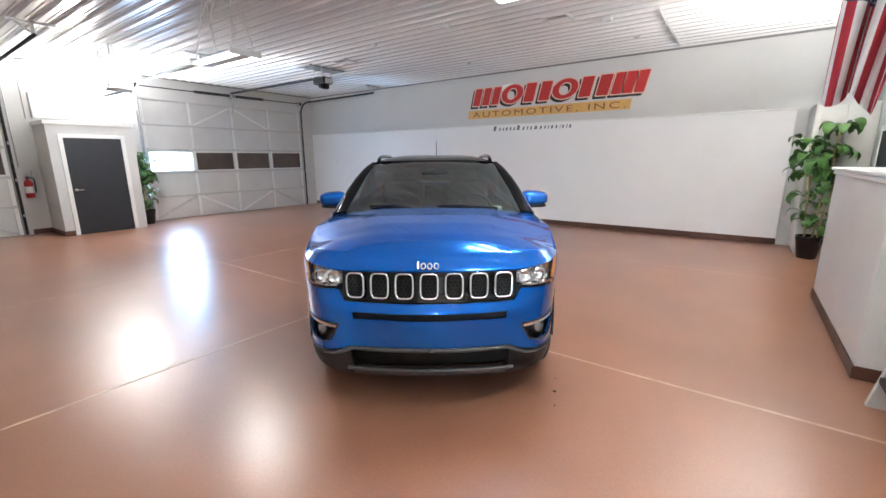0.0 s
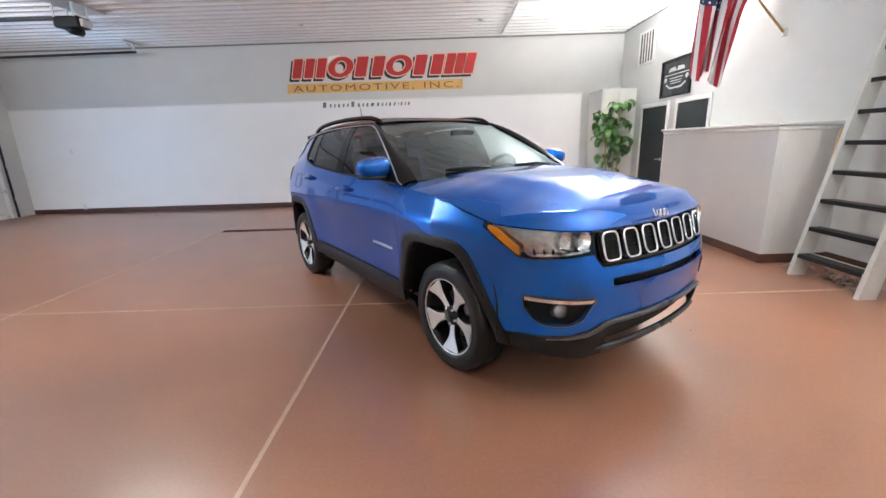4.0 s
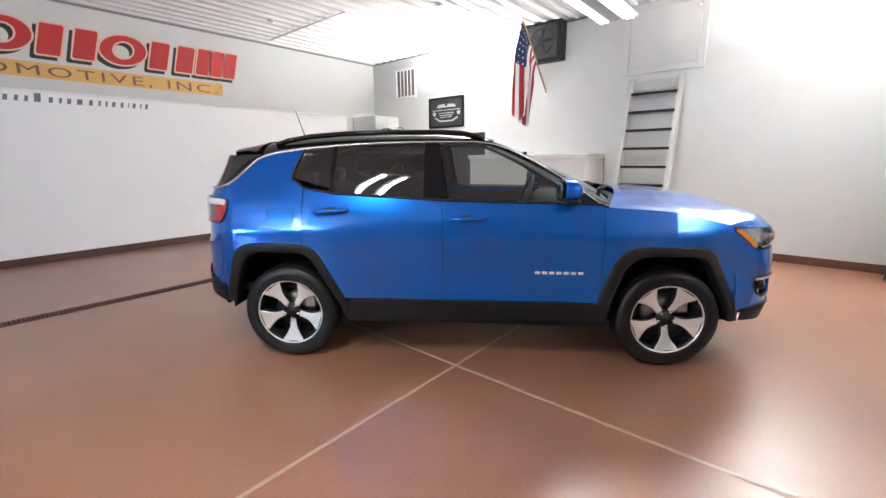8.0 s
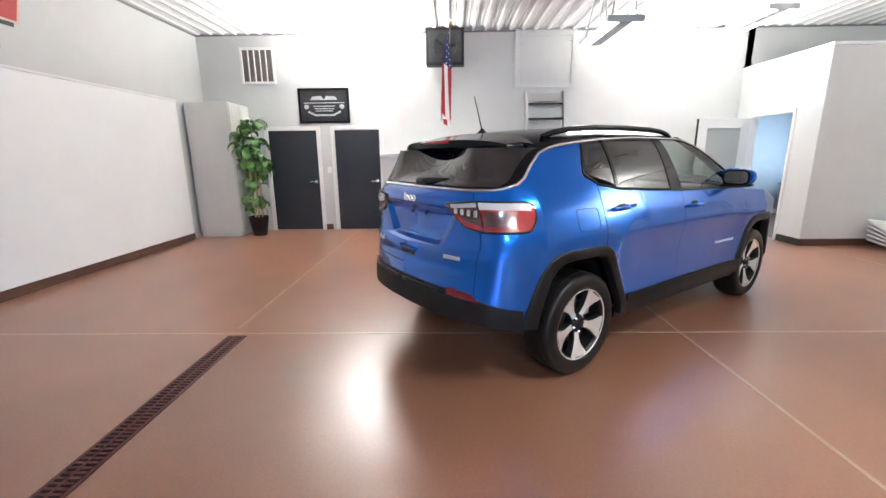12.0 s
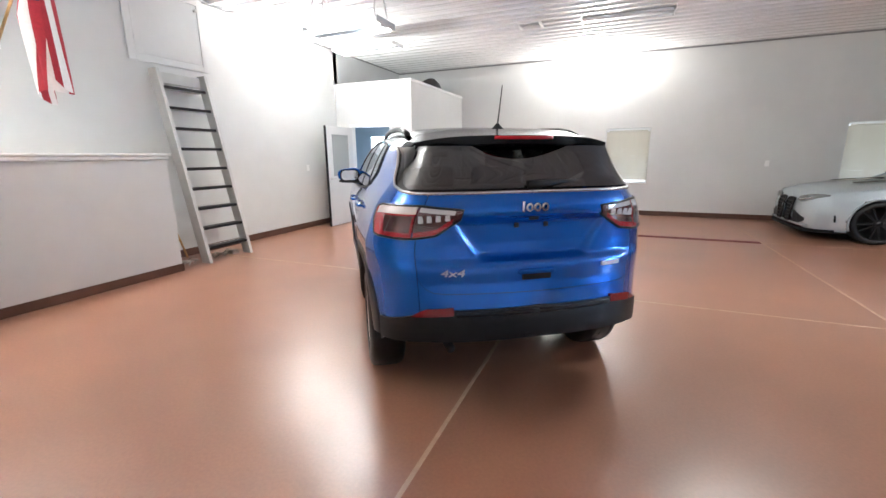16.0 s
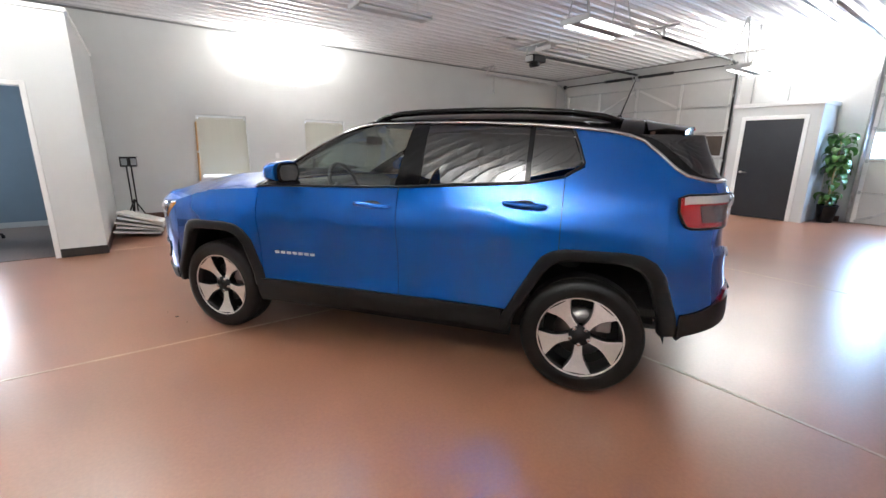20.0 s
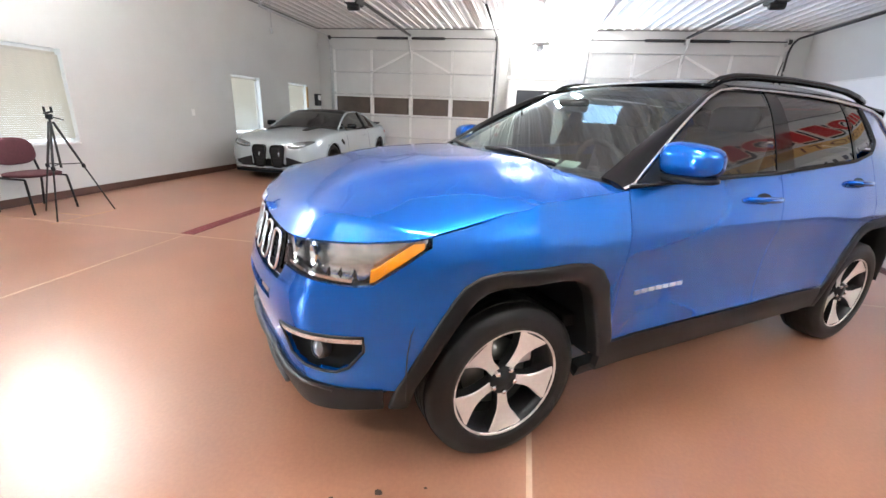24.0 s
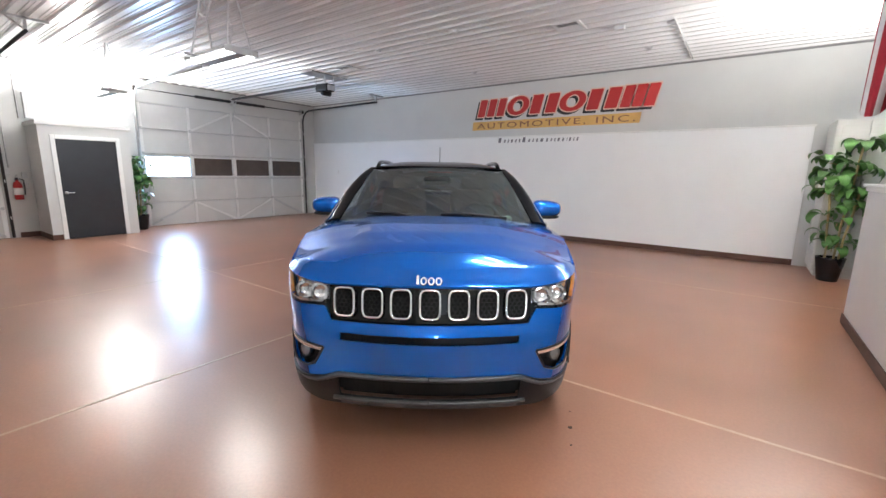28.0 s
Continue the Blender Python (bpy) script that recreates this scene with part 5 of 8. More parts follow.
    for i in range(37):
        x = 0.155 - i / 36 * 1.76
        e = skin(at_x(min(x, 0.0)), line_z(min(x, 0.0)), 1, 0.003)
        yr = e.y if x < 0 else e.y - 0.45 * (x + 0.0) * 1.0
        ze = e.z if x < 0 else e.z + 0.12 * x
        row = []
        for j in range(33):
            v = j / 16 - 1
            zc = ROOFC(x)
            row.append(Vector((x - (0.075 * v * v if x > 0 else 0) * (x / 0.155 if x > 0 else 0), v * yr, zc - (zc - ze) * abs(v) ** 4.5)))
        rows.append(row)
    roof = part("roof", grid_mesh(rows, ret=0.01, centre=(-0.7, 0, 1.0)), ROOFBLACK, car, "gloss black roof", True)
    part("headliner", grid_mesh([[r_ - Vector((0, 0, 0.05)) for r_ in row[4:-4]] for row in rows[1:]], centre=(-0.7, 0, 2.5)), LINERGREY, car, "pale headliner", True)
    rows = []
    for i in range(25):
        v = i / 12 - 1
        xe = -1.905 + 0.13 * v * v
        hw_ = 0.585
        zt = ROOFC(-1.6) - 0.055 * abs(v) ** 4
        rows.append([Vector((-1.59, v * 0.625, ROOFC(-1.59) - 0.085 * abs(v) ** 4.5 + 0.002)), Vector((-1.72 + 0.04 * v * v, v * 0.610, 1.546 - 0.045 * abs(v) ** 4)), Vector((xe, v * hw_, 1.524 - 0.035 * abs(v) ** 4)), Vector((xe + 0.006, v * hw_, 1.478 - 0.035 * abs(v) ** 4)), Vector((-1.76 + 0.1 * v * v, v * 0.565, 1.446 - 0.02 * v**4)), Vector((-1.62, v * 0.55, 1.455))])
    sp = part("spoiler", grid_mesh(rows, centre=(-1.5, 0, 1.49), ret=0.01), ROOFBLACK, car, "gloss black roof spoiler", True)
    part("brake_light", tube([(-1.900 + 0.13 * (y / 0.70) ** 2, y, 1.512) for y in np.linspace(-0.17, 0.17, 7)], 0.010, 6), REDLENS, sp, "red high brake light", True)
    an = part("antenna", lathe([(0.045, 0.0), (0.040, 0.012), (0.016, 0.035), (0.010, 0.045)], 16, Matrix.Translation((-1.47, 0, 1.572))), BLACK, car, "black roof antenna", True)
    part("mast", tube([(-1.47, 0, 1.60), (-1.545, 0, 1.835)], 0.004, 6, radii=[0.005, 0.003]), BLACK, an, "", True)
    # tailgate fittings
    gate = part("gate_handle", box((skin(3, 0.812, 1).x - 0.004, 0, 0.818), (0.024, 0.21, 0.030), 0.010), PAINT, car, "blue tailgate handle")
    part("handle_cup", box((skin(3, 0.79, 1).x - 0.0015, 0, 0.790), (0.008, 0.165, 0.034), 0.003), INNER, gate)
    for y in (-0.085, 0.085):
        part("plate_clip", box((skin(3, 1.052, 1).x - 0.003, y, 1.052), (0.012, 0.026, 0.026), 0.004), BLACK, car, "small black plate mount")
    part("camera_eye", box((skin(3, 1.09, 1).x - 0.004, 0.0, 1.092), (0.02, 0.055, 0.022), 0.008), BLACK, car)
    bm = bmesh.new()
    ex_ = skin(3, 1.156, 1).x - 0.006
    add_box(bm, (ex_, 0.074, 1.158), (0.010, 0.016, 0.056), 0.005)
    for k in range(3):
        add_tube(bm, [(ex_, 0.040 - 0.044 * k + 0.015 * math.cos(a), 1.152 + 0.017 * math.sin(a)) for a in np.linspace(0, math.tau, 15)[:-1]], 0.0065, 6, True)
    part("emblem", bm, CHROME, car, "chrome tailgate emblem shown as plain shapes")
    lettering("trim_lettering", "4x4", 0.052, on_wall(skin(tail_y(0.515), 0.808, 1, 0.006), (0.0, -1, 0), (-1, 0.0, 0)) @ pose(0, 0, 0, 0, -12, 0), BADGE, car, 0.004, width=0.125, shear=0.15)
    bm = bmesh.new()
    add_box(bm, skin(tail_y(0.46), 0.826, -1, 0.004), (0.008, 0.13, 0.024), 0.003, Euler((0, 0, radians(12))).to_matrix())
    part("badge", bm, BADGE, car, "chrome trim badge shown as a plain bar")
    part("rear_wiper", tube([(-2.010, 0.02, 1.262), (-2.000, -0.06, 1.268), (-1.975, -0.20, 1.276), (-1.965, -0.32, 1.275)], 0.022, 8, radii=[0.024, 0.022, 0.016, 0.012]), BLACK, car, "black rear wiper", True)
    part("exhaust", tube([(-1.5, 0.42, 0.30), (-1.90, 0.42, 0.31)], 0.026, 12), DARKSTEEL, car, "exhaust tailpipe", True)
    # cabin
    part("dashboard", box((0.78, 0, 1.02), (0.42, 1.36, 0.22), 0.07), BLACK, car, "black dashboard", True)
    part("cabin_floor", box((-0.4, 0, 0.50), (2.7, 1.5, 0.06), 0.01), INNER, car)
    sw = part("steering_wheel", tube([(0.46 + 0.07 * math.cos(a), 0.37 + 0.185 * math.sin(a), 1.09 + 0.172 * math.cos(a)) for a in [math.tau * k / 24 for k in range(24)]], 0.016, 8, True), BLACK, car, "black steering wheel", True)
    part("wheel_hub", box((0.50, 0.37, 1.08), (0.06, 0.14, 0.11), 0.03), BLACK, sw, "", True)
    for sg in (-1, 1):
        seat = part("seat", box((-0.12, sg * 0.37, 0.72), (0.52, 0.50, 0.20), 0.06), SEAT, car, "dark cloth front seat", True)
        part("backrest", box((-0.42, sg * 0.37, 1.03), (0.16, 0.48, 0.62), 0.07, Euler((0, radians(-14), 0)).to_matrix()), SEAT, seat, "", True)
        part("headrest", box((-0.52, sg * 0.37, 1.395), (0.10, 0.26, 0.16), 0.04, Euler((0, radians(-12), 0)).to_matrix()), SEAT, seat, "", True)
        part("rear_headrest", box((-1.33, sg * 0.37, 1.28), (0.09, 0.24, 0.15), 0.04), SEAT, car, "", True)
    part("rear_bench", box((-1.27, 0, 0.95), (0.18, 1.28, 0.55), 0.06, Euler((0, radians(-12), 0)).to_matrix()), SEAT, car, "dark rear bench", True)
    mi = part("inner_mirror", box((0.40, 0, 1.44), (0.03, 0.24, 0.07), 0.015), BLACK, car, "black interior mirror", True)
    for sg in (-1, 1):
        for xc in (AXF, AXR):
            wheel("wheel", car, Matrix.Translation((xc, sg * 0.762, 0.344)) @ pose(0, 0, 0, 0, 0, 0 if sg > 0 else 180) @ pose(0, 0, 0, 0, 4 if xc > 0 else 0, 0))
    return car


def soft_edge(x):
    """Half-width of the hood's edge on the flank."""
    xx = max(min(x, 1.70), 0.836)
    s = at_x(xx, 1.0)
    z = float(np.interp(xx, (0.8, 1.0, 1.2, 1.4, 1.6, 1.7), (1.112, 1.10, 1.086, 1.062, 1.022, 1.005)))
    return skin(s, z, 1).y


def nose_k(c):
    """s of a point of the nose."""
    lo, hi = 0.0, 1.0
    for _ in range(14):
        m = (lo + hi) / 2
        if skin(m, c.z, 1).y < abs(c.y):
            lo = m
        else:
            hi = m
    return lo


def shell_patch(x, z, sg):
    bm = bmesh.new()
    c = skin(at_x(x), z, sg, 0.0015)
    vs = []
    for k in range(20):
        a = math.tau * k / 20
        vs.append(bm.verts.new(skin(at_x(x + 0.062 * math.cos(a)), z + 0.026 * math.sin(a), sg, 0.0015)))
    f = bm.faces.new(vs)
    f.normal_update()
    if f.normal.y * sg < 0:
        f.normal_flip()
    return bm


def badge_bars(sg):
    bm = bmesh.new()
    for k in range(7):
        x = 0.42 + 0.047 * k
        add_box(bm, skin(at_x(x), 0.672, sg, 0.003), (0.036, 0.006, 0.019), 0.002)
    return bm


build_suv(pose(-2.42, 3.776, 0, 0, 0, -54.5))

# ---- grey coupe in the far corner ----
GREYPAINT = mat("pale_grey_paint", (0.36, 0.41, 0.44), 0.35, metal=0.15, coat=0.8, vary=0.03)
CARBON = mat("carbon_black", (0.008, 0.008, 0.009), 0.45, spec=0.15)
SMOKELENS = mat("smoked_headlight_lens", (0.16, 0.175, 0.18), 0.12, metal=0.4, coat=0.8, vary=0.5, noise_scale=12)
CWHEEL = mat("black_alloy", (0.012, 0.012, 0.013), 0.35, metal=0.4)
# station: x, half-width, sill z, shoulder z, top z at the centre line
STN = [(2.40, 0.62, 0.24, 0.55, 0.60), (2.36, 0.74, 0.20, 0.62, 0.72), (2.26, 0.84, 0.18, 0.68, 0.80), (2.05, 0.91, 0.17, 0.74, 0.86), (1.75, 0.935, 0.17, 0.80, 0.905), (1.43, 0.945, 0.17, 0.84, 0.94), (1.05, 0.935, 0.17, 0.86, 0.97), (0.75, 0.925, 0.17, 0.87, 0.985),
       (0.3, 0.92, 0.17, 0.88, 0.99), (-0.3, 0.92, 0.17, 0.89, 1.0), (-0.8, 0.93, 0.17, 0.90, 1.01), (-1.2, 0.95, 0.17, 0.91, 1.03), (-1.43, 0.957, 0.17, 0.92, 1.04), (-1.75, 0.945, 0.18, 0.92, 1.06), (-2.05, 0.91, 0.22, 0.90, 1.06), (-2.28, 0.85, 0.28, 0.86, 1.03), (-2.38, 0.72, 0.34, 0.80, 0.98), (-2.41, 0.60, 0.40, 0.74, 0.90)]


def coupe_at(x):
    xs_ = [q[0] for q in STN][::-1]
    return [float(np.interp(x, xs_, [q[k] for q in STN][::-1])) for k in range(1, 5)]


def coupe_point(x, t):
    """t 0 at the sill, 1 at the centre line on top."""
    w, z0, zs, zt = coupe_at(x)
    if t < 0.55:
        k = t / 0.55
        bulge = math.sin(math.pi * min(1, k * 1.02))
        y = w * (0.93 + 0.07 * bulge ** 0.8)
        z = z0 + (zs - z0) * k
    else:
        a = (t - 0.55) / 0.45 * math.pi / 2
        y = w * 0.93 * math.cos(a) ** 0.85
        z = zs + (zt - zs) * math.sin(a) ** 0.75
    return y, z


def coupe_nose(y, z):
    y = abs(y)
    x = 2.432 - 0.032 * min(1, y / 0.62) ** 2 - 0.33 * max(0.0, y - 0.62) - 1.2 * max(0.0, y - 0.74)
    return x - 0.55 * max(0.0, z - 0.57)


def coupe_front(y, z):
    """x at which the upper nose passes through (y, z)."""
    lo, hi = 1.3, 2.40
    for _ in range(18):
        x = (lo + hi) / 2
        w, z0, zs, zt = coupe_at(x)
        r = y / (w * 0.93)
        top = zs + (zt - zs) * math.sin(math.acos(min(1.0, r ** (1 / 0.85)))) ** 0.75 if r < 1 else zs - (r - 1) * 2
        lo, hi = (x, hi) if top > z else (lo, x)
    return lo


def build_coupe(m):
    car = thing("coupe", "pale grey sports coupe with black hood stripes and black wheels", "car", m=m)
    part("under", span(-2.2, 2.2, -0.7, 0.7, 0.12, 0.4, 0.03), INNER, car)
    xs_ = np.linspace(2.40, -2.41, 110)
    for sg in (-1, 1):
        rows = []
        for x in xs_:
            rows.append([Vector((x, sg * coupe_point(x, t)[0], coupe_point(x, t)[1])) for t in np.linspace(0, 1, 29)])

        def hole(c):
            if abs(c.y) > 0.72 and (math.hypot(c.x - 1.43, c.z - 0.335) < 0.375 or math.hypot(c.x + 1.43, c.z - 0.34) < 0.385):
                return True
            return False
        part("body_side", grid_mesh(rows, hole, centre=(0, 0, 0.5)), GREYPAINT, car, "pale grey body side", True)
        for xc, r in ((1.43, 0.335), (-1.43, 0.345)):
            ring = [(xc + (r + 0.042) * math.cos(a), sg * (coupe_point(xc + (r + 0.04) * math.cos(a), 0.3)[0] + 0.002), r + (r + 0.042) * math.sin(a)) for a in np.linspace(-0.35, math.pi + 0.35, 26)]
            part("arch_lip", tube(ring, 0.016, 6), GREYPAINT, car, "", True)
            rows = [[Vector((xc + (r + 0.05) * math.cos(a), sg * y, r + (r + 0.05) * math.sin(a))) for y in (0.5, 0.9)] for a in np.linspace(-0.3, math.pi + 0.3, 20)]
            part("wheel_well", grid_mesh(rows), INNER, car, "", True)
            ax = pose(0, 0, 0, -90, 0, 0)
            w = new("wheel")
            w.parent = car
            w.matrix_local = Matrix.Translation((xc, sg * 0.80, r)) @ pose(0, 0, 0, 0, 0, 0 if sg > 0 else 180)
            part("tyre", lathe([(0.25, -0.12), (r - 0.02, -0.125), (r, -0.10), (r, 0.10), (r - 0.02, 0.125), (0.26, 0.12), (0.25, 0.10)], 48, ax), RUBBER, w, "low black tyre", True)
            rim = part("rim", lathe([(0.262, 0.115), (0.25, 0.10), (0.24, 0.0), (0.0, -0.02)], 40, ax), CWHEEL, w, "", True)
            for k in range(10):
                a = math.tau * k / 10 + (0.08 if k % 2 else -0.08)
                part("spoke", box((0.14 * math.cos(a), 0.092, 0.14 * math.sin(a)), (0.22, 0.02, 0.022), 0.004, Euler((0, -a, 0)).to_matrix()), CWHEEL, rim, "black double spoke")
            part("hub", lathe([(0.05, 0.07), (0.045, 0.105), (0.0, 0.108)], 16, ax), CWHEEL, rim, "", True)
        # lamps, vents and mirror
        rows, bar = [], []
        for k in range(9):
            u = k / 8
            y = 0.40 + 0.44 * u
            zc, h_ = 0.662 + 0.080 * u**1.3, 0.050 * (0.35 + math.sin(math.pi * (0.15 + 0.8 * u)))
            h_ *= 1.0 if u < 0.9 else 0.5
            row = [Vector((coupe_front(y, z) + 0.016, sg * y, z + 0.006)) for z in np.linspace(zc - h_, zc + h_ * 0.7, 4)]
            rows.append(row)
            bar.append(row[1] + Vector((0.008, 0, 0.0)))
        hl = part("headlight", grid_mesh(rows, centre=(1.6, 0, 0.4), ret=0.03), SMOKELENS, car, "slim smoked headlight", True)
        part("light_bar", tube(bar[:7], 0.010, 6), LAMPSILVER, hl, "bright light strip", True)
        # closed front of the nose
        edge = [(coupe_point(2.40, t)[0], coupe_point(2.40, t)[1]) for t in np.linspace(0, 1, 29)]
        rows = [[Vector((2.40 + 0.03 * (1 - f * f), sg * y * f, 0.42 + (z - 0.42) * f)) for y, z in edge] for f in (1.0, 0.8, 0.6, 0.4, 0.2, 0.02)]
        part("nose_panel", grid_mesh(rows, centre=(2.0, 0, 0.42)), GREYPAINT, car, "pale grey nose", True)
        quad = [((0.36, 0.455), (0.52, 0.415), (0.70, 0.365)), ((0.36, 0.262), (0.58, 0.268), (0.70, 0.318))]
        rows = [[Vector((coupe_nose(y, z) + 0.014, sg * y, z)) for y, z in r_] for r_ in quad]
        part("corner_vent", grid_mesh(rows, centre=(2.0, 0, 0.33), ret=0.02), BLACK, car, "black corner intake")
        part("lower_lip", tube([(coupe_nose(y, 0.24) + 0.004, sg * y, 0.245) for y in np.linspace(0.0, 0.76, 9)], 0.022, 6), GREYPAINT, car, "", True)
        part("side_slit", box((2.0, sg * 0.905, 0.43), (0.03, 0.02, 0.20), 0.006, Euler((radians(sg * 6), radians(8), 0)).to_matrix()), BLACKGLOSS, car)
        part("fender_vent", box((0.93, sg * 0.928, 0.70), (0.16, 0.02, 0.06), 0.008, Euler((0, radians(-35), 0)).to_matrix()), BLACKGLOSS, car, "black fender vent")
        part("tail_light", box((-2.22, sg * 0.66, 0.82), (0.18, 0.34, 0.085), 0.03, Euler((0, 0, sg * radians(25))).to_matrix()), REDLENS, car, "red tail light")
        mi = part("mirror", box((0.55, sg * 0.985, 1.02), (0.12, 0.20, 0.11), 0.035), BLACKGLOSS, car, "black door mirror", True)
        part("mirror_arm", box((0.56, sg * 0.90, 0.985), (0.07, 0.14, 0.025), 0.008), BLACKGLOSS, mi)
        part("door_handle", box((-0.42, sg * 0.928, 0.80), (0.19, 0.025, 0.03), 0.010), GREYPAINT, car, "grey pull handle")
        part("skirt", tube([(0.98, sg * 0.925, 0.20), (0.0, sg * 0.93, 0.185), (-0.98, sg * 0.935, 0.20)], 0.03, 8), CARBON, car, "black side skirt", True)
        for x in (0.62, -0.72):
            pts = [(x, sg * (coupe_point(x, t)[0] + 0.0012), coupe_point(x, t)[1]) for t in np.linspace(0.06, 0.54, 10)]
            part("door_seam", tube(pts, 0.003, 4), INNER, car)
        # hood stripe with a raised edge
        rows = []
        for x in np.linspace(1.62, 0.86, 18):
            k = (1.62 - x) / 0.76
            row = []
            for y in (0.25 + 0.10 * (1 - k), 0.34 + 0.06 * (1 - k), 0.44 + 0.04 * k):
                w, z0, zs, zt = coupe_at(x)
                a = math.acos(min(1, (y / (w * 0.93)) ** (1 / 0.85)))
                row.append(Vector((x, sg * y, zs + (zt - zs) * math.sin(a) ** 0.75 + 0.024)))
            rows.append(row)
        part("hood_stripe", grid_mesh(rows, centre=(0, 0, 0.3), ret=0.01), CARBON, car, "black hood stripe", True)
        # kidney openings
        ring, fill = [], []
        for k in range(28):
            a = math.tau * k / 28
            p_ = 7
            ca, sa = math.cos(a), math.sin(a)
            kk = (abs(ca) ** p_ + abs(sa) ** p_) ** (-1 / p_)
            y, z = 0.186 + (0.128 + 0.030 * sa) * ca * kk, 0.460 + 0.200 * sa * kk
            x = coupe_nose(y, z)
            ring.append((x + 0.026, sg * y, z))
            fill.append((x + 0.022, sg * y, z))
        kg = part("grille", tube(ring, 0.013, 6, True), BLACKGLOSS, car, "tall black framed grille opening", True)
        bm = bmesh.new()
        bm.faces.new([bm.verts.new(q) for q in fill])
        part("grille_back", bm, INNER, kg)
        for z in np.linspace(0.31, 0.60, 6):
            part("slat", box((coupe_nose(0.17, z) + 0.022, sg * 0.182, z), (0.012, 0.24, 0.010), 0.003), BLACK, kg)
    part("front_splitter", slab([(coupe_nose(y, 0.2) + 0.02, y) for y in np.linspace(-0.84, 0.84, 17)] + [(1.95, 0.88), (1.95, -0.88)], 0.05, Matrix.Translation((0, 0, 0.15))), CARBON, car, "black front splitter")
    # cabin: glass, roof and pillars
    prof = [(0.92, 0.97, 0.80), (0.55, 1.145, 0.72), (0.20, 1.282, 0.65), (-0.05, 1.337, 0.62), (-0.45, 1.358, 0.61), (-0.85, 1.338, 0.60), (-1.20, 1.275, 0.60), (-1.55, 1.16, 0.62), (-1.85, 1.065, 0.66)]
    px_ = [q[0] for q in prof][::-1]
    ztop, wtop = [q[1] for q in prof][::-1], [q[2] for q in prof][::-1]
    for sg in (-1, 1):
        rows = []
        for x in np.linspace(0.90, -1.80, 40):
            zt, wt = float(np.interp(x, px_, ztop)), float(np.interp(x, px_, wtop))
            y0, z0 = coupe_at(x)[0] * 0.915, coupe_at(x)[2] + 0.02
            rows.append([Vector((x, sg * (y0 + (wt - y0) * t ** 1.15), z0 + (max(zt, z0 + 0.01) - 0.035 - z0) * t)) for t in np.linspace(0, 1, 8)])
        part("side_glass", grid_mesh([r_ for r_ in rows if -1.25 < r_[0].x < 0.62], centre=(0, 0, 0.9)), TINTGLASS, car, "dark side glass", True)
        part("rear_pillar", grid_mesh([r_ for r_ in rows if r_[0].x < -1.2], centre=(0, 0, 0.9)), GREYPAINT, car, "", True)
        part("front_pillar", tube([r_[-1] for r_ in rows if r_[0].x > -0.1][::2], 0.024, 6), GREYPAINT, car, "", True)
        part("roof_rail", tube([r_[-1] for r_ in rows if r_[0].x <= 0.0][::2], 0.020, 6), GREYPAINT, car, "", True)
        k0 = [r_ for r_ in rows if abs(r_[0].x + 0.62) < 0.04][0]
        part("centre_pillar", tube([q + Vector((0, sg * 0.004, 0)) for q in k0], 0.03, 6), BLACKGLOSS, car, "", True)
    top = []
    for x in np.linspace(0.92, -1.85, 44):
        zt, wt = float(np.interp(x, px_, ztop)), float(np.interp(x, px_, wtop))
        top.append([Vector((x + (0.10 * (1 - v * v) if x > 0 else 0), v * wt, zt - 0.035 * abs(v) ** 3)) for v in np.linspace(-1, 1, 17)])
    part("windscreen", grid_mesh([r_ for r_ in top if r_[0].x > 0.10], centre=(0, 0, 0.8)), TINTGLASS, car, "dark raked windscreen", True)
    part("roof", grid_mesh([r_ for r_ in top if -0.98 < r_[0].x < 0.17], centre=(0, 0, 0.8)), CARBON, car, "carbon black roof", True)
    part("rear_window", grid_mesh([r_ for r_ in top if r_[0].x < -0.92], centre=(0, 0, 0.8)), TINTGLASS, car, "dark rear window", True)
    part("spoiler", box((-2.30, 0, 1.045), (0.14, 1.30, 0.02), 0.008, Euler((0, radians(12), 0)).to_matrix()), CARBON, car, "small black boot spoiler")
    part("dashboard", box((0.55, 0, 0.93), (0.4, 1.4, 0.12), 0.04), INNER, car)
    for sg in (-1, 1):
        part("seat", box((-0.35, sg * 0.38, 0.95), (0.16, 0.46, 0.56), 0.06, Euler((0, radians(-14), 0)).to_matrix()), SEAT, car, "dark seat back", True)
    # short front overhang
    for ob in car.children_recursive:
        if ob.type == "MESH" and not ob.parent.name.startswith("wheel") and not ob.name.startswith("arch"):
            for v in ob.data.vertices:
                if v.co.x > 1.85:
                    v.co.x = 1.85 + (v.co.x - 1.85) * 0.83
    return car


build_coupe(pose(-9.20, -1.64, 0, 0, 0, 0.5))

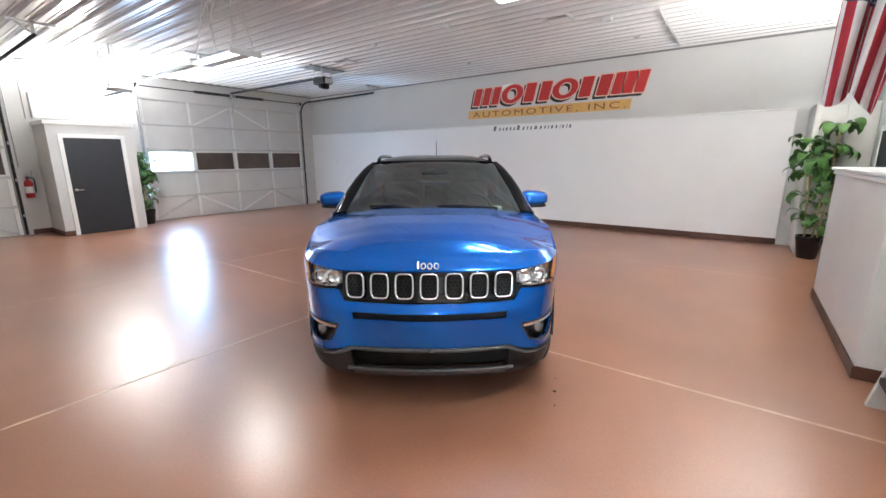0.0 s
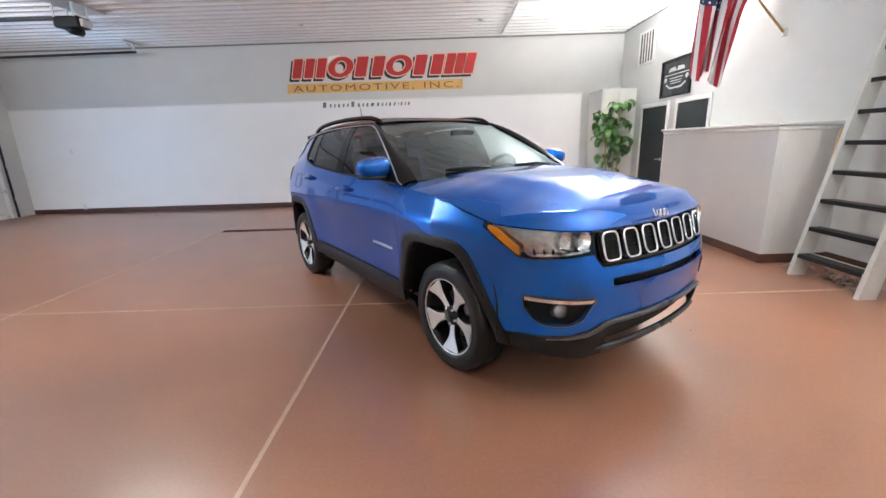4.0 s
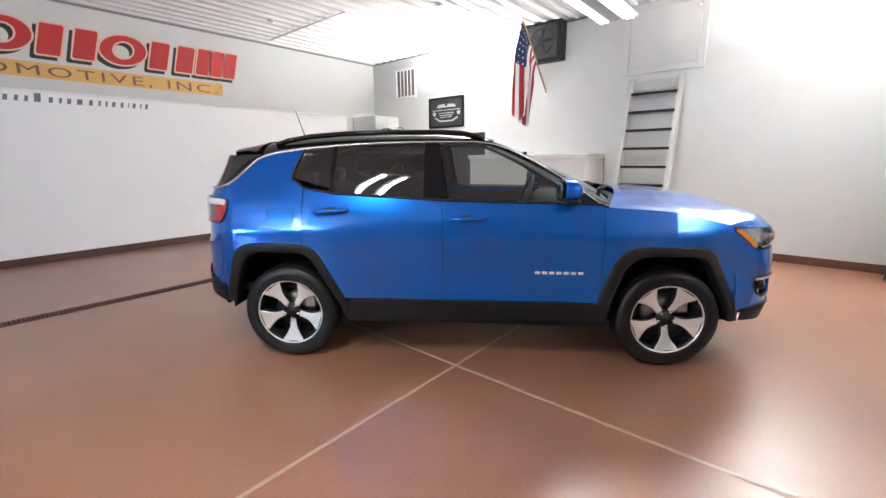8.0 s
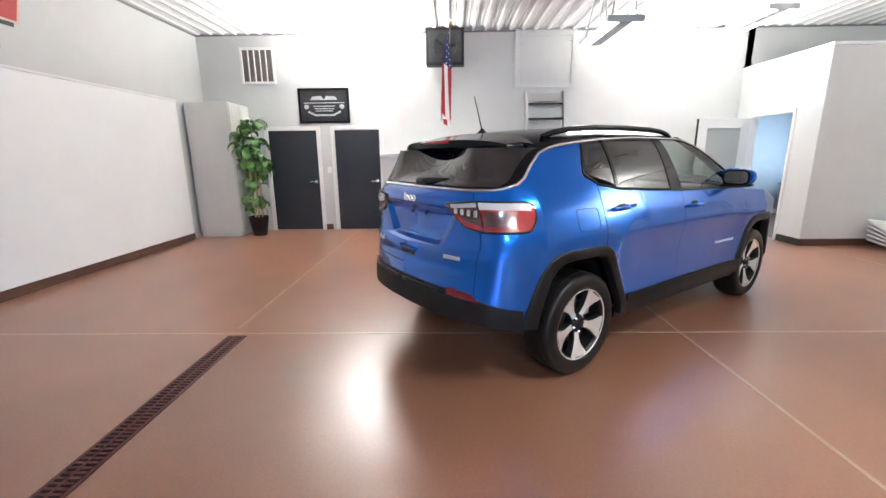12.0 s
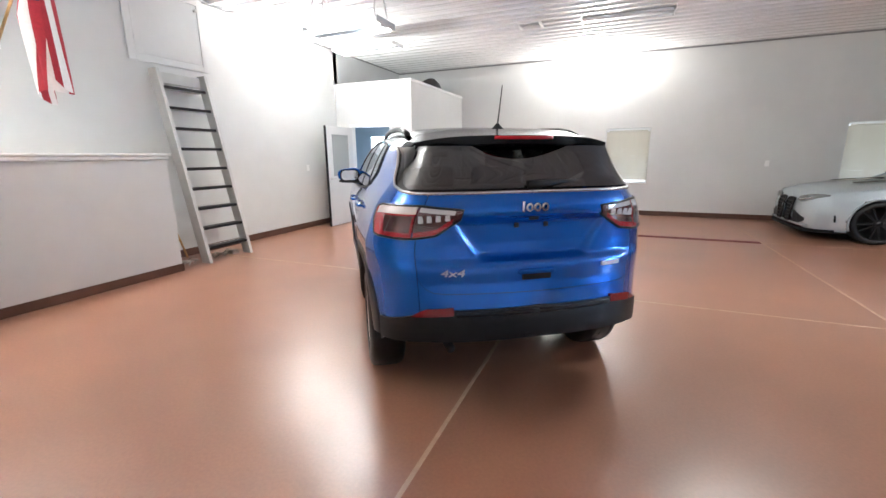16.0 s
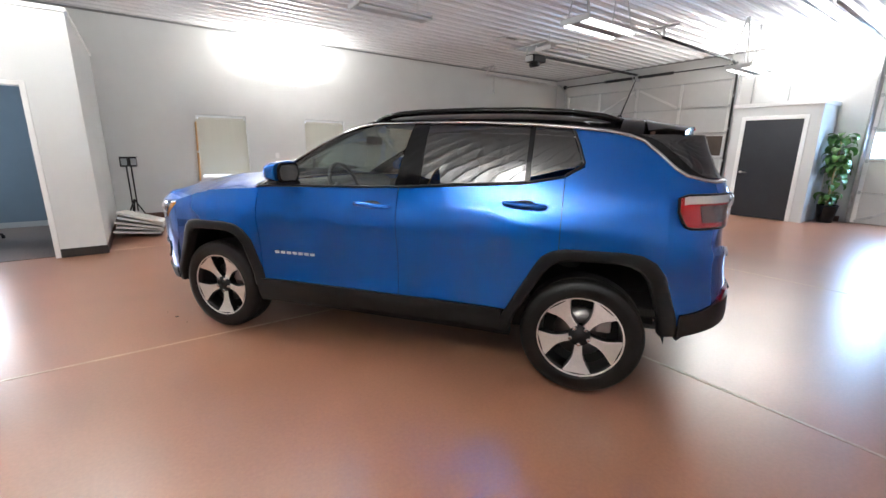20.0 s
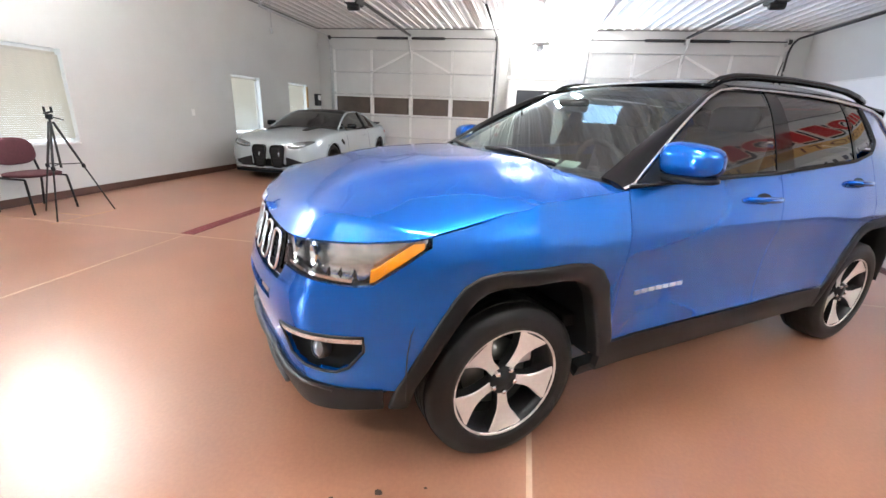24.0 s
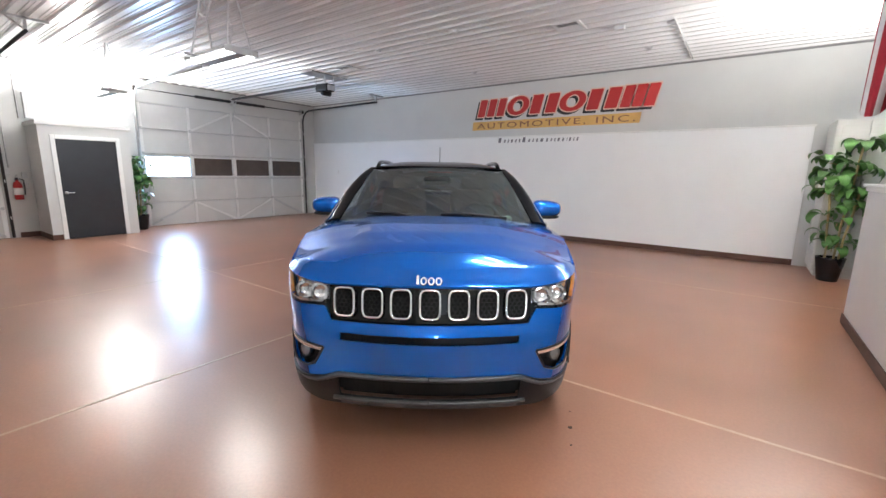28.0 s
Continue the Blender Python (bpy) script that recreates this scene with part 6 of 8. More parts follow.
# ---- overhead doors ----
def overhead_door(i, y0, y1, bright):
    d = thing("door_%d" % i, "white steel sectional overhead door with a row of windows, closed", "garage door", "overhead doors", "structure")
    n, h = 5, GDTOP / 5
    x = XW - 0.03
    ws = (y1 - y0) / 4
    for k in range(n):
        z0, z1 = k * h + 0.003, (k + 1) * h - 0.003
        if k != 2:
            sec = part("section", span(x - 0.045, x, y0 + 0.003, y1 - 0.003, z0, z1, 0.006), GDOOR, d, "plain white steel door section")
        else:
            sec = part("section", span(x - 0.045, x, y0 + 0.003, y1 - 0.003, z0, z0 + 0.05, 0.004), GDOOR, d, "door section with four panes")
            part("top_rail", span(x - 0.045, x, y0 + 0.003, y1 - 0.003, z1 - 0.07, z1, 0.004), GDOOR, sec)
            for c in range(4):
                ya, yb = y0 + c * ws + 0.05, y0 + (c + 1) * ws - 0.05
                lit = bright and c == 0
                part("pane", span(x - 0.03, x - 0.02, ya, yb, z0 + 0.05, z1 - 0.07, 0), BRIGHTPANE if lit else DARKPANE, sec, "pane filled with daylight" if lit else "opaque brown pane")
                for b in (span(x - 0.02, x + 0.004, ya - 0.012, ya + 0.012, z0 + 0.04, z1 - 0.06, 0.003), span(x - 0.02, x + 0.004, yb - 0.012, yb + 0.012, z0 + 0.04, z1 - 0.06, 0.003),
                          span(x - 0.02, x + 0.004, ya + 0.012, yb - 0.012, z0 + 0.038, z0 + 0.058, 0.003), span(x - 0.02, x + 0.004, ya + 0.012, yb - 0.012, z1 - 0.078, z1 - 0.058, 0.003)):
                    part("pane_frame", b, TRIMWHITE, sec)
        # stiles and hinges
        for c in range(5):
            yc = min(max(y0 + c * ws, y0 + 0.045), y1 - 0.045)
            part("stile", span(x + 0.0005, x + 0.022, yc - 0.035, yc + 0.035, z0 + 0.004, z1 - 0.004, 0.004), TRIMWHITE, sec, "bright pressed stile")
            if k:
                part("hinge", box((x + 0.03, yc, z0), (0.02, 0.045, 0.07), 0.006), GALV, sec, "galvanised hinge")
        part("edge_rib", span(x + 0.0005, x + 0.012, y0 + 0.02, y1 - 0.02, z1 - 0.022, z1 - 0.004, 0.004), GALV, sec, "galvanised section rib")
        if k in (0, 4):
            for c, up in ((0, 1), (1, 0), (2, 1), (3, 0)) if k == 0 else ((1, 1), (2, 0)):
                ya, yb = y0 + c * ws + 0.06, y0 + (c + 1) * ws - 0.06
                za, zb = (z0 + 0.03, z1 - 0.05) if up else (z1 - 0.05, z0 + 0.03)
                L_ = math.hypot(yb - ya, zb - za)
                part("diagonal_strut", box((x + 0.012, (ya + yb) / 2, (za + zb) / 2), (0.02, L_, 0.055), 0.004, Euler((math.atan2(zb - za, yb - ya), 0, 0)).to_matrix()), TRIMWHITE if c in (1, 2) else GALV, sec, "diagonal pressed strut")
    part("bottom_seal", span(x - 0.04, x - 0.005, y0, y1, 0.0, 0.02, 0.004), BLACK, d, "black rubber bottom seal")
    # tracks, brackets, shaft and springs
    for yt, s in ((y0 - 0.04, 1), (y1 + 0.04, -1)):
        pts = [(x + 0.09, yt, 0.02), (x + 0.09, yt, GDTOP - 0.05)] + [(x + 0.09 + 0.38 * (1 - math.cos(a)), yt, GDTOP - 0.05 + 0.38 * math.sin(a)) for a in np.linspace(0.2, math.pi / 2, 7)] + [(-8.75, yt, GDTOP + 0.36)]
        tr = thing("door_track", "galvanised roller door track curving up to the ceiling", "door track", "door tracks")
        part("rail", tube(pts, 0.026, 6), GALV if s > 0 else DARKSTEEL, tr, "", True)
        part("angle", span(XW + 0.0005, XW + 0.05, yt - 0.03, yt + 0.03, 0.0, GDTOP + 0.1, 0.003), GALV, tr)
        for k in range(4):
            part("bracket", span(XW + 0.02, XW + 0.09, yt - 0.012, yt + 0.012, 0.4 + 0.75 * k, 0.46 + 0.75 * k, 0.003), GALV, tr)
        for hx in (-8.78,):
            part("hanger", span(hx - 0.02, hx + 0.02, yt - 0.02, yt + 0.02, GDTOP + 0.36, CEIL - 0.022, 0.003), GALV, tr, "perforated hanger angle")
            part("hanger_bar", span(hx - 0.02, hx + 0.02, yt - 0.28, yt + 0.28, CEIL - 0.060, CEIL - 0.024, 0.003), GALV, tr)
            part("brace", tube([(hx, yt, GDTOP + 0.37), (hx, yt + 0.22 * s, CEIL - 0.04)], 0.014, 6), GALV, tr)
    zs = 3.375
    sh = thing("spring_shaft", "dark torsion spring shaft over the overhead door", "door spring", "door springs")
    part("shaft", tube([(XW + 0.10, y0 - 0.06, zs), (XW + 0.10, y1 + 0.02, zs)], 0.014, 8), DARKSTEEL, sh, "", True)
    ym = (y0 + y1) / 2
    for ya, yb in ((ym - 1.0, ym - 0.05), (ym + 0.05, ym + 1.0)):
        bm = bmesh.new()
        add_lathe(bm, [(0.034 + 0.006 * (k % 2), 0.0 + (yb - ya) * k / 60) for k in range(61)], 12, pose(XW + 0.10, yb, zs, 90, 0, 0))
        part("spring", bm, DARKSTEEL, sh, "black coiled spring", True)
    part("centre_bracket", span(XW + 0.0005, XW + 0.16, ym - 0.03, ym + 0.03, zs - 0.09, zs + 0.09, 0.004), GALV, sh)
    for yy in (y0 - 0.04, y1 + 0.0):
        part("drum", lathe([(0, -0.03), (0.055, -0.03), (0.06, -0.02), (0.05, 0.0), (0.06, 0.02), (0.055, 0.03), (0, 0.03)], 16, pose(XW + 0.10, yy, zs, 90, 0, 0)), DARKSTEEL, sh, "cable drum", True)
        part("end_bracket", span(XW + 0.0005, XW + 0.14, yy - 0.055, yy - 0.045, zs - 0.10, zs + 0.08, 0.003), GALV, sh)
    # opener
    op = thing("door_opener", "dark ceiling-hung door opener motor on its rail", "door opener", "door openers")
    part("rail", box(((XW - 8.2) / 2 + 0.05, ym, 3.44), (abs(XW + 8.2) - 0.1, 0.06, 0.05), 0.006), DARKSTEEL, op, "dark opener rail")
    mo = part("motor", box((-8.05, ym, 3.36), (0.40, 0.26, 0.16), 0.03), BLACK, op, "black motor head")
    part("lamp_cover", box((-7.84, ym, 3.35), (0.06, 0.20, 0.12), 0.02), GALV, mo)
    part("motor_can", lathe([(0, -0.11), (0.06, -0.11), (0.065, 0.0), (0.06, 0.11), (0, 0.11)], 16, pose(-8.02, ym, 3.25, 90, 0, 0)), BLACK, mo, "", True)
    for dx in (-0.15, 0.15):
        part("strap", span(-8.05 + dx - 0.015, -8.05 + dx + 0.015, ym - 0.14, ym - 0.13, 3.42, CEIL - 0.022, 0.002), GALV, op, "perforated hanging strap")
        part("strap", span(-8.05 + dx - 0.015, -8.05 + dx + 0.015, ym + 0.13, ym + 0.14, 3.42, CEIL - 0.022, 0.002), GALV, op)
    part("cross_angle", span(-8.25, -7.85, ym - 0.5, ym + 0.5, CEIL - 0.022 - 0.03, CEIL - 0.022, 0.003), GALV, op)
    part("arm", tube([(XW + 0.35, ym, 3.42), (XW + 0.03, ym, 2.85)], 0.014, 6), GALV, op, "door arm")


overhead_door(6, *GD1, False)
overhead_door(7, *GD2, True)
structure("backdrop", span(XW - 3.2, XW - 3.0, -6, 13, -0.2, 6, 0), mat("brown_brick_outside", (0.16, 0.10, 0.075), 0.9, vary=0.3, noise_scale=3), "brown building wall outside the doors", "backdrop")


# ---- lights ----
def uplight(x, y, z, dx, dy):
    """Wall-mounted trough, 1.3 m long, open upwards."""
    m = on_wall((x, y, z), (dy, -dx, 0), (dx, dy, 0))
    u = thing("wall_uplight", "white wall trough light shining up the wall", "wall light", "wall uplights", m=m)
    part("tray", box((0, -0.02, -0.08), (1.30, 0.012, 0.14), 0.004), FIXWHITE, u)
    part("front_lip", box((0, 0.005, -0.01), (1.30, 0.06, 0.006), 0.002), FIXWHITE, u)
    for s in (-1, 1):
        part("end_plate", box((s * 0.652, 0.005, -0.08), (0.006, 0.06, 0.14), 0.002), FIXWHITE, u)
        part("bracket", box((s * 0.72, -0.005, -0.11), (0.14, 0.02, 0.035), 0.008), FIXWHITE, u, "white mounting arm")
    part("tube", tube([(-0.6, 0.012, -0.08), (0.6, 0.012, -0.08)], 0.013, 8), UPGLOW, u, "lit tube", True)


for ux, uy, uz, (dx, dy) in UPLIGHTS:
    uplight(ux, uy, uz, dx, dy)


def tube_fixture(x, y, z, lit, cords, ang=0):
    FL = 0.98 if cords else 1.24
    f_ = thing("tube_light", "white hanging strip light with %s" % ("lit tubes on cords" if lit else "unlit tubes"), "ceiling light", "hanging tube lights", m=pose(x, y, z, 0, 0, ang))
    part("housing", box((0, 0, 0.03), (FL, 0.12, 0.05), 0.01), FIXWHITE, f_)
    for s in (-1, 1):
        part("reflector", box((0, s * 0.13, 0.035), (FL, 0.15, 0.006), 0.002, Euler((radians(s * -14), 0, 0)).to_matrix()), FIXWHITE, f_, "white reflector wing")
        part("end_plate", box((s * (FL / 2 + 0.002), 0, 0.03), (0.008, 0.40, 0.07), 0.003), FIXWHITE, f_)
    part("ballast_cover", box((0, 0, -0.002), (FL - 0.04, 0.13, 0.02), 0.006), GALV, f_, "grey ballast cover")
    for yy in (-0.155, -0.105, 0.105, 0.155):
        part("tube", tube([(0.03 - FL / 2, yy, -0.005), (FL / 2 - 0.03, yy, -0.005)], 0.013, 8), TUBEGLOW if lit else TUBEOFF, f_, "lit tube" if lit else "unlit tube", True)
    top = CEIL - 0.022 - z
    for s in (-1, 1):
        if cords:
            for yy in (-0.14, 0.14):
                part("cord", tube([(s * 0.44, yy, 0.06), (s * 0.34, yy * 0.1, top)], 0.010, 5), FIXWHITE, f_, "white suspension cord", True)
        else:
            part("hanger", tube([(s * 0.45, 0, 0.05), (s * 0.45, 0, top)], 0.006, 5), GALV, f_)
    if cords:
        part("cable_coil", tube([(-0.28 + 0.12 * math.cos(a), 0.02 * math.sin(3 * a), top - 0.16 + 0.13 * math.sin(a)) for a in np.linspace(0, math.tau, 25)[:-1]], 0.012, 6, True), FIXWHITE, f_, "coiled white cable", True)
        part("cable", tube([(0.2, 0, 0.06), (0.28, 0.02, 0.3), (0.22, 0.01, 0.45), (0.32, 0, top)], 0.008, 5), FIXWHITE, f_, "white power cable", True)


for tx, ty, tz, tc in TUBES:
    tube_fixture(tx, ty, tz, True, tc)
tube_fixture(-3.96, 0.56, 3.36, False, 0)
tube_fixture(-7.90, 0.60, 3.30, False, 0)

# ceiling vents, detectors and boxes
def ceiling_vent(x, y):
    v = thing("ceiling_vent", "white square ceiling air vent", "ceiling vent", "ceiling vents", m=pose(x, y, CEIL - 0.02))
    for b in (box((-0.18, 0, -0.012), (0.05, 0.41, 0.024), 0.006), box((0.18, 0, -0.012), (0.05, 0.41, 0.024), 0.006), box((0, -0.18, -0.012), (0.31, 0.05, 0.024), 0.006), box((0, 0.18, -0.012), (0.31, 0.05, 0.024), 0.006)):
        part("frame", b, FIXWHITE, v)
    part("backing", box((0, 0, -0.003), (0.31, 0.31, 0.004), 0), BLACK, v)
    for k in range(6):
        part("louvre", box((0, -0.13 + 0.052 * k, -0.014), (0.31, 0.036, 0.003), 0, Euler((radians(35 if k < 3 else -35), 0, 0)).to_matrix()), FIXWHITE, v)


for x, y in ((-2.31, 6.78), (-7.06, 6.8), (-2.40, -0.26), (-7.15, -0.22)):
    ceiling_vent(x, y)
for x, y in ((-3.85, 6.07), (-5.58, 6.2), (-1.54, 8.49), (-4.95, 8.47), (-0.24, 6.01), (-5.9, 2.1)):
    s_ = thing("smoke_detector", "small round white ceiling detector", "detector", "ceiling detectors", m=pose(x, y, CEIL - 0.018))
    part("base", lathe([(0, 0), (0.065, 0), (0.065, -0.012), (0, -0.012)], 20), FIXWHITE, s_, "", True)
    part("cover", lathe([(0.055, -0.0125), (0.05, -0.035), (0.03, -0.045), (0, -0.046)], 20), GALV if y > 7 else FIXWHITE, s_, "", True)
cd_ = thing("ceiling_conduit", "thin white conduit running along the ceiling", "conduit")
part("pipe", tube([(-1.0, 7.25, CEIL - 0.04), (-1.0, 9.6, CEIL - 0.04)], 0.014, 6), FIXWHITE, cd_, "", True)
part("junction_box", box((-1.7, 7.2, CEIL - 0.05), (0.14, 0.10, 0.06), 0.01), FIXWHITE, cd_)

# west wall: electrical boxes, conduits, extinguisher, switches
def wall_box(name, label, cat, c, s, material, bev=0.008, door=True):
    b = thing(name, label, cat)
    part("body", box(c, s, bev), material, b)
    if door:
        part("cover", box((c[0] + (s[0] / 2 + 0.004), c[1], c[2]), (0.006, s[1] * 0.86, s[2] * 0.86), 0.002), material, b)
    return b


wall_box("breaker_panel", "grey metal electrical panel on the wall above the closet", "electrical panel", (XW + 0.06, 2.95, 2.72), (0.11, 0.62, 0.52), FIXWHITE, 0.01)
cn = thing("wall_conduit", "thin grey conduit pipes running down the wall", "conduit")
for yy, z0 in ((2.28, 1.45), (2.55, 2.45), (3.35, 3.0)):
    part("pipe", tube([(XW + 0.02, yy, z0), (XW + 0.02, yy, CEIL - 0.03)], 0.011, 6), GALV, cn, "", True)
for yy, zz in ((2.50, 1.30), (2.50, 1.08), (2.24, 1.36)):
    wall_box("switch_box", "small grey switch box on the wall", "switch", (XW + 0.03, yy, zz), (0.05, 0.09, 0.13), GALV)
ex = thing("fire_extinguisher", "red fire extinguisher hanging on a wall hook", "fire extinguisher", m=pose(XW + 0.10, 2.36, 0.80))
part("cylinder", lathe([(0, 0), (0.065, 0.0), (0.072, 0.015), (0.072, 0.30), (0.055, 0.35), (0.025, 0.375), (0.025, 0.40), (0, 0.40)], 24), RED, ex, "red enamelled cylinder", True)
part("valve", box((0, 0, 0.42), (0.05, 0.05, 0.06), 0.012), DARKSTEEL, ex)
part("handle", box((0.03, 0, 0.462), (0.13, 0.025, 0.014), 0.005), GALV, ex)
part("lever", box((0.035, 0, 0.495), (0.13, 0.022, 0.012), 0.005, Euler((0, radians(-12), 0)).to_matrix()), GALV, ex)
part("hose", tube([(0.03, 0.03, 0.43), (0.06, 0.09, 0.40), (0.06, 0.095, 0.25), (0.05, 0.085, 0.10)], 0.011, 8), BLACK, ex, "black rubber hose", True)
part("label_band", lathe([(0.0728, 0.10), (0.0728, 0.24)], 24), TRIMWHITE, ex, "pale instruction label", True)
part("hook", span(-0.098, -0.07, -0.02, 0.02, 0.28, 0.44, 0.004), GALV, ex)

# north wall: outlet and switches
for x, z in ((-11.0, 1.45), (-11.0, 0.15)):
    wall_box("wall_outlet", "small white wall outlet", "outlet", (x, YN - 0.042, z), (0.08, 0.012, 0.12), TRIMWHITE, 0.004, False)
for x in (-3.05, -6.9):
    wall_box("wall_outlet", "small white switch plate", "outlet", (x, YS + 0.006, 1.2), (0.08, 0.012, 0.12), TRIMWHITE, 0.004, False)
for y, z in ((7.56, 1.18), (6.45, 1.1), (0.85, 1.2), (3.5, 0.9)):
    wall_box("wall_outlet", "small white switch plate", "outlet", (XE - 0.007, y, z), (0.012, 0.08, 0.12), TRIMWHITE, 0.004, False)
hk = thing("cable_drop", "short grey cable with a socket hanging from the ceiling", "cable")
part("cord", tube([(-8.9, -2.6, CEIL - 0.03), (-8.9, -2.6, 3.02)], 0.008, 6), GALV, hk, "", True)
part("socket", box((-8.9, -2.6, 2.97), (0.06, 0.05, 0.10), 0.012), GALV, hk)

# ---- painted sign on the north wall ----
SIGNRED = mat("sign_red_paint", (0.50, 0.022, 0.022), 0.45, vary=0.08, noise_scale=6)
SIGNCREAM = mat("sign_cream_outline", (0.75, 0.50, 0.40), 0.5)
SIGNBLACK = mat("sign_black_paint", (0.012, 0.014, 0.014), 0.5)
SIGNGOLD = mat("sign_gold_paint", (0.70, 0.42, 0.13), 0.5, vary=0.12, noise_scale=3)
SIGNBROWN = mat("sign_brown_paint", (0.22, 0.09, 0.05), 0.5)
SIGNGREY = mat("sign_grey_paint", (0.17, 0.17, 0.19), 0.5, vary=0.1, noise_scale=8)
sg_ = thing("wall_sign", "red slanted block sign with black drop shadow over a gold band", "sign", m=on_wall((0, YN, 0), (1, 0, 0), (0, -1, 0)))


def slanted(x0, x1, z0, z1, g=0.0):
    """Leaning bar with clipped corners."""
    a = lambda z: 0.10 * (z - 2.885) / 0.43  # noqa: E731
    c_ = 0.02
    return [(x0 - g + a(z0) + c_, z0 - g), (x1 + g + a(z0), z0 - g), (x1 + g + a(z1), z1 + g - c_), (x1 + g + a(z1) - c_, z1 + g), (x0 - g + a(z1), z1 + g), (x0 - g + a(z0), z0 - g + c_)]


def add_ring(bm, x0, x1, z0, z1, t, g, depth, m):
    """Leaning oval ring of stroke t."""
    cx, cz, a_, b_ = (x0 + x1) / 2, (z0 + z1) / 2, (x1 - x0) / 2, (z1 - z0) / 2
    n, rows = 30, []
    for sa_, sb_, d in ((a_ + g, b_ + g, 0), (a_ + g, b_ + g, depth), (a_ - t - g, b_ - t * 0.55 - g, depth), (a_ - t - g, b_ - t * 0.55 - g, 0)):
        ring = []
        for k in range(n):
            q = math.tau * k / n
            z = cz + sb_ * math.sin(q)
            ring.append(bm.verts.new(m @ Vector((cx + sa_ * math.cos(q) + 0.10 * (z - 2.885) / 0.43, z, d))))
        rows.append(ring)
    for A, B in zip(rows, rows[1:]):
        for k in range(n):
            bm.faces.new((A[k], A[(k + 1) % n], B[(k + 1) % n], B[k]))


for k, (x0, w, z0, z1) in enumerate(((-5.68, 0.74, 2.885, 3.30), (-4.90, 0.58, 2.880, 3.32), (-4.27, 0.64, 2.885, 3.31), (-3.60, 0.60, 2.880, 3.32), (-2.95, 0.64, 2.885, 3.31), (-2.26, 0.66, 2.885, 3.32))):
    for nm, g, dx, dz, d, q_m, lb in (("shadow_shape", 0.012, -0.058, -0.052, 0.002, SIGNBLACK, "black drop shadow shape"), ("outline_shape", 0.018, 0, 0, 0.004, SIGNCREAM, "cream outline shape"), ("red_shape", -0.006, 0, 0, 0.006, SIGNRED, "red painted plain shape")):
        q_ = Matrix.Translation((dx, dz, 0))
        if k in (1, 3):
            bm = bmesh.new()
            add_ring(bm, x0, x0 + w, z0, z1, 0.165, g, d, q_)
            part(nm, bm, q_m, sg_, lb)
        else:
            t_ = 0.205 if k in (0, 5) else 0.26
            for b_ in range(3 if k in (0, 5) else 2):
                xa = x0 + (w - t_) * b_ / (2 if k in (0, 5) else 1)
                part(nm, slab(slanted(xa, xa + t_, z0, z1, g), d, q_), q_m, sg_, lb)
part("gold_band", slab([(-5.82, 2.57), (-1.84, 2.57), (-1.82, 2.775), (-5.80, 2.775)], 0.003), SIGNGOLD, sg_, "gold band under the blocks")
whole = lettering("letter", "AUTOMOTIVE, INC.", 0.19, Matrix.Translation((-5.68, 2.605, 0.0035)), SIGNBROWN, sg_, 0.001, width=3.75, spacing=1.25)
src = bmesh.new()
src.from_mesh(whole.data)
bpy.data.objects.remove(whole)
left = set(src.verts)
while left:
    isle, todo = set(), [left.pop()]
    while todo:
        v_ = todo.pop()
        isle.add(v_)
        for e_ in v_.link_edges:
            o_ = e_.other_vert(v_)
            if o_ in left:
                left.discard(o_)
                todo.append(o_)
    bm = bmesh.new()
    twin = {v_: bm.verts.new(v_.co) for v_ in sorted(isle, key=lambda q: q.index)}
    for f_ in {f_ for v_ in isle for f_ in v_.link_faces}:
        bm.faces.new([twin[v_] for v_ in f_.verts])
    part("letter", bm, SIGNBROWN, sg_, m=Matrix.Translation((-5.68, 2.605, 0.0035)))
src.free()
# thin white quad behind the first two blocks
part("white_patch", slab([(-5.30, 2.82), (-4.88, 2.90), (-4.55, 3.36), (-4.92, 3.31)], 0.0012), WALLWHITE, sg_, "white tilted patch behind the blocks")
x = -5.04
for w in (0.12, 0.06, 0.05, 0.07, 0.06, 0.06, 0.11, 0.07, 0.05, 0.07, 0.10, 0.07, 0.05, 0.04, 0.07, 0.06, 0.02, 0.06, 0.03, 0.06):
    hgt = 0.115 if w in (0.12, 0.11) else 0.075
    part("text_bar", slab([(x, 2.245), (x + w * 0.62, 2.245), (x + w * 0.62 + 0.015, 2.245 + hgt), (x + 0.015, 2.245 + hgt)], 0.001, Matrix.Translation((0, 0, 0.0362))), SIGNGREY, sg_, "thin grey bar for small lettering")
    x += w + 0.038

# ---- east wall things ----
v = thing("wall_vent", "white return air grille with upright bars", "wall vent", m=EW(9.09, 2.775))
W_, H_ = 0.64, 0.64
for b in (span(0, 0.045, 0, H_, 0.0005, 0.02), span(W_ - 0.045, W_, 0, H_, 0.0005, 0.02), span(0.045, W_ - 0.045, 0, 0.045, 0.0005, 0.02), span(0.045, W_ - 0.045, H_ - 0.045, H_, 0.0005, 0.02)):
    part("frame", b, TRIMWHITE, v)
# mottled grey sheet behind the grille bars
part("backing", span(0.04, W_ - 0.04, 0.04, H_ - 0.04, 0.0005, 0.004, 0), mat("grey_vent_backing", (0.17, 0.155, 0.14), 0.9, vary=0.2, noise_scale=30), v, "grey backing behind the bars")
for k in range(4):
    part("bar", box((0.045 + 0.11 * (k + 1), H_ / 2, 0.010), (0.020, H_ - 0.09, 0.012), 0.002), TRIMWHITE, v)

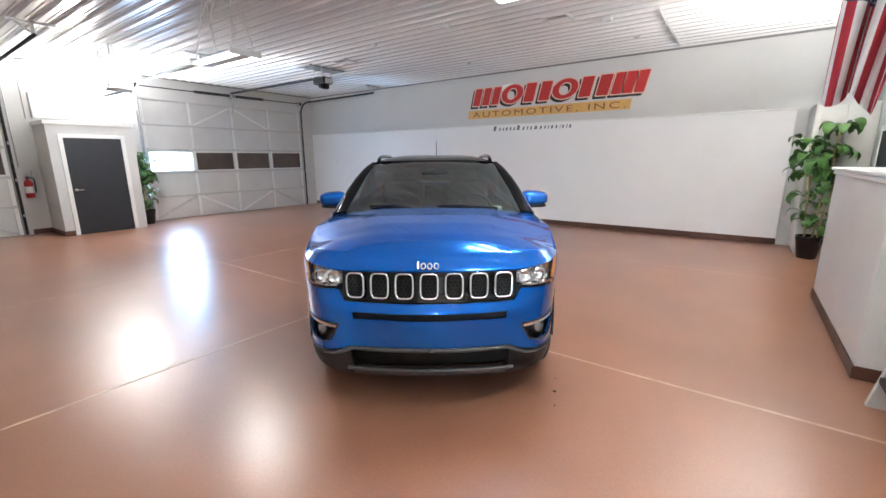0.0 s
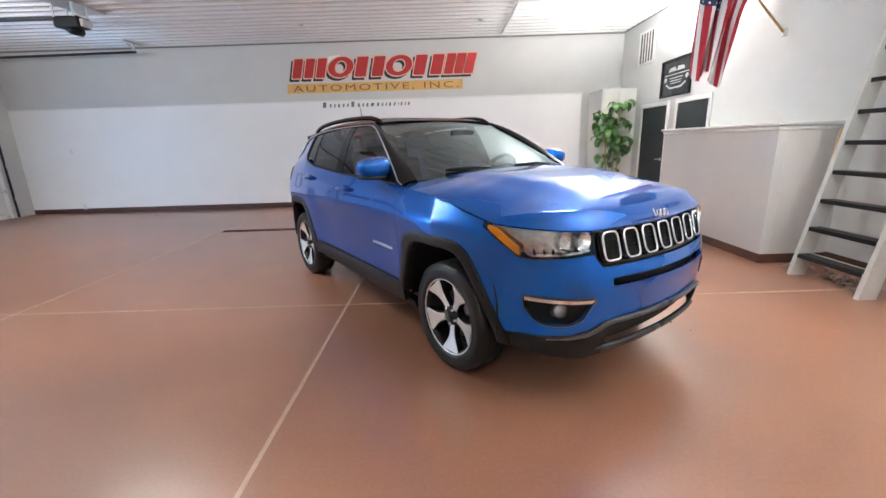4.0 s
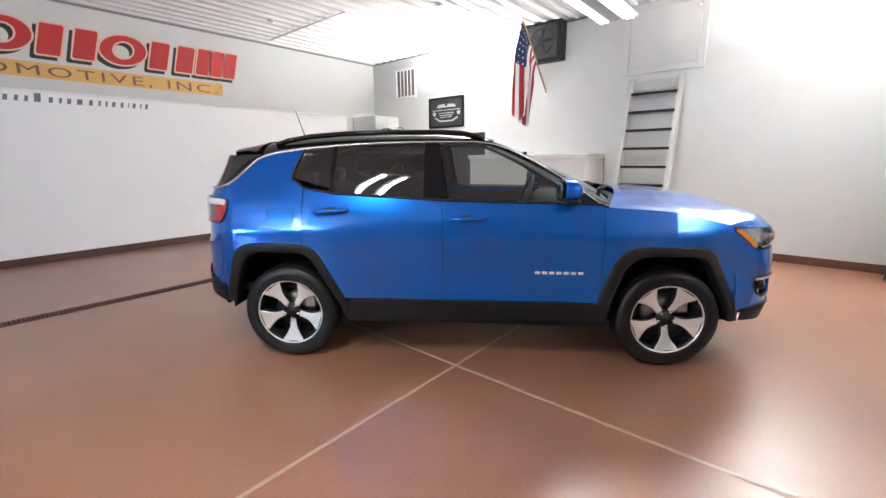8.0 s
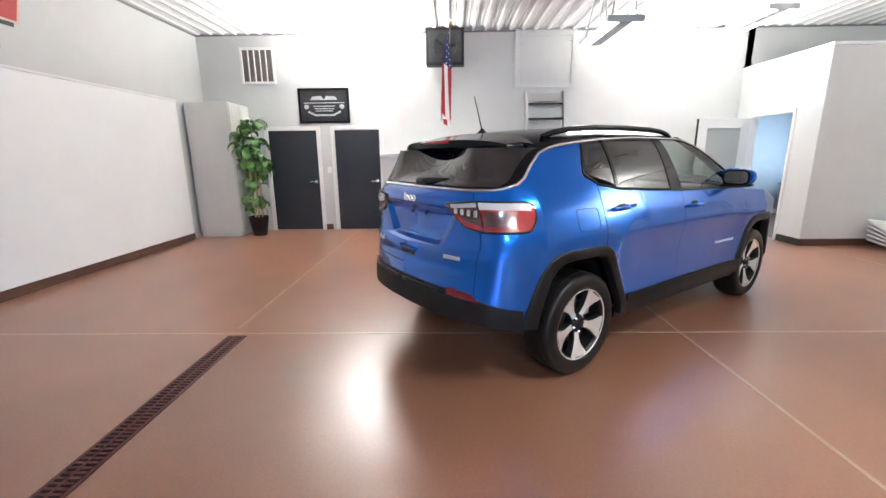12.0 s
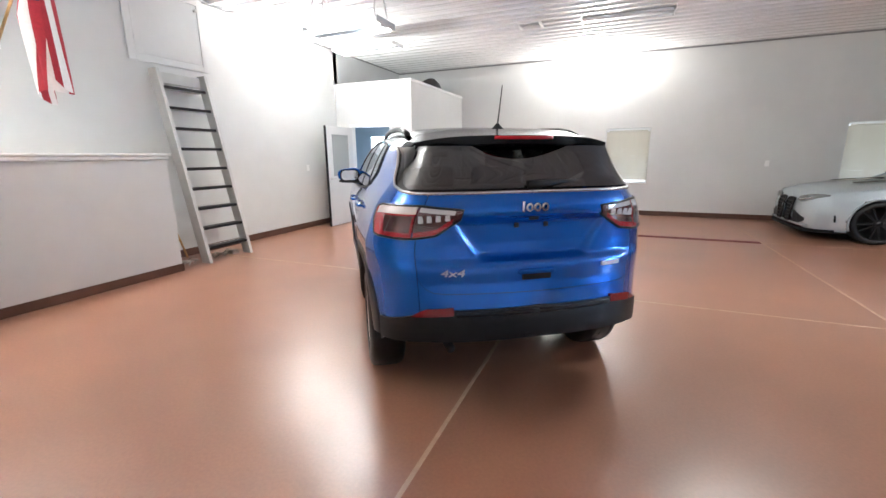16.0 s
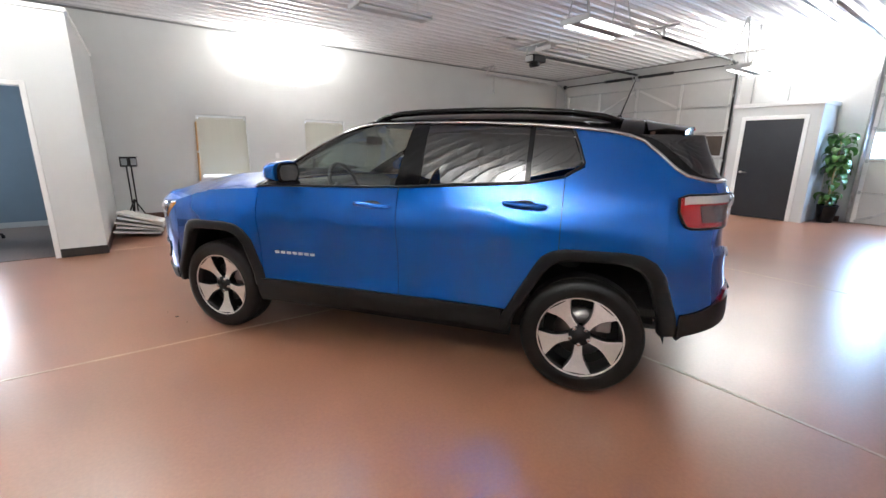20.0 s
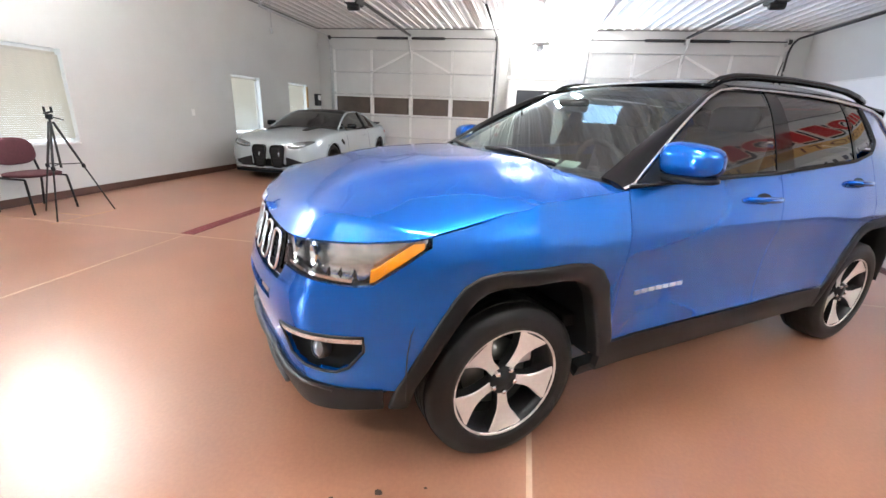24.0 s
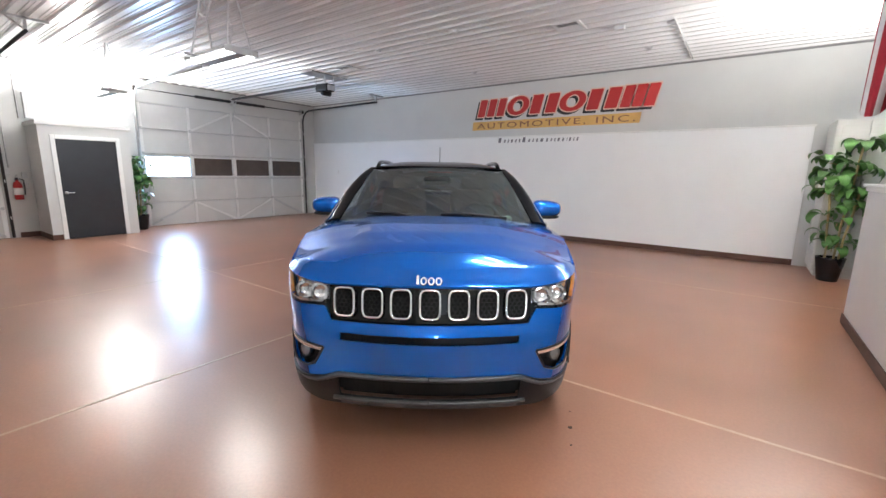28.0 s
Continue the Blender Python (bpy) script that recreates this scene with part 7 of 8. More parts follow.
p = thing("framed_picture", "dark framed print of an old car front in silver tones", "picture", m=EW(8.06, 2.06))
W_, H_ = 0.96, 0.63
for b in (span(0, 0.035, 0, H_, 0.0005, 0.03), span(W_ - 0.035, W_, 0, H_, 0.0005, 0.03), span(0.035, W_ - 0.035, 0, 0.035, 0.0005, 0.03), span(0.035, W_ - 0.035, H_ - 0.035, H_, 0.0005, 0.03)):
    part("frame", b, BLACKGLOSS, p, "gloss black frame")
pr = part("print", span(0.03, W_ - 0.03, 0.03, H_ - 0.03, 0.0005, 0.008, 0), mat("dark_print", (0.035, 0.036, 0.040), 0.25, vary=0.3, noise_scale=3), p, "dark photographic print")
SILV = mat("print_silver", (0.42, 0.43, 0.44), 0.3, vary=0.3, noise_scale=20)
for pts in ([(0.22, 0.42), (0.74, 0.42), (0.70, 0.48), (0.52, 0.49), (0.50, 0.44), (0.46, 0.44), (0.44, 0.49), (0.26, 0.48)], [(0.10, 0.36), (0.86, 0.36), (0.87, 0.375), (0.09, 0.375)], [(0.28, 0.30), (0.68, 0.30), (0.70, 0.315), (0.26, 0.315)],
            [(0.30, 0.255), (0.66, 0.255), (0.67, 0.27), (0.29, 0.27)], [(0.32, 0.215), (0.64, 0.215), (0.65, 0.23), (0.31, 0.23)], [(0.16, 0.20), (0.30, 0.13), (0.66, 0.13), (0.80, 0.20), (0.78, 0.225), (0.64, 0.16), (0.32, 0.16), (0.18, 0.225)],
            [(0.10, 0.28), (0.14, 0.25), (0.19, 0.28), (0.19, 0.32), (0.14, 0.345), (0.10, 0.32)], [(0.77, 0.28), (0.82, 0.25), (0.86, 0.28), (0.86, 0.32), (0.82, 0.345), (0.77, 0.32)]):
    part("print_shape", slab(pts, 0.0006, Matrix.Translation((0, 0, 0.0082))), SILV, pr)

# boxed fan unit high on the east wall
s_ = thing("wall_fan_unit", "black boxed fan unit mounted high on the wall", "fan unit", m=EW(5.62, 3.02))
part("cabinet", span(0, 0.68, 0, 0.62, 0.0005, 0.24, 0.012), BLACK, s_, "black cabinet")
part("grille_plate", span(0.05, 0.63, 0.05, 0.57, 0.2405, 0.248, 0.003), DARKSTEEL, s_)
part("fan_ring", tube([(0.34 + 0.21 * math.cos(a), 0.31 + 0.21 * math.sin(a), 0.252) for a in np.linspace(0, math.tau, 33)[:-1]], 0.008, 6, True), DARKSTEEL, s_, "", True)
for k in range(5):
    part("blade", box((0.34 + 0.10 * math.cos(k * 1.2566), 0.31 + 0.10 * math.sin(k * 1.2566), 0.250), (0.17, 0.07, 0.003), 0, Euler((0.2, 0, k * 1.2566)).to_matrix()), BLACK, s_)

# loft hatch
h = thing("loft_hatch", "grey painted access hatch high in the wall", "hatch", kind="structure", m=EW(4.0, 2.645))
W_, H_ = 1.13, 0.985
for b in (span(0, 0.09, 0, H_, 0.0005, 0.022), span(W_ - 0.09, W_, 0, H_, 0.0005, 0.022), span(0.09, W_ - 0.09, 0, 0.09, 0.0005, 0.022), span(0.09, W_ - 0.09, H_ - 0.09, H_, 0.0005, 0.022)):
    part("casing", b, WALLGREY, h)
lf = part("leaf", span(0.096, W_ - 0.096, 0.096, H_ - 0.096, 0.0005, 0.014, 0.003), WALLGREY, h)
part("knob", lathe([(0, 0), (0.02, 0), (0.012, 0.02), (0.026, 0.04), (0.024, 0.055), (0, 0.06)], 16, Matrix.Translation((W_ - 0.13, H_ - 0.17, 0.014))), NICKEL, lf, "nickel knob", True)
for yy in (0.22, 0.72):
    part("hinge", span(0.088, 0.104, yy, yy + 0.09, 0.0145, 0.026, 0.003), GALV, lf)

# ship's ladder up to the hatch
ld = thing("ladder", "grey wooden ladder with black treads leaning to the hatch", "ladder")
LAD = mat("grey_ladder_paint", (0.52, 0.52, 0.50), 0.55, vary=0.05, noise_scale=6)
b0, t0 = Vector((1.06, 0, 0.0)), Vector((1.64, 0, 2.56))
ang = math.atan2(t0.x - b0.x, t0.z - b0.z)
for y in (3.10, 3.79):
    q = bmesh.new()
    w = 0.15
    pts = [(b0.x, 0), (b0.x + w, 0), (t0.x + 0.09, t0.z), (t0.x - 0.06, t0.z)]
    add_slab(q, pts, 0.045, Matrix(((1, 0, 0, 0), (0, 0, 1, y - 0.022), (0, 1, 0, 0), (0, 0, 0, 1))))
    part("stringer", q, LAD, ld, "grey painted stringer")
for k in range(9):
    f_ = (k + 0.75) / 9.6
    c_ = b0.lerp(t0, f_)
    tr = part("tread", box((c_.x + 0.075, 3.445, c_.z), (0.165, 0.64, 0.032), 0.006), LAD, ld, "grey tread")
    part("grip", box((c_.x + 0.045, 3.445, c_.z + 0.0185), (0.115, 0.635, 0.006), 0.002), BLACK, tr, "black rubber grip")
    part("nosing", box((c_.x - 0.011, 3.445, c_.z), (0.008, 0.635, 0.036), 0.003), BLACK, tr)
part("top_board", box((1.66, 3.445, 2.46), (0.02, 0.60, 0.14), 0.004), LAD, ld)

# dust mop behind the ladder
mp = thing("dust_mop", "dust mop with a wooden handle lying behind the ladder", "mop")
part("handle", tube([(1.30, 3.95, 0.10), (1.62, 4.12, 1.40)], 0.013, 8), WOOD, mp, "wooden handle", True)
bm = bmesh.new()
random.seed(4)
for k in range(60):
    a, b = 3.15 + random.random() * 0.85, 1.22 + random.random() * 0.2
    d = (random.random() - 0.5) * 0.16
    add_tube(bm, [(b, a, 0.03 + random.random() * 0.02), (b + d * 0.6, a + 0.05, 0.035 + random.random() * 0.02), (b + d, a + 0.09, 0.012)], 0.007, 5)
part("mop_head", bm, mat("grey_mop_yarn", (0.40, 0.37, 0.33), 0.95, vary=0.3, noise_scale=30), mp, "grubby grey yarn head", True)

# flag
fl = thing("flag", "red and white striped flag with blue canton on angled pole", "flag")
base, tip = Vector((XE - 0.03, 5.25, 2.53)), Vector((0.72, 5.19, 3.51))
part("pole", tube([base, tip], 0.013, 8), WOOD, fl, "light wooden pole", True)
part("finial", lathe([(0, -0.03), (0.018, -0.02), (0.024, 0.0), (0.012, 0.03), (0, 0.045)], 12, Matrix.Translation(tip)), NICKEL, fl, "", True)
part("bracket", box((XE - 0.02, 5.25, 2.53), (0.04, 0.05, 0.09), 0.01), TRIMWHITE, fl, "white wall bracket")
FRED, FWHITE, FBLUE = mat("flag_red_cloth", (0.36, 0.015, 0.03), 0.8, vary=0.15, noise_scale=40), mat("flag_white_cloth", (0.72, 0.70, 0.70), 0.8, vary=0.06, noise_scale=40), mat("flag_blue_cloth", (0.02, 0.03, 0.09), 0.8, vary=0.15, noise_scale=40)
dirn = (base - tip).normalized()
NU, NV = 52, 60
rows = []
for i in range(NU + 1):
    u = i / NU
    hp = tip + dirn * (0.03 + 0.78 * u)
    row = []
    for j in range(NV + 1):
        t_ = j / NV
        g = t_**0.55
        gx, gy = 0.70 + 0.34 * u, 5.27
        x = hp.x + (gx - hp.x) * g * 0.85
        fold = math.sin(u * 17 + 1.8 * t_) * 0.075 * min(1, t_ * 3) + math.sin(u * 33 + 4 * t_) * 0.018 * min(1, t_ * 4)
        y = hp.y + (gy - hp.y) * g + fold
        x += math.cos(u * 15 + 1.0) * 0.03 * min(1, t_ * 3)
        fall = 1.45 - 0.42 * u
        z = hp.z - 0.012 - t_ * fall * (0.94 + 0.06 * math.sin(u * 9))
        row.append(Vector((x, y, z)))
    rows.append(row)
bm = bmesh.new()
vs = [[bm.verts.new(q) for q in r] for r in rows]
for i in range(NU):
    for j in range(NV):
        f_ = bm.faces.new((vs[i][j], vs[i + 1][j], vs[i + 1][j + 1], vs[i][j + 1]))
        stripe = i * 13 // NU
        f_.material_index = 2 if (stripe < 7 and j < NV * 0.40) else stripe % 2
        if f_.material_index == 2 and i % 4 == 2 and j % 4 == 2:
            f_.material_index = 1
part("cloth", bm, [FRED, FWHITE, FBLUE], fl, "red and white striped cloth with a blue starred canton", True)

# tall cabinet in the north-east corner
CABM = mat("white_cabinet_paint", (0.64, 0.63, 0.60), 0.4, vary=0.03, noise_scale=3)
cb = thing("tall_cabinet", "tall white cupboard with panelled doors", "cabinet")
part("carcass", span(1.05, XE - 0.002, 9.06, YN - 0.052, 0.09, 2.38, 0.004), CABM, cb)
part("plinth", span(1.09, XE - 0.002, 9.10, YN - 0.052, 0.0, 0.09, 0.002), CABM, cb)
for (z0, z1) in ((0.11, 0.98), (1.0, 1.60), (1.62, 2.36)):
    for (x0, x1) in ((1.06, 1.41), (1.42, XE - 0.012)):
        dr = part("door", span(x0, x1, 9.038, 9.0595, z0, z1, 0.004), CABM, cb, "white panelled door")
        part("panel", span(x0 + 0.06, x1 - 0.06, 9.032, 9.0378, z0 + 0.07, z1 - 0.07, 0.003), CABM, dr)
        part("knob", lathe([(0, 0), (0.008, 0), (0.008, 0.015), (0.014, 0.02), (0.012, 0.028), (0, 0.03)], 12, Matrix.Translation(((x1 - 0.025 if x0 < 1.2 else x0 + 0.025), 9.038, z0 + 0.1 if z0 > 1 else z1 - 0.1)) @ pose(0, 0, 0, 90, 0, 0)), NICKEL, dr, "", True)

# ---- plants ----
def plant(label, m, seed, tall, tilt, spread):
    random.seed(seed)
    p_ = thing("potted_plant", label, "plant", "corn plants", m=m)
    pot = part("pot", lathe([(0, 0), (0.115, 0.0), (0.125, 0.01), (0.175, 0.34), (0.178, 0.36), (0.165, 0.36), (0.160, 0.33), (0.0, 0.32)], 4 * 8), BLACKGLOSS, p_, "tall tapered black pot", True)
    part("soil", lathe([(0, 0.328), (0.158, 0.325)], 20), SOIL, p_)
    canes = [(0.03, 0.0, tall * 0.90, tilt), (-0.06, 0.03, tall * 0.70, -0.10), (0.07, -0.05, tall * 0.60, 0.10)]
    crowns = []
    for cx, cy, ch, lean in canes:
        pts = [(cx + lean * (k / 6) ** 1.3 + 0.006 * math.sin(k * 2), cy + 0.005 * math.cos(k * 3), 0.30 + (ch - 0.30) * k / 6) for k in range(7)]
        part("cane", tube(pts, 0.016, 8), CANE, p_, "pale bare cane", True)
        crowns.append((Vector(pts[-1]), 15, 1.0))
        crowns.append((Vector(pts[5]), 8, 1.0))
    # side shoots up the canes
    for fx, fz, n in ((-0.22, 0.80, 9), (-0.14, 0.66, 8), (-0.24, 0.60, 6), (0.16, 0.72, 7), (0.18, 0.52, 6), (-0.16, 0.45, 6), (0.0, 0.40, 4), (-0.06, 0.30, 7), (0.10, 0.26, 6), (0.0, 0.22, 6)):
        root, end = Vector((fx * 0.3, 0.02, fz * tall - 0.05)), Vector((fx * spread, 0.04 * math.sin(fz * 9), fz * tall))
        part("stem", tube([root, root.lerp(end, 0.5) + Vector((0, 0, 0.015)), end], 0.006, 6), CANE, p_, "", True)
        crowns.append((end, n, 0.85))
    for top, n, sz in crowns:
        for k in range(n):
            a = k * 2.4 + random.random() * 0.7
            L_ = (0.20 + 0.09 * random.random()) * sz * spread
            stalk = (0.03 + 0.08 * random.random()) * spread
            rise = 0.1 + 1.0 * random.random()
            wd = L_ * (0.25 + 0.06 * random.random())
            out_ = Vector((math.cos(a), math.sin(a), 0))
            side = Vector((-math.sin(a), math.cos(a), 0))
            tw = (random.random() - 0.5) * 0.8
            c0 = top + out_ * stalk + Vector((0, 0, stalk * rise))
            ang = rise * 0.7
            bm = tube([top, top + out_ * stalk * 0.5 + Vector((0, 0, stalk * rise * 0.7)), c0], 0.0035, 4)
            pv, c_ = None, c0
            for q in range(8):
                t_ = q / 7
                w_ = wd * (math.sin(math.pi * min(1.0, t_ * 0.94 + 0.05) ** 0.75) ** 0.8) + 0.001
                up = Vector((-math.sin(ang) * out_.x, -math.sin(ang) * out_.y, math.cos(ang)))
                s_ = (side + up * tw).normalized() * w_
                lift = up * (0.22 * w_)
                row = [bm.verts.new(c_ - s_ + lift), bm.verts.new(c_), bm.verts.new(c_ + s_ + lift)]
                if pv:
                    bm.faces.new((pv[0], pv[1], row[1], row[0]))
                    bm.faces.new((pv[1], pv[2], row[2], row[1]))
                pv = row
                c_ = c_ + (out_ * math.cos(ang) + Vector((0, 0, math.sin(ang)))) * (L_ / 7)
                ang -= 0.34 + 0.10 * random.random()
            part("leaf", bm, LEAF, p_, "", True)


plant("tall leafy corn plant in a black pot beside the white cupboard", pose(1.22, 8.80, 0, 0, 0, 8), 3, 2.18, 0.10, 1.05)
plant("tall leafy corn plant in a black pot beside the closet", pose(-11.85, 4.36, 0, 0, 0, 200), 11, 1.8, 0.03, 0.95)

# ---- south side things ----
MAROONCLOTH = mat("maroon_upholstery", (0.075, 0.018, 0.026), 0.85, vary=0.2, noise_scale=60, bump=0.1, bump_scale=300)
ch = thing("chair", "stacking chair with maroon upholstery and black metal frame", "chair", m=pose(-3.64, -2.77, 0, 0, 0, 2))


def cushion(w, h, d, bow, p=3.0):
    """Padded panel with rounded outline, bowed along its width."""
    bm = bmesh.new()
    bmesh.ops.create_icosphere(bm, subdivisions=4, radius=1.0)
    for v in bm.verts:
        q = v.co.copy()
        k = (abs(q.x) ** p + abs(q.z) ** p + 1e-9) ** (-1 / p) * math.hypot(q.x, q.z)
        y = math.copysign(abs(q.y) ** 0.55, q.y)
        v.co = Vector((q.x * k * w / 2, y * d / 2 + bow * (q.x * k) ** 2, q.z * k * h / 2))
    return bm


part("seat", cushion(0.52, 0.46, 0.065, 0.0), MAROONCLOTH, ch, "maroon padded seat", True, m=pose(0, 0.0, 0.455, 90, 0, 0))
part("backrest", cushion(0.50, 0.33, 0.05, 0.03), MAROONCLOTH, ch, "maroon padded backrest", True, m=pose(0, -0.245, 0.715, 10, 0, 0))
for s in (-1, 1):
    part("leg", tube([(s * 0.245, 0.19, 0.42), (s * 0.262, 0.23, 0.0)], 0.013, 8), BLACK, ch, "black tube leg", True)
    part("leg", tube([(s * 0.235, -0.265, 0.70), (s * 0.245, -0.20, 0.42), (s * 0.262, -0.29, 0.0)], 0.013, 8), BLACK, ch, "black tube leg", True)
    part("side_rail", tube([(s * 0.245, 0.19, 0.42), (s * 0.245, -0.20, 0.42)], 0.012, 8), BLACK, ch, "", True)
part("cross_rail", tube([(-0.245, -0.18, 0.42), (0.245, -0.18, 0.42)], 0.011, 8), BLACK, ch, "", True)
tp = thing("tripod", "black camera tripod standing in front of the chair", "tripod", m=pose(-3.53, -2.16, 0))
for fx, fy in ((-0.39, 0.18), (0.33, 0.20), (-0.03, -0.44)):
    part("leg", tube([(fx * 0.05, fy * 0.05, 1.10), (fx * 0.48, fy * 0.48, 0.60), (fx * 0.5, fy * 0.5, 0.58), (fx, fy, 0.012)], 0.011, 8, radii=[0.014, 0.012, 0.009, 0.008]), DARKSTEEL, tp, "black telescopic leg", True)
    part("brace", tube([(0, 0, 0.62), (fx * 0.47, fy * 0.47, 0.62)], 0.006, 6), DARKSTEEL, tp)
    part("clamp", box((fx * 0.49, fy * 0.49, 0.59), (0.032, 0.032, 0.05), 0.008), BLACK, tp)
part("column", tube([(0, 0, 0.58), (0, 0, 1.14)], 0.012, 8), DARKSTEEL, tp, "", True)
part("head", box((0, 0, 1.155), (0.06, 0.055, 0.06), 0.014), BLACK, tp)
part("clip_plate", box((0.0, 0, 1.20), (0.10, 0.03, 0.02), 0.006, Euler((0, radians(12), 0)).to_matrix()), BLACK, tp)
for dx in (-0.04, 0.035):
    part("clip_jaw", box((dx, 0, 1.235), (0.012, 0.03, 0.06), 0.004), BLACK, tp)
part("pan_handle", tube([(0, 0, 1.16), (-0.10, 0.07, 1.12)], 0.007, 6), BLACK, tp, "", True)
tape = thing("floor_tape", "pale tape mark stuck on the floor under the tripod", "floor tape")
TAPE = mat("pale_tape", (0.55, 0.38, 0.26), 0.6, vary=0.1)
for b in (span(-3.93, -3.15, -1.99, -1.965, 0.0, 0.002, 0), span(-3.58, -3.555, -2.50, -1.991, 0.0, 0.002, 0)):
    part("strip", b, TAPE, tape)

pl = thing("work_light", "black twin-head work light on a tripod stand", "work light", m=pose(-0.36, -2.85, 0, 0, 0, 10))
for k in range(3):
    a = radians(30 + 120 * k)
    part("leg", tube([(0, 0, 0.42), (0.22 * math.cos(a), 0.22 * math.sin(a), 0.012)], 0.012, 8), BLACK, pl, "", True)
for dx in (-0.035, 0.035):
    part("column", tube([(dx, 0, 0.20), (dx, 0, 1.02)], 0.012, 8), BLACK, pl, "", True)
LAMPGLASS = mat("lamp_glass_grey", (0.35, 0.37, 0.38), 0.15)
for hx, turn in ((-0.062, 10), (0.062, -8)):
    mh = pose(hx, 0, 1.10, 0, 0, turn)
    hd = part("head", box((0, 0, 0), (0.125, 0.11, 0.18), 0.02), BLACK, pl, "black lamp housing", m=mh)
    part("lens", box((0, 0.057, 0), (0.09, 0.006, 0.12), 0.002), LAMPGLASS, hd, "grey lamp glass")
    part("visor", box((0, 0.075, 0.088), (0.125, 0.05, 0.008), 0.003), BLACK, hd)
random.seed(8)
for k in range(5):
    st = tagged(link("ceiling_tile", box((0, 0, 0), (0.60, 1.18, 0.035), 0.006), mat("white_foam_panel_%d" % k, (0.66, 0.65, 0.62), 0.8, vary=0.05)), "white panel leaning in a tilted stack on the floor", "panel", "stacked panels")
    st.matrix_world = pose(-0.43 - 0.012 * k, -1.75 + 0.03 * k, 0.056 + 0.050 * k, 2 + k, -6 - 3.2 * k, -6 + 4 * random.random())
tw = tagged(link("wood_block", box((0, 0, 0), (0.09, 0.5, 0.05), 0.004), WOOD), "short light wooden offcut beside the stacked panels", "wood offcut")
tw.matrix_world = pose(-0.86, -1.9, 0.026, 0, 0, 8)

def stick(label, p0, p1, w, d):
    t_ = thing("wood_strip", label, "wood strip")
    a, b = Vector(p0), Vector(p1)
    L_ = (b - a).length
    q = (b - a).to_track_quat("Z", "Y").to_matrix()
    part("board", box((a + b) / 2, (w, d, L_), 0.003, q), WOOD, t_)
    part("clip", box(a.lerp(b, 0.5), (w * 1.1, d * 1.2, 0.04), 0.004, q), NICKEL, t_)


stick("light wooden strip standing against the window jamb", (-1.49, YS + 0.03, 0.70), (-1.53, YS + 0.03, 1.86), 0.07, 0.03)
stick("light wooden strip standing against the far window jamb", (-11.36, YS + 0.03, 0.76), (-11.36, YS + 0.03, 1.95), 0.07, 0.03)
jb = thing("key_box", "dark wall box with a pale screen in the far corner", "wall box")
part("body", box((-11.95, YS + 0.06, 1.62), (0.24, 0.11, 0.34), 0.015), DARKSTEEL, jb)
part("screen", box((-11.95, YS + 0.119, 1.68), (0.18, 0.006, 0.14), 0.002), TRIMWHITE, jb)
bg_ = thing("duffel_bag", "black soft bag lying on top of the office box", "bag")
bm = bmesh.new()
bmesh.ops.create_icosphere(bm, subdivisions=3, radius=0.5)
for v_ in bm.verts:
    v_.co = Vector((v_.co.x * 0.32, v_.co.y * 0.9, max(v_.co.z, -0.3) * 0.5 + 0.02 * noise.noise(v_.co * 4)))
bmesh.ops.translate(bm, vec=(0.10, -1.6, OZ + 0.02), verts=bm.verts)
part("bag", bm, mat("black_nylon", (0.012, 0.012, 0.014), 0.7, bump=0.3, bump_scale=20), bg_, "", True)

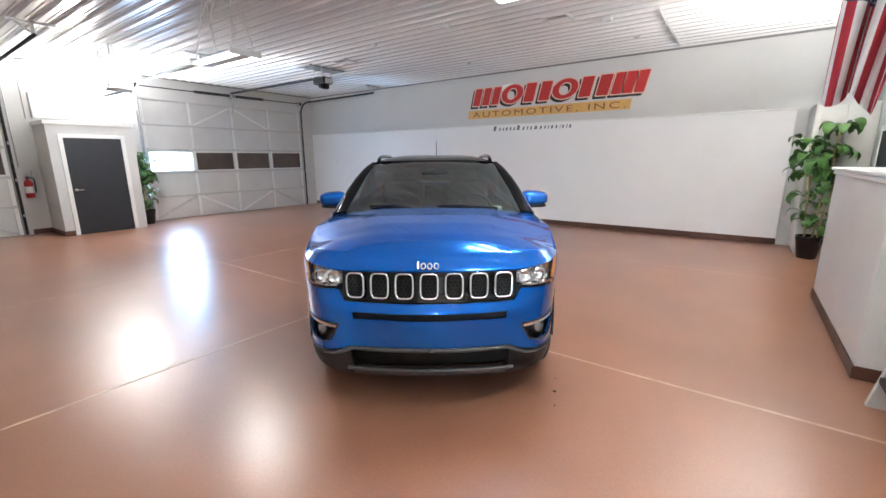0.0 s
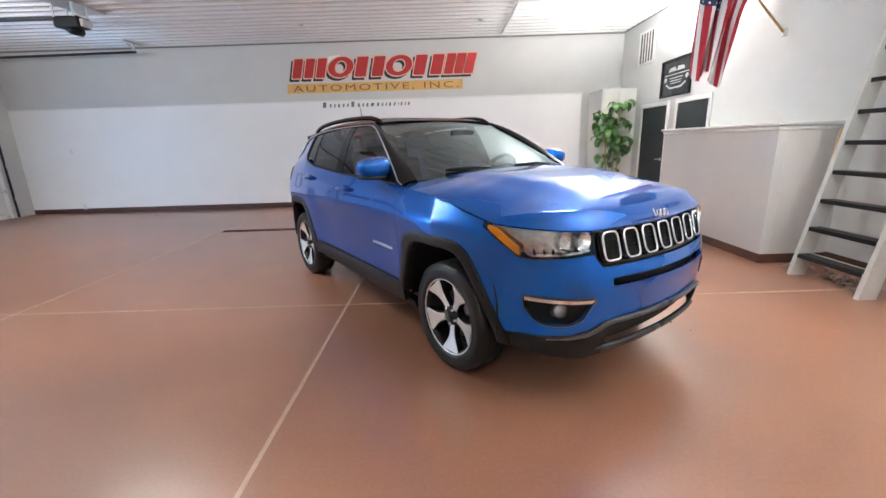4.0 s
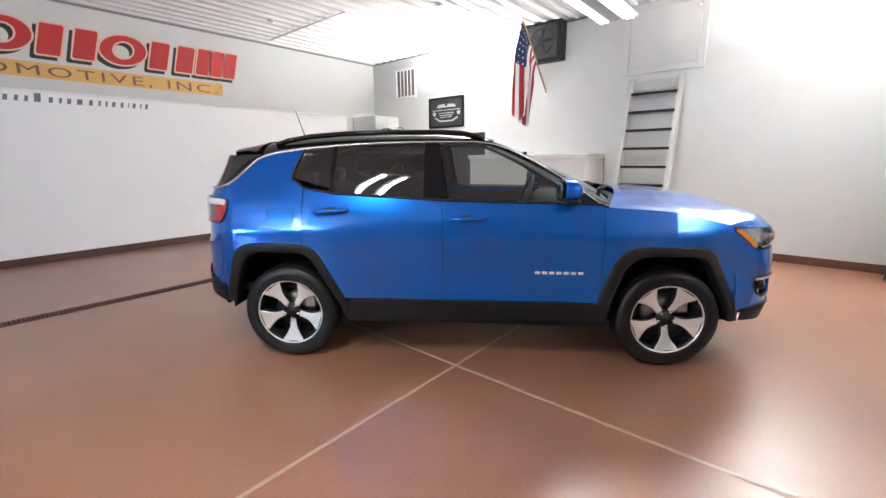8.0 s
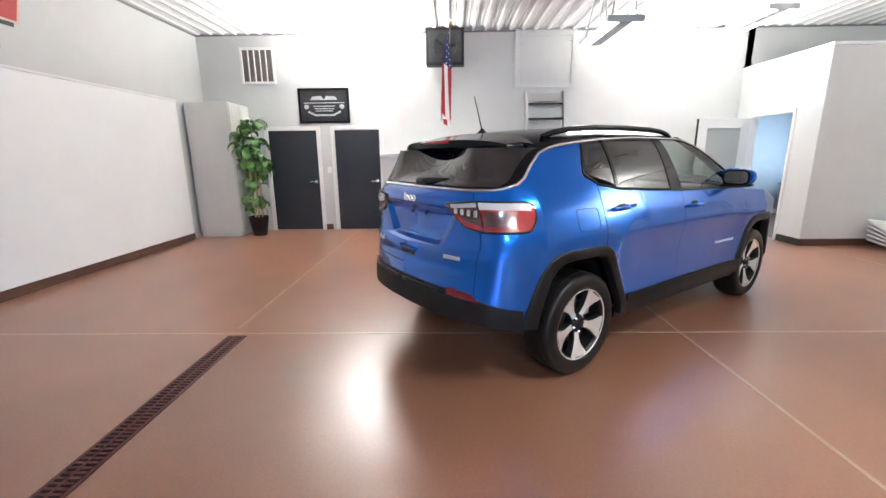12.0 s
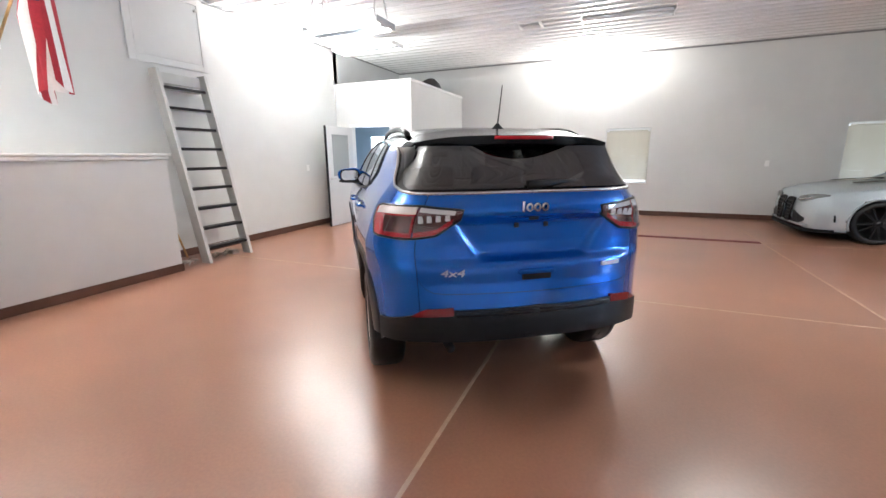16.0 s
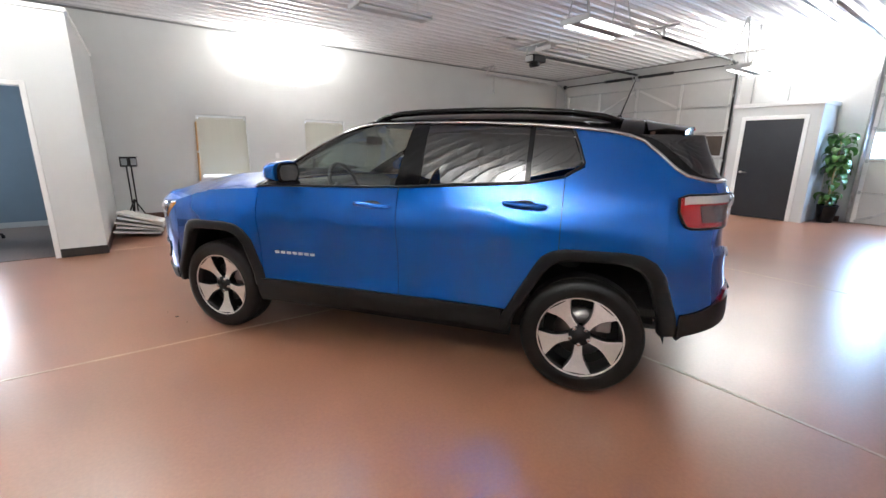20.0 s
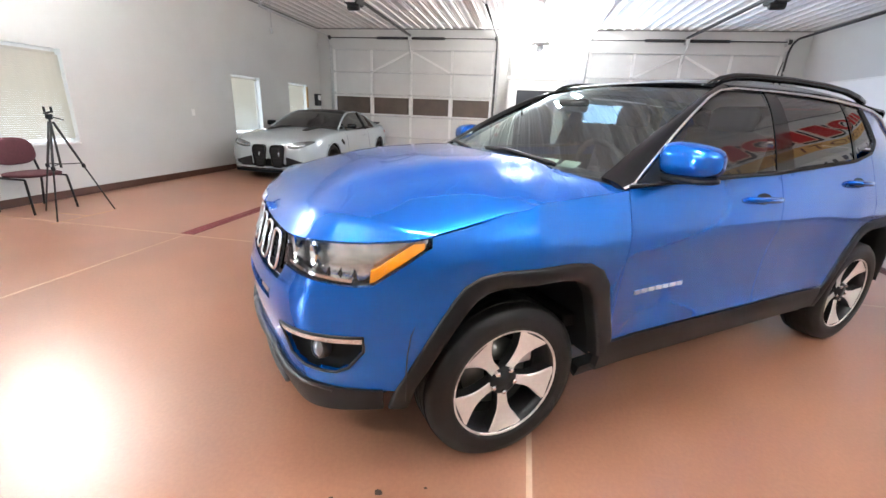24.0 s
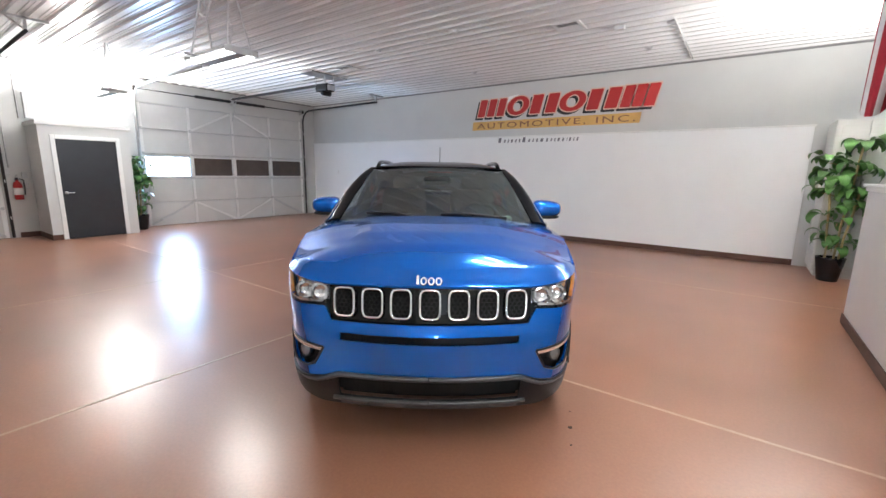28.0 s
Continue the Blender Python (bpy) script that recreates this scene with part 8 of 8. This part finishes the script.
# office: desk and swivel chair
dk = thing("desk", "dark desk below the office window", "desk")
part("top", span(2.05, 3.35, -3.1, -2.40, 0.70, 0.73, 0.004), mat("dark_desk_top", (0.03, 0.028, 0.028), 0.4), dk)
for x, y in ((2.10, -2.44), (2.10, -3.05), (3.30, -2.44), (3.30, -3.05)):
    part("leg", span(x - 0.025, x + 0.025, y - 0.025, y + 0.025, 0.0, 0.70, 0.004), DARKSTEEL, dk)
pt = thing("desk_printer", "pale office machine standing on the desk", "printer")
part("body", box((2.80, -2.80, 0.84), (0.38, 0.36, 0.22), 0.02), FIXWHITE, pt)
part("tray", box((2.80, -2.60, 0.78), (0.28, 0.10, 0.03), 0.006), BLACK, pt)
oc = thing("office_chair", "black mesh swivel office chair", "office chair", m=pose(1.52, -1.98, 0, 0, 0, -78))
part("seat", box((0, 0, 0.48), (0.48, 0.48, 0.08), 0.035), BLACK, oc, "", True)
part("backrest", box((0, -0.26, 0.84), (0.46, 0.05, 0.56), 0.025, Euler((radians(10), 0, 0)).to_matrix()), BLACK, oc, "black mesh back", True)
part("spine", tube([(0, -0.18, 0.44), (0, -0.27, 0.55), (0, -0.29, 0.72)], 0.02, 8), BLACK, oc, "", True)
part("column", tube([(0, 0, 0.10), (0, 0, 0.45)], 0.025, 10), DARKSTEEL, oc, "", True)
for s in (-1, 1):
    part("armrest", tube([(s * 0.25, -0.05, 0.46), (s * 0.30, -0.05, 0.66), (s * 0.30, 0.16, 0.68)], 0.018, 8), BLACK, oc, "", True)
for k in range(5):
    a = radians(72 * k)
    sp = part("base_arm", tube([(0, 0, 0.10), (0.28 * math.cos(a), 0.28 * math.sin(a), 0.065)], 0.018, 8), BLACK, oc, "", True)
    part("castor", lathe([(0, -0.02), (0.026, -0.02), (0.028, 0), (0.026, 0.02), (0, 0.02)], 12, Matrix.Translation((0.28 * math.cos(a), 0.28 * math.sin(a), 0.029)) @ pose(0, 0, 0, 90, 0, 0)), BLACK, sp, "", True)

# scuffs on the floor
SCUFF = mat("dark_scuff", (0.045, 0.028, 0.022), 0.6, vary=0.4, noise_scale=30)
random.seed(41)
for k, (fx, fy, fr) in enumerate(((-0.66, 2.78, 0.012), (-0.60, 2.62, 0.006), (-0.72, 2.95, 0.005))):
    ring = [(fx + fr * (0.7 + 0.6 * random.random()) * math.cos(math.tau * q / 9), fy + 1.4 * fr * (0.7 + 0.6 * random.random()) * math.sin(math.tau * q / 9)) for q in range(9)]
    tagged(link("floor_mark_%d" % (k + 1), slab(ring, 0.0008, Matrix.Translation((0, 0, 0.0004))), SCUFF), "small dark scuff on the stained floor", "floor mark", "floor scuffs", "structure")
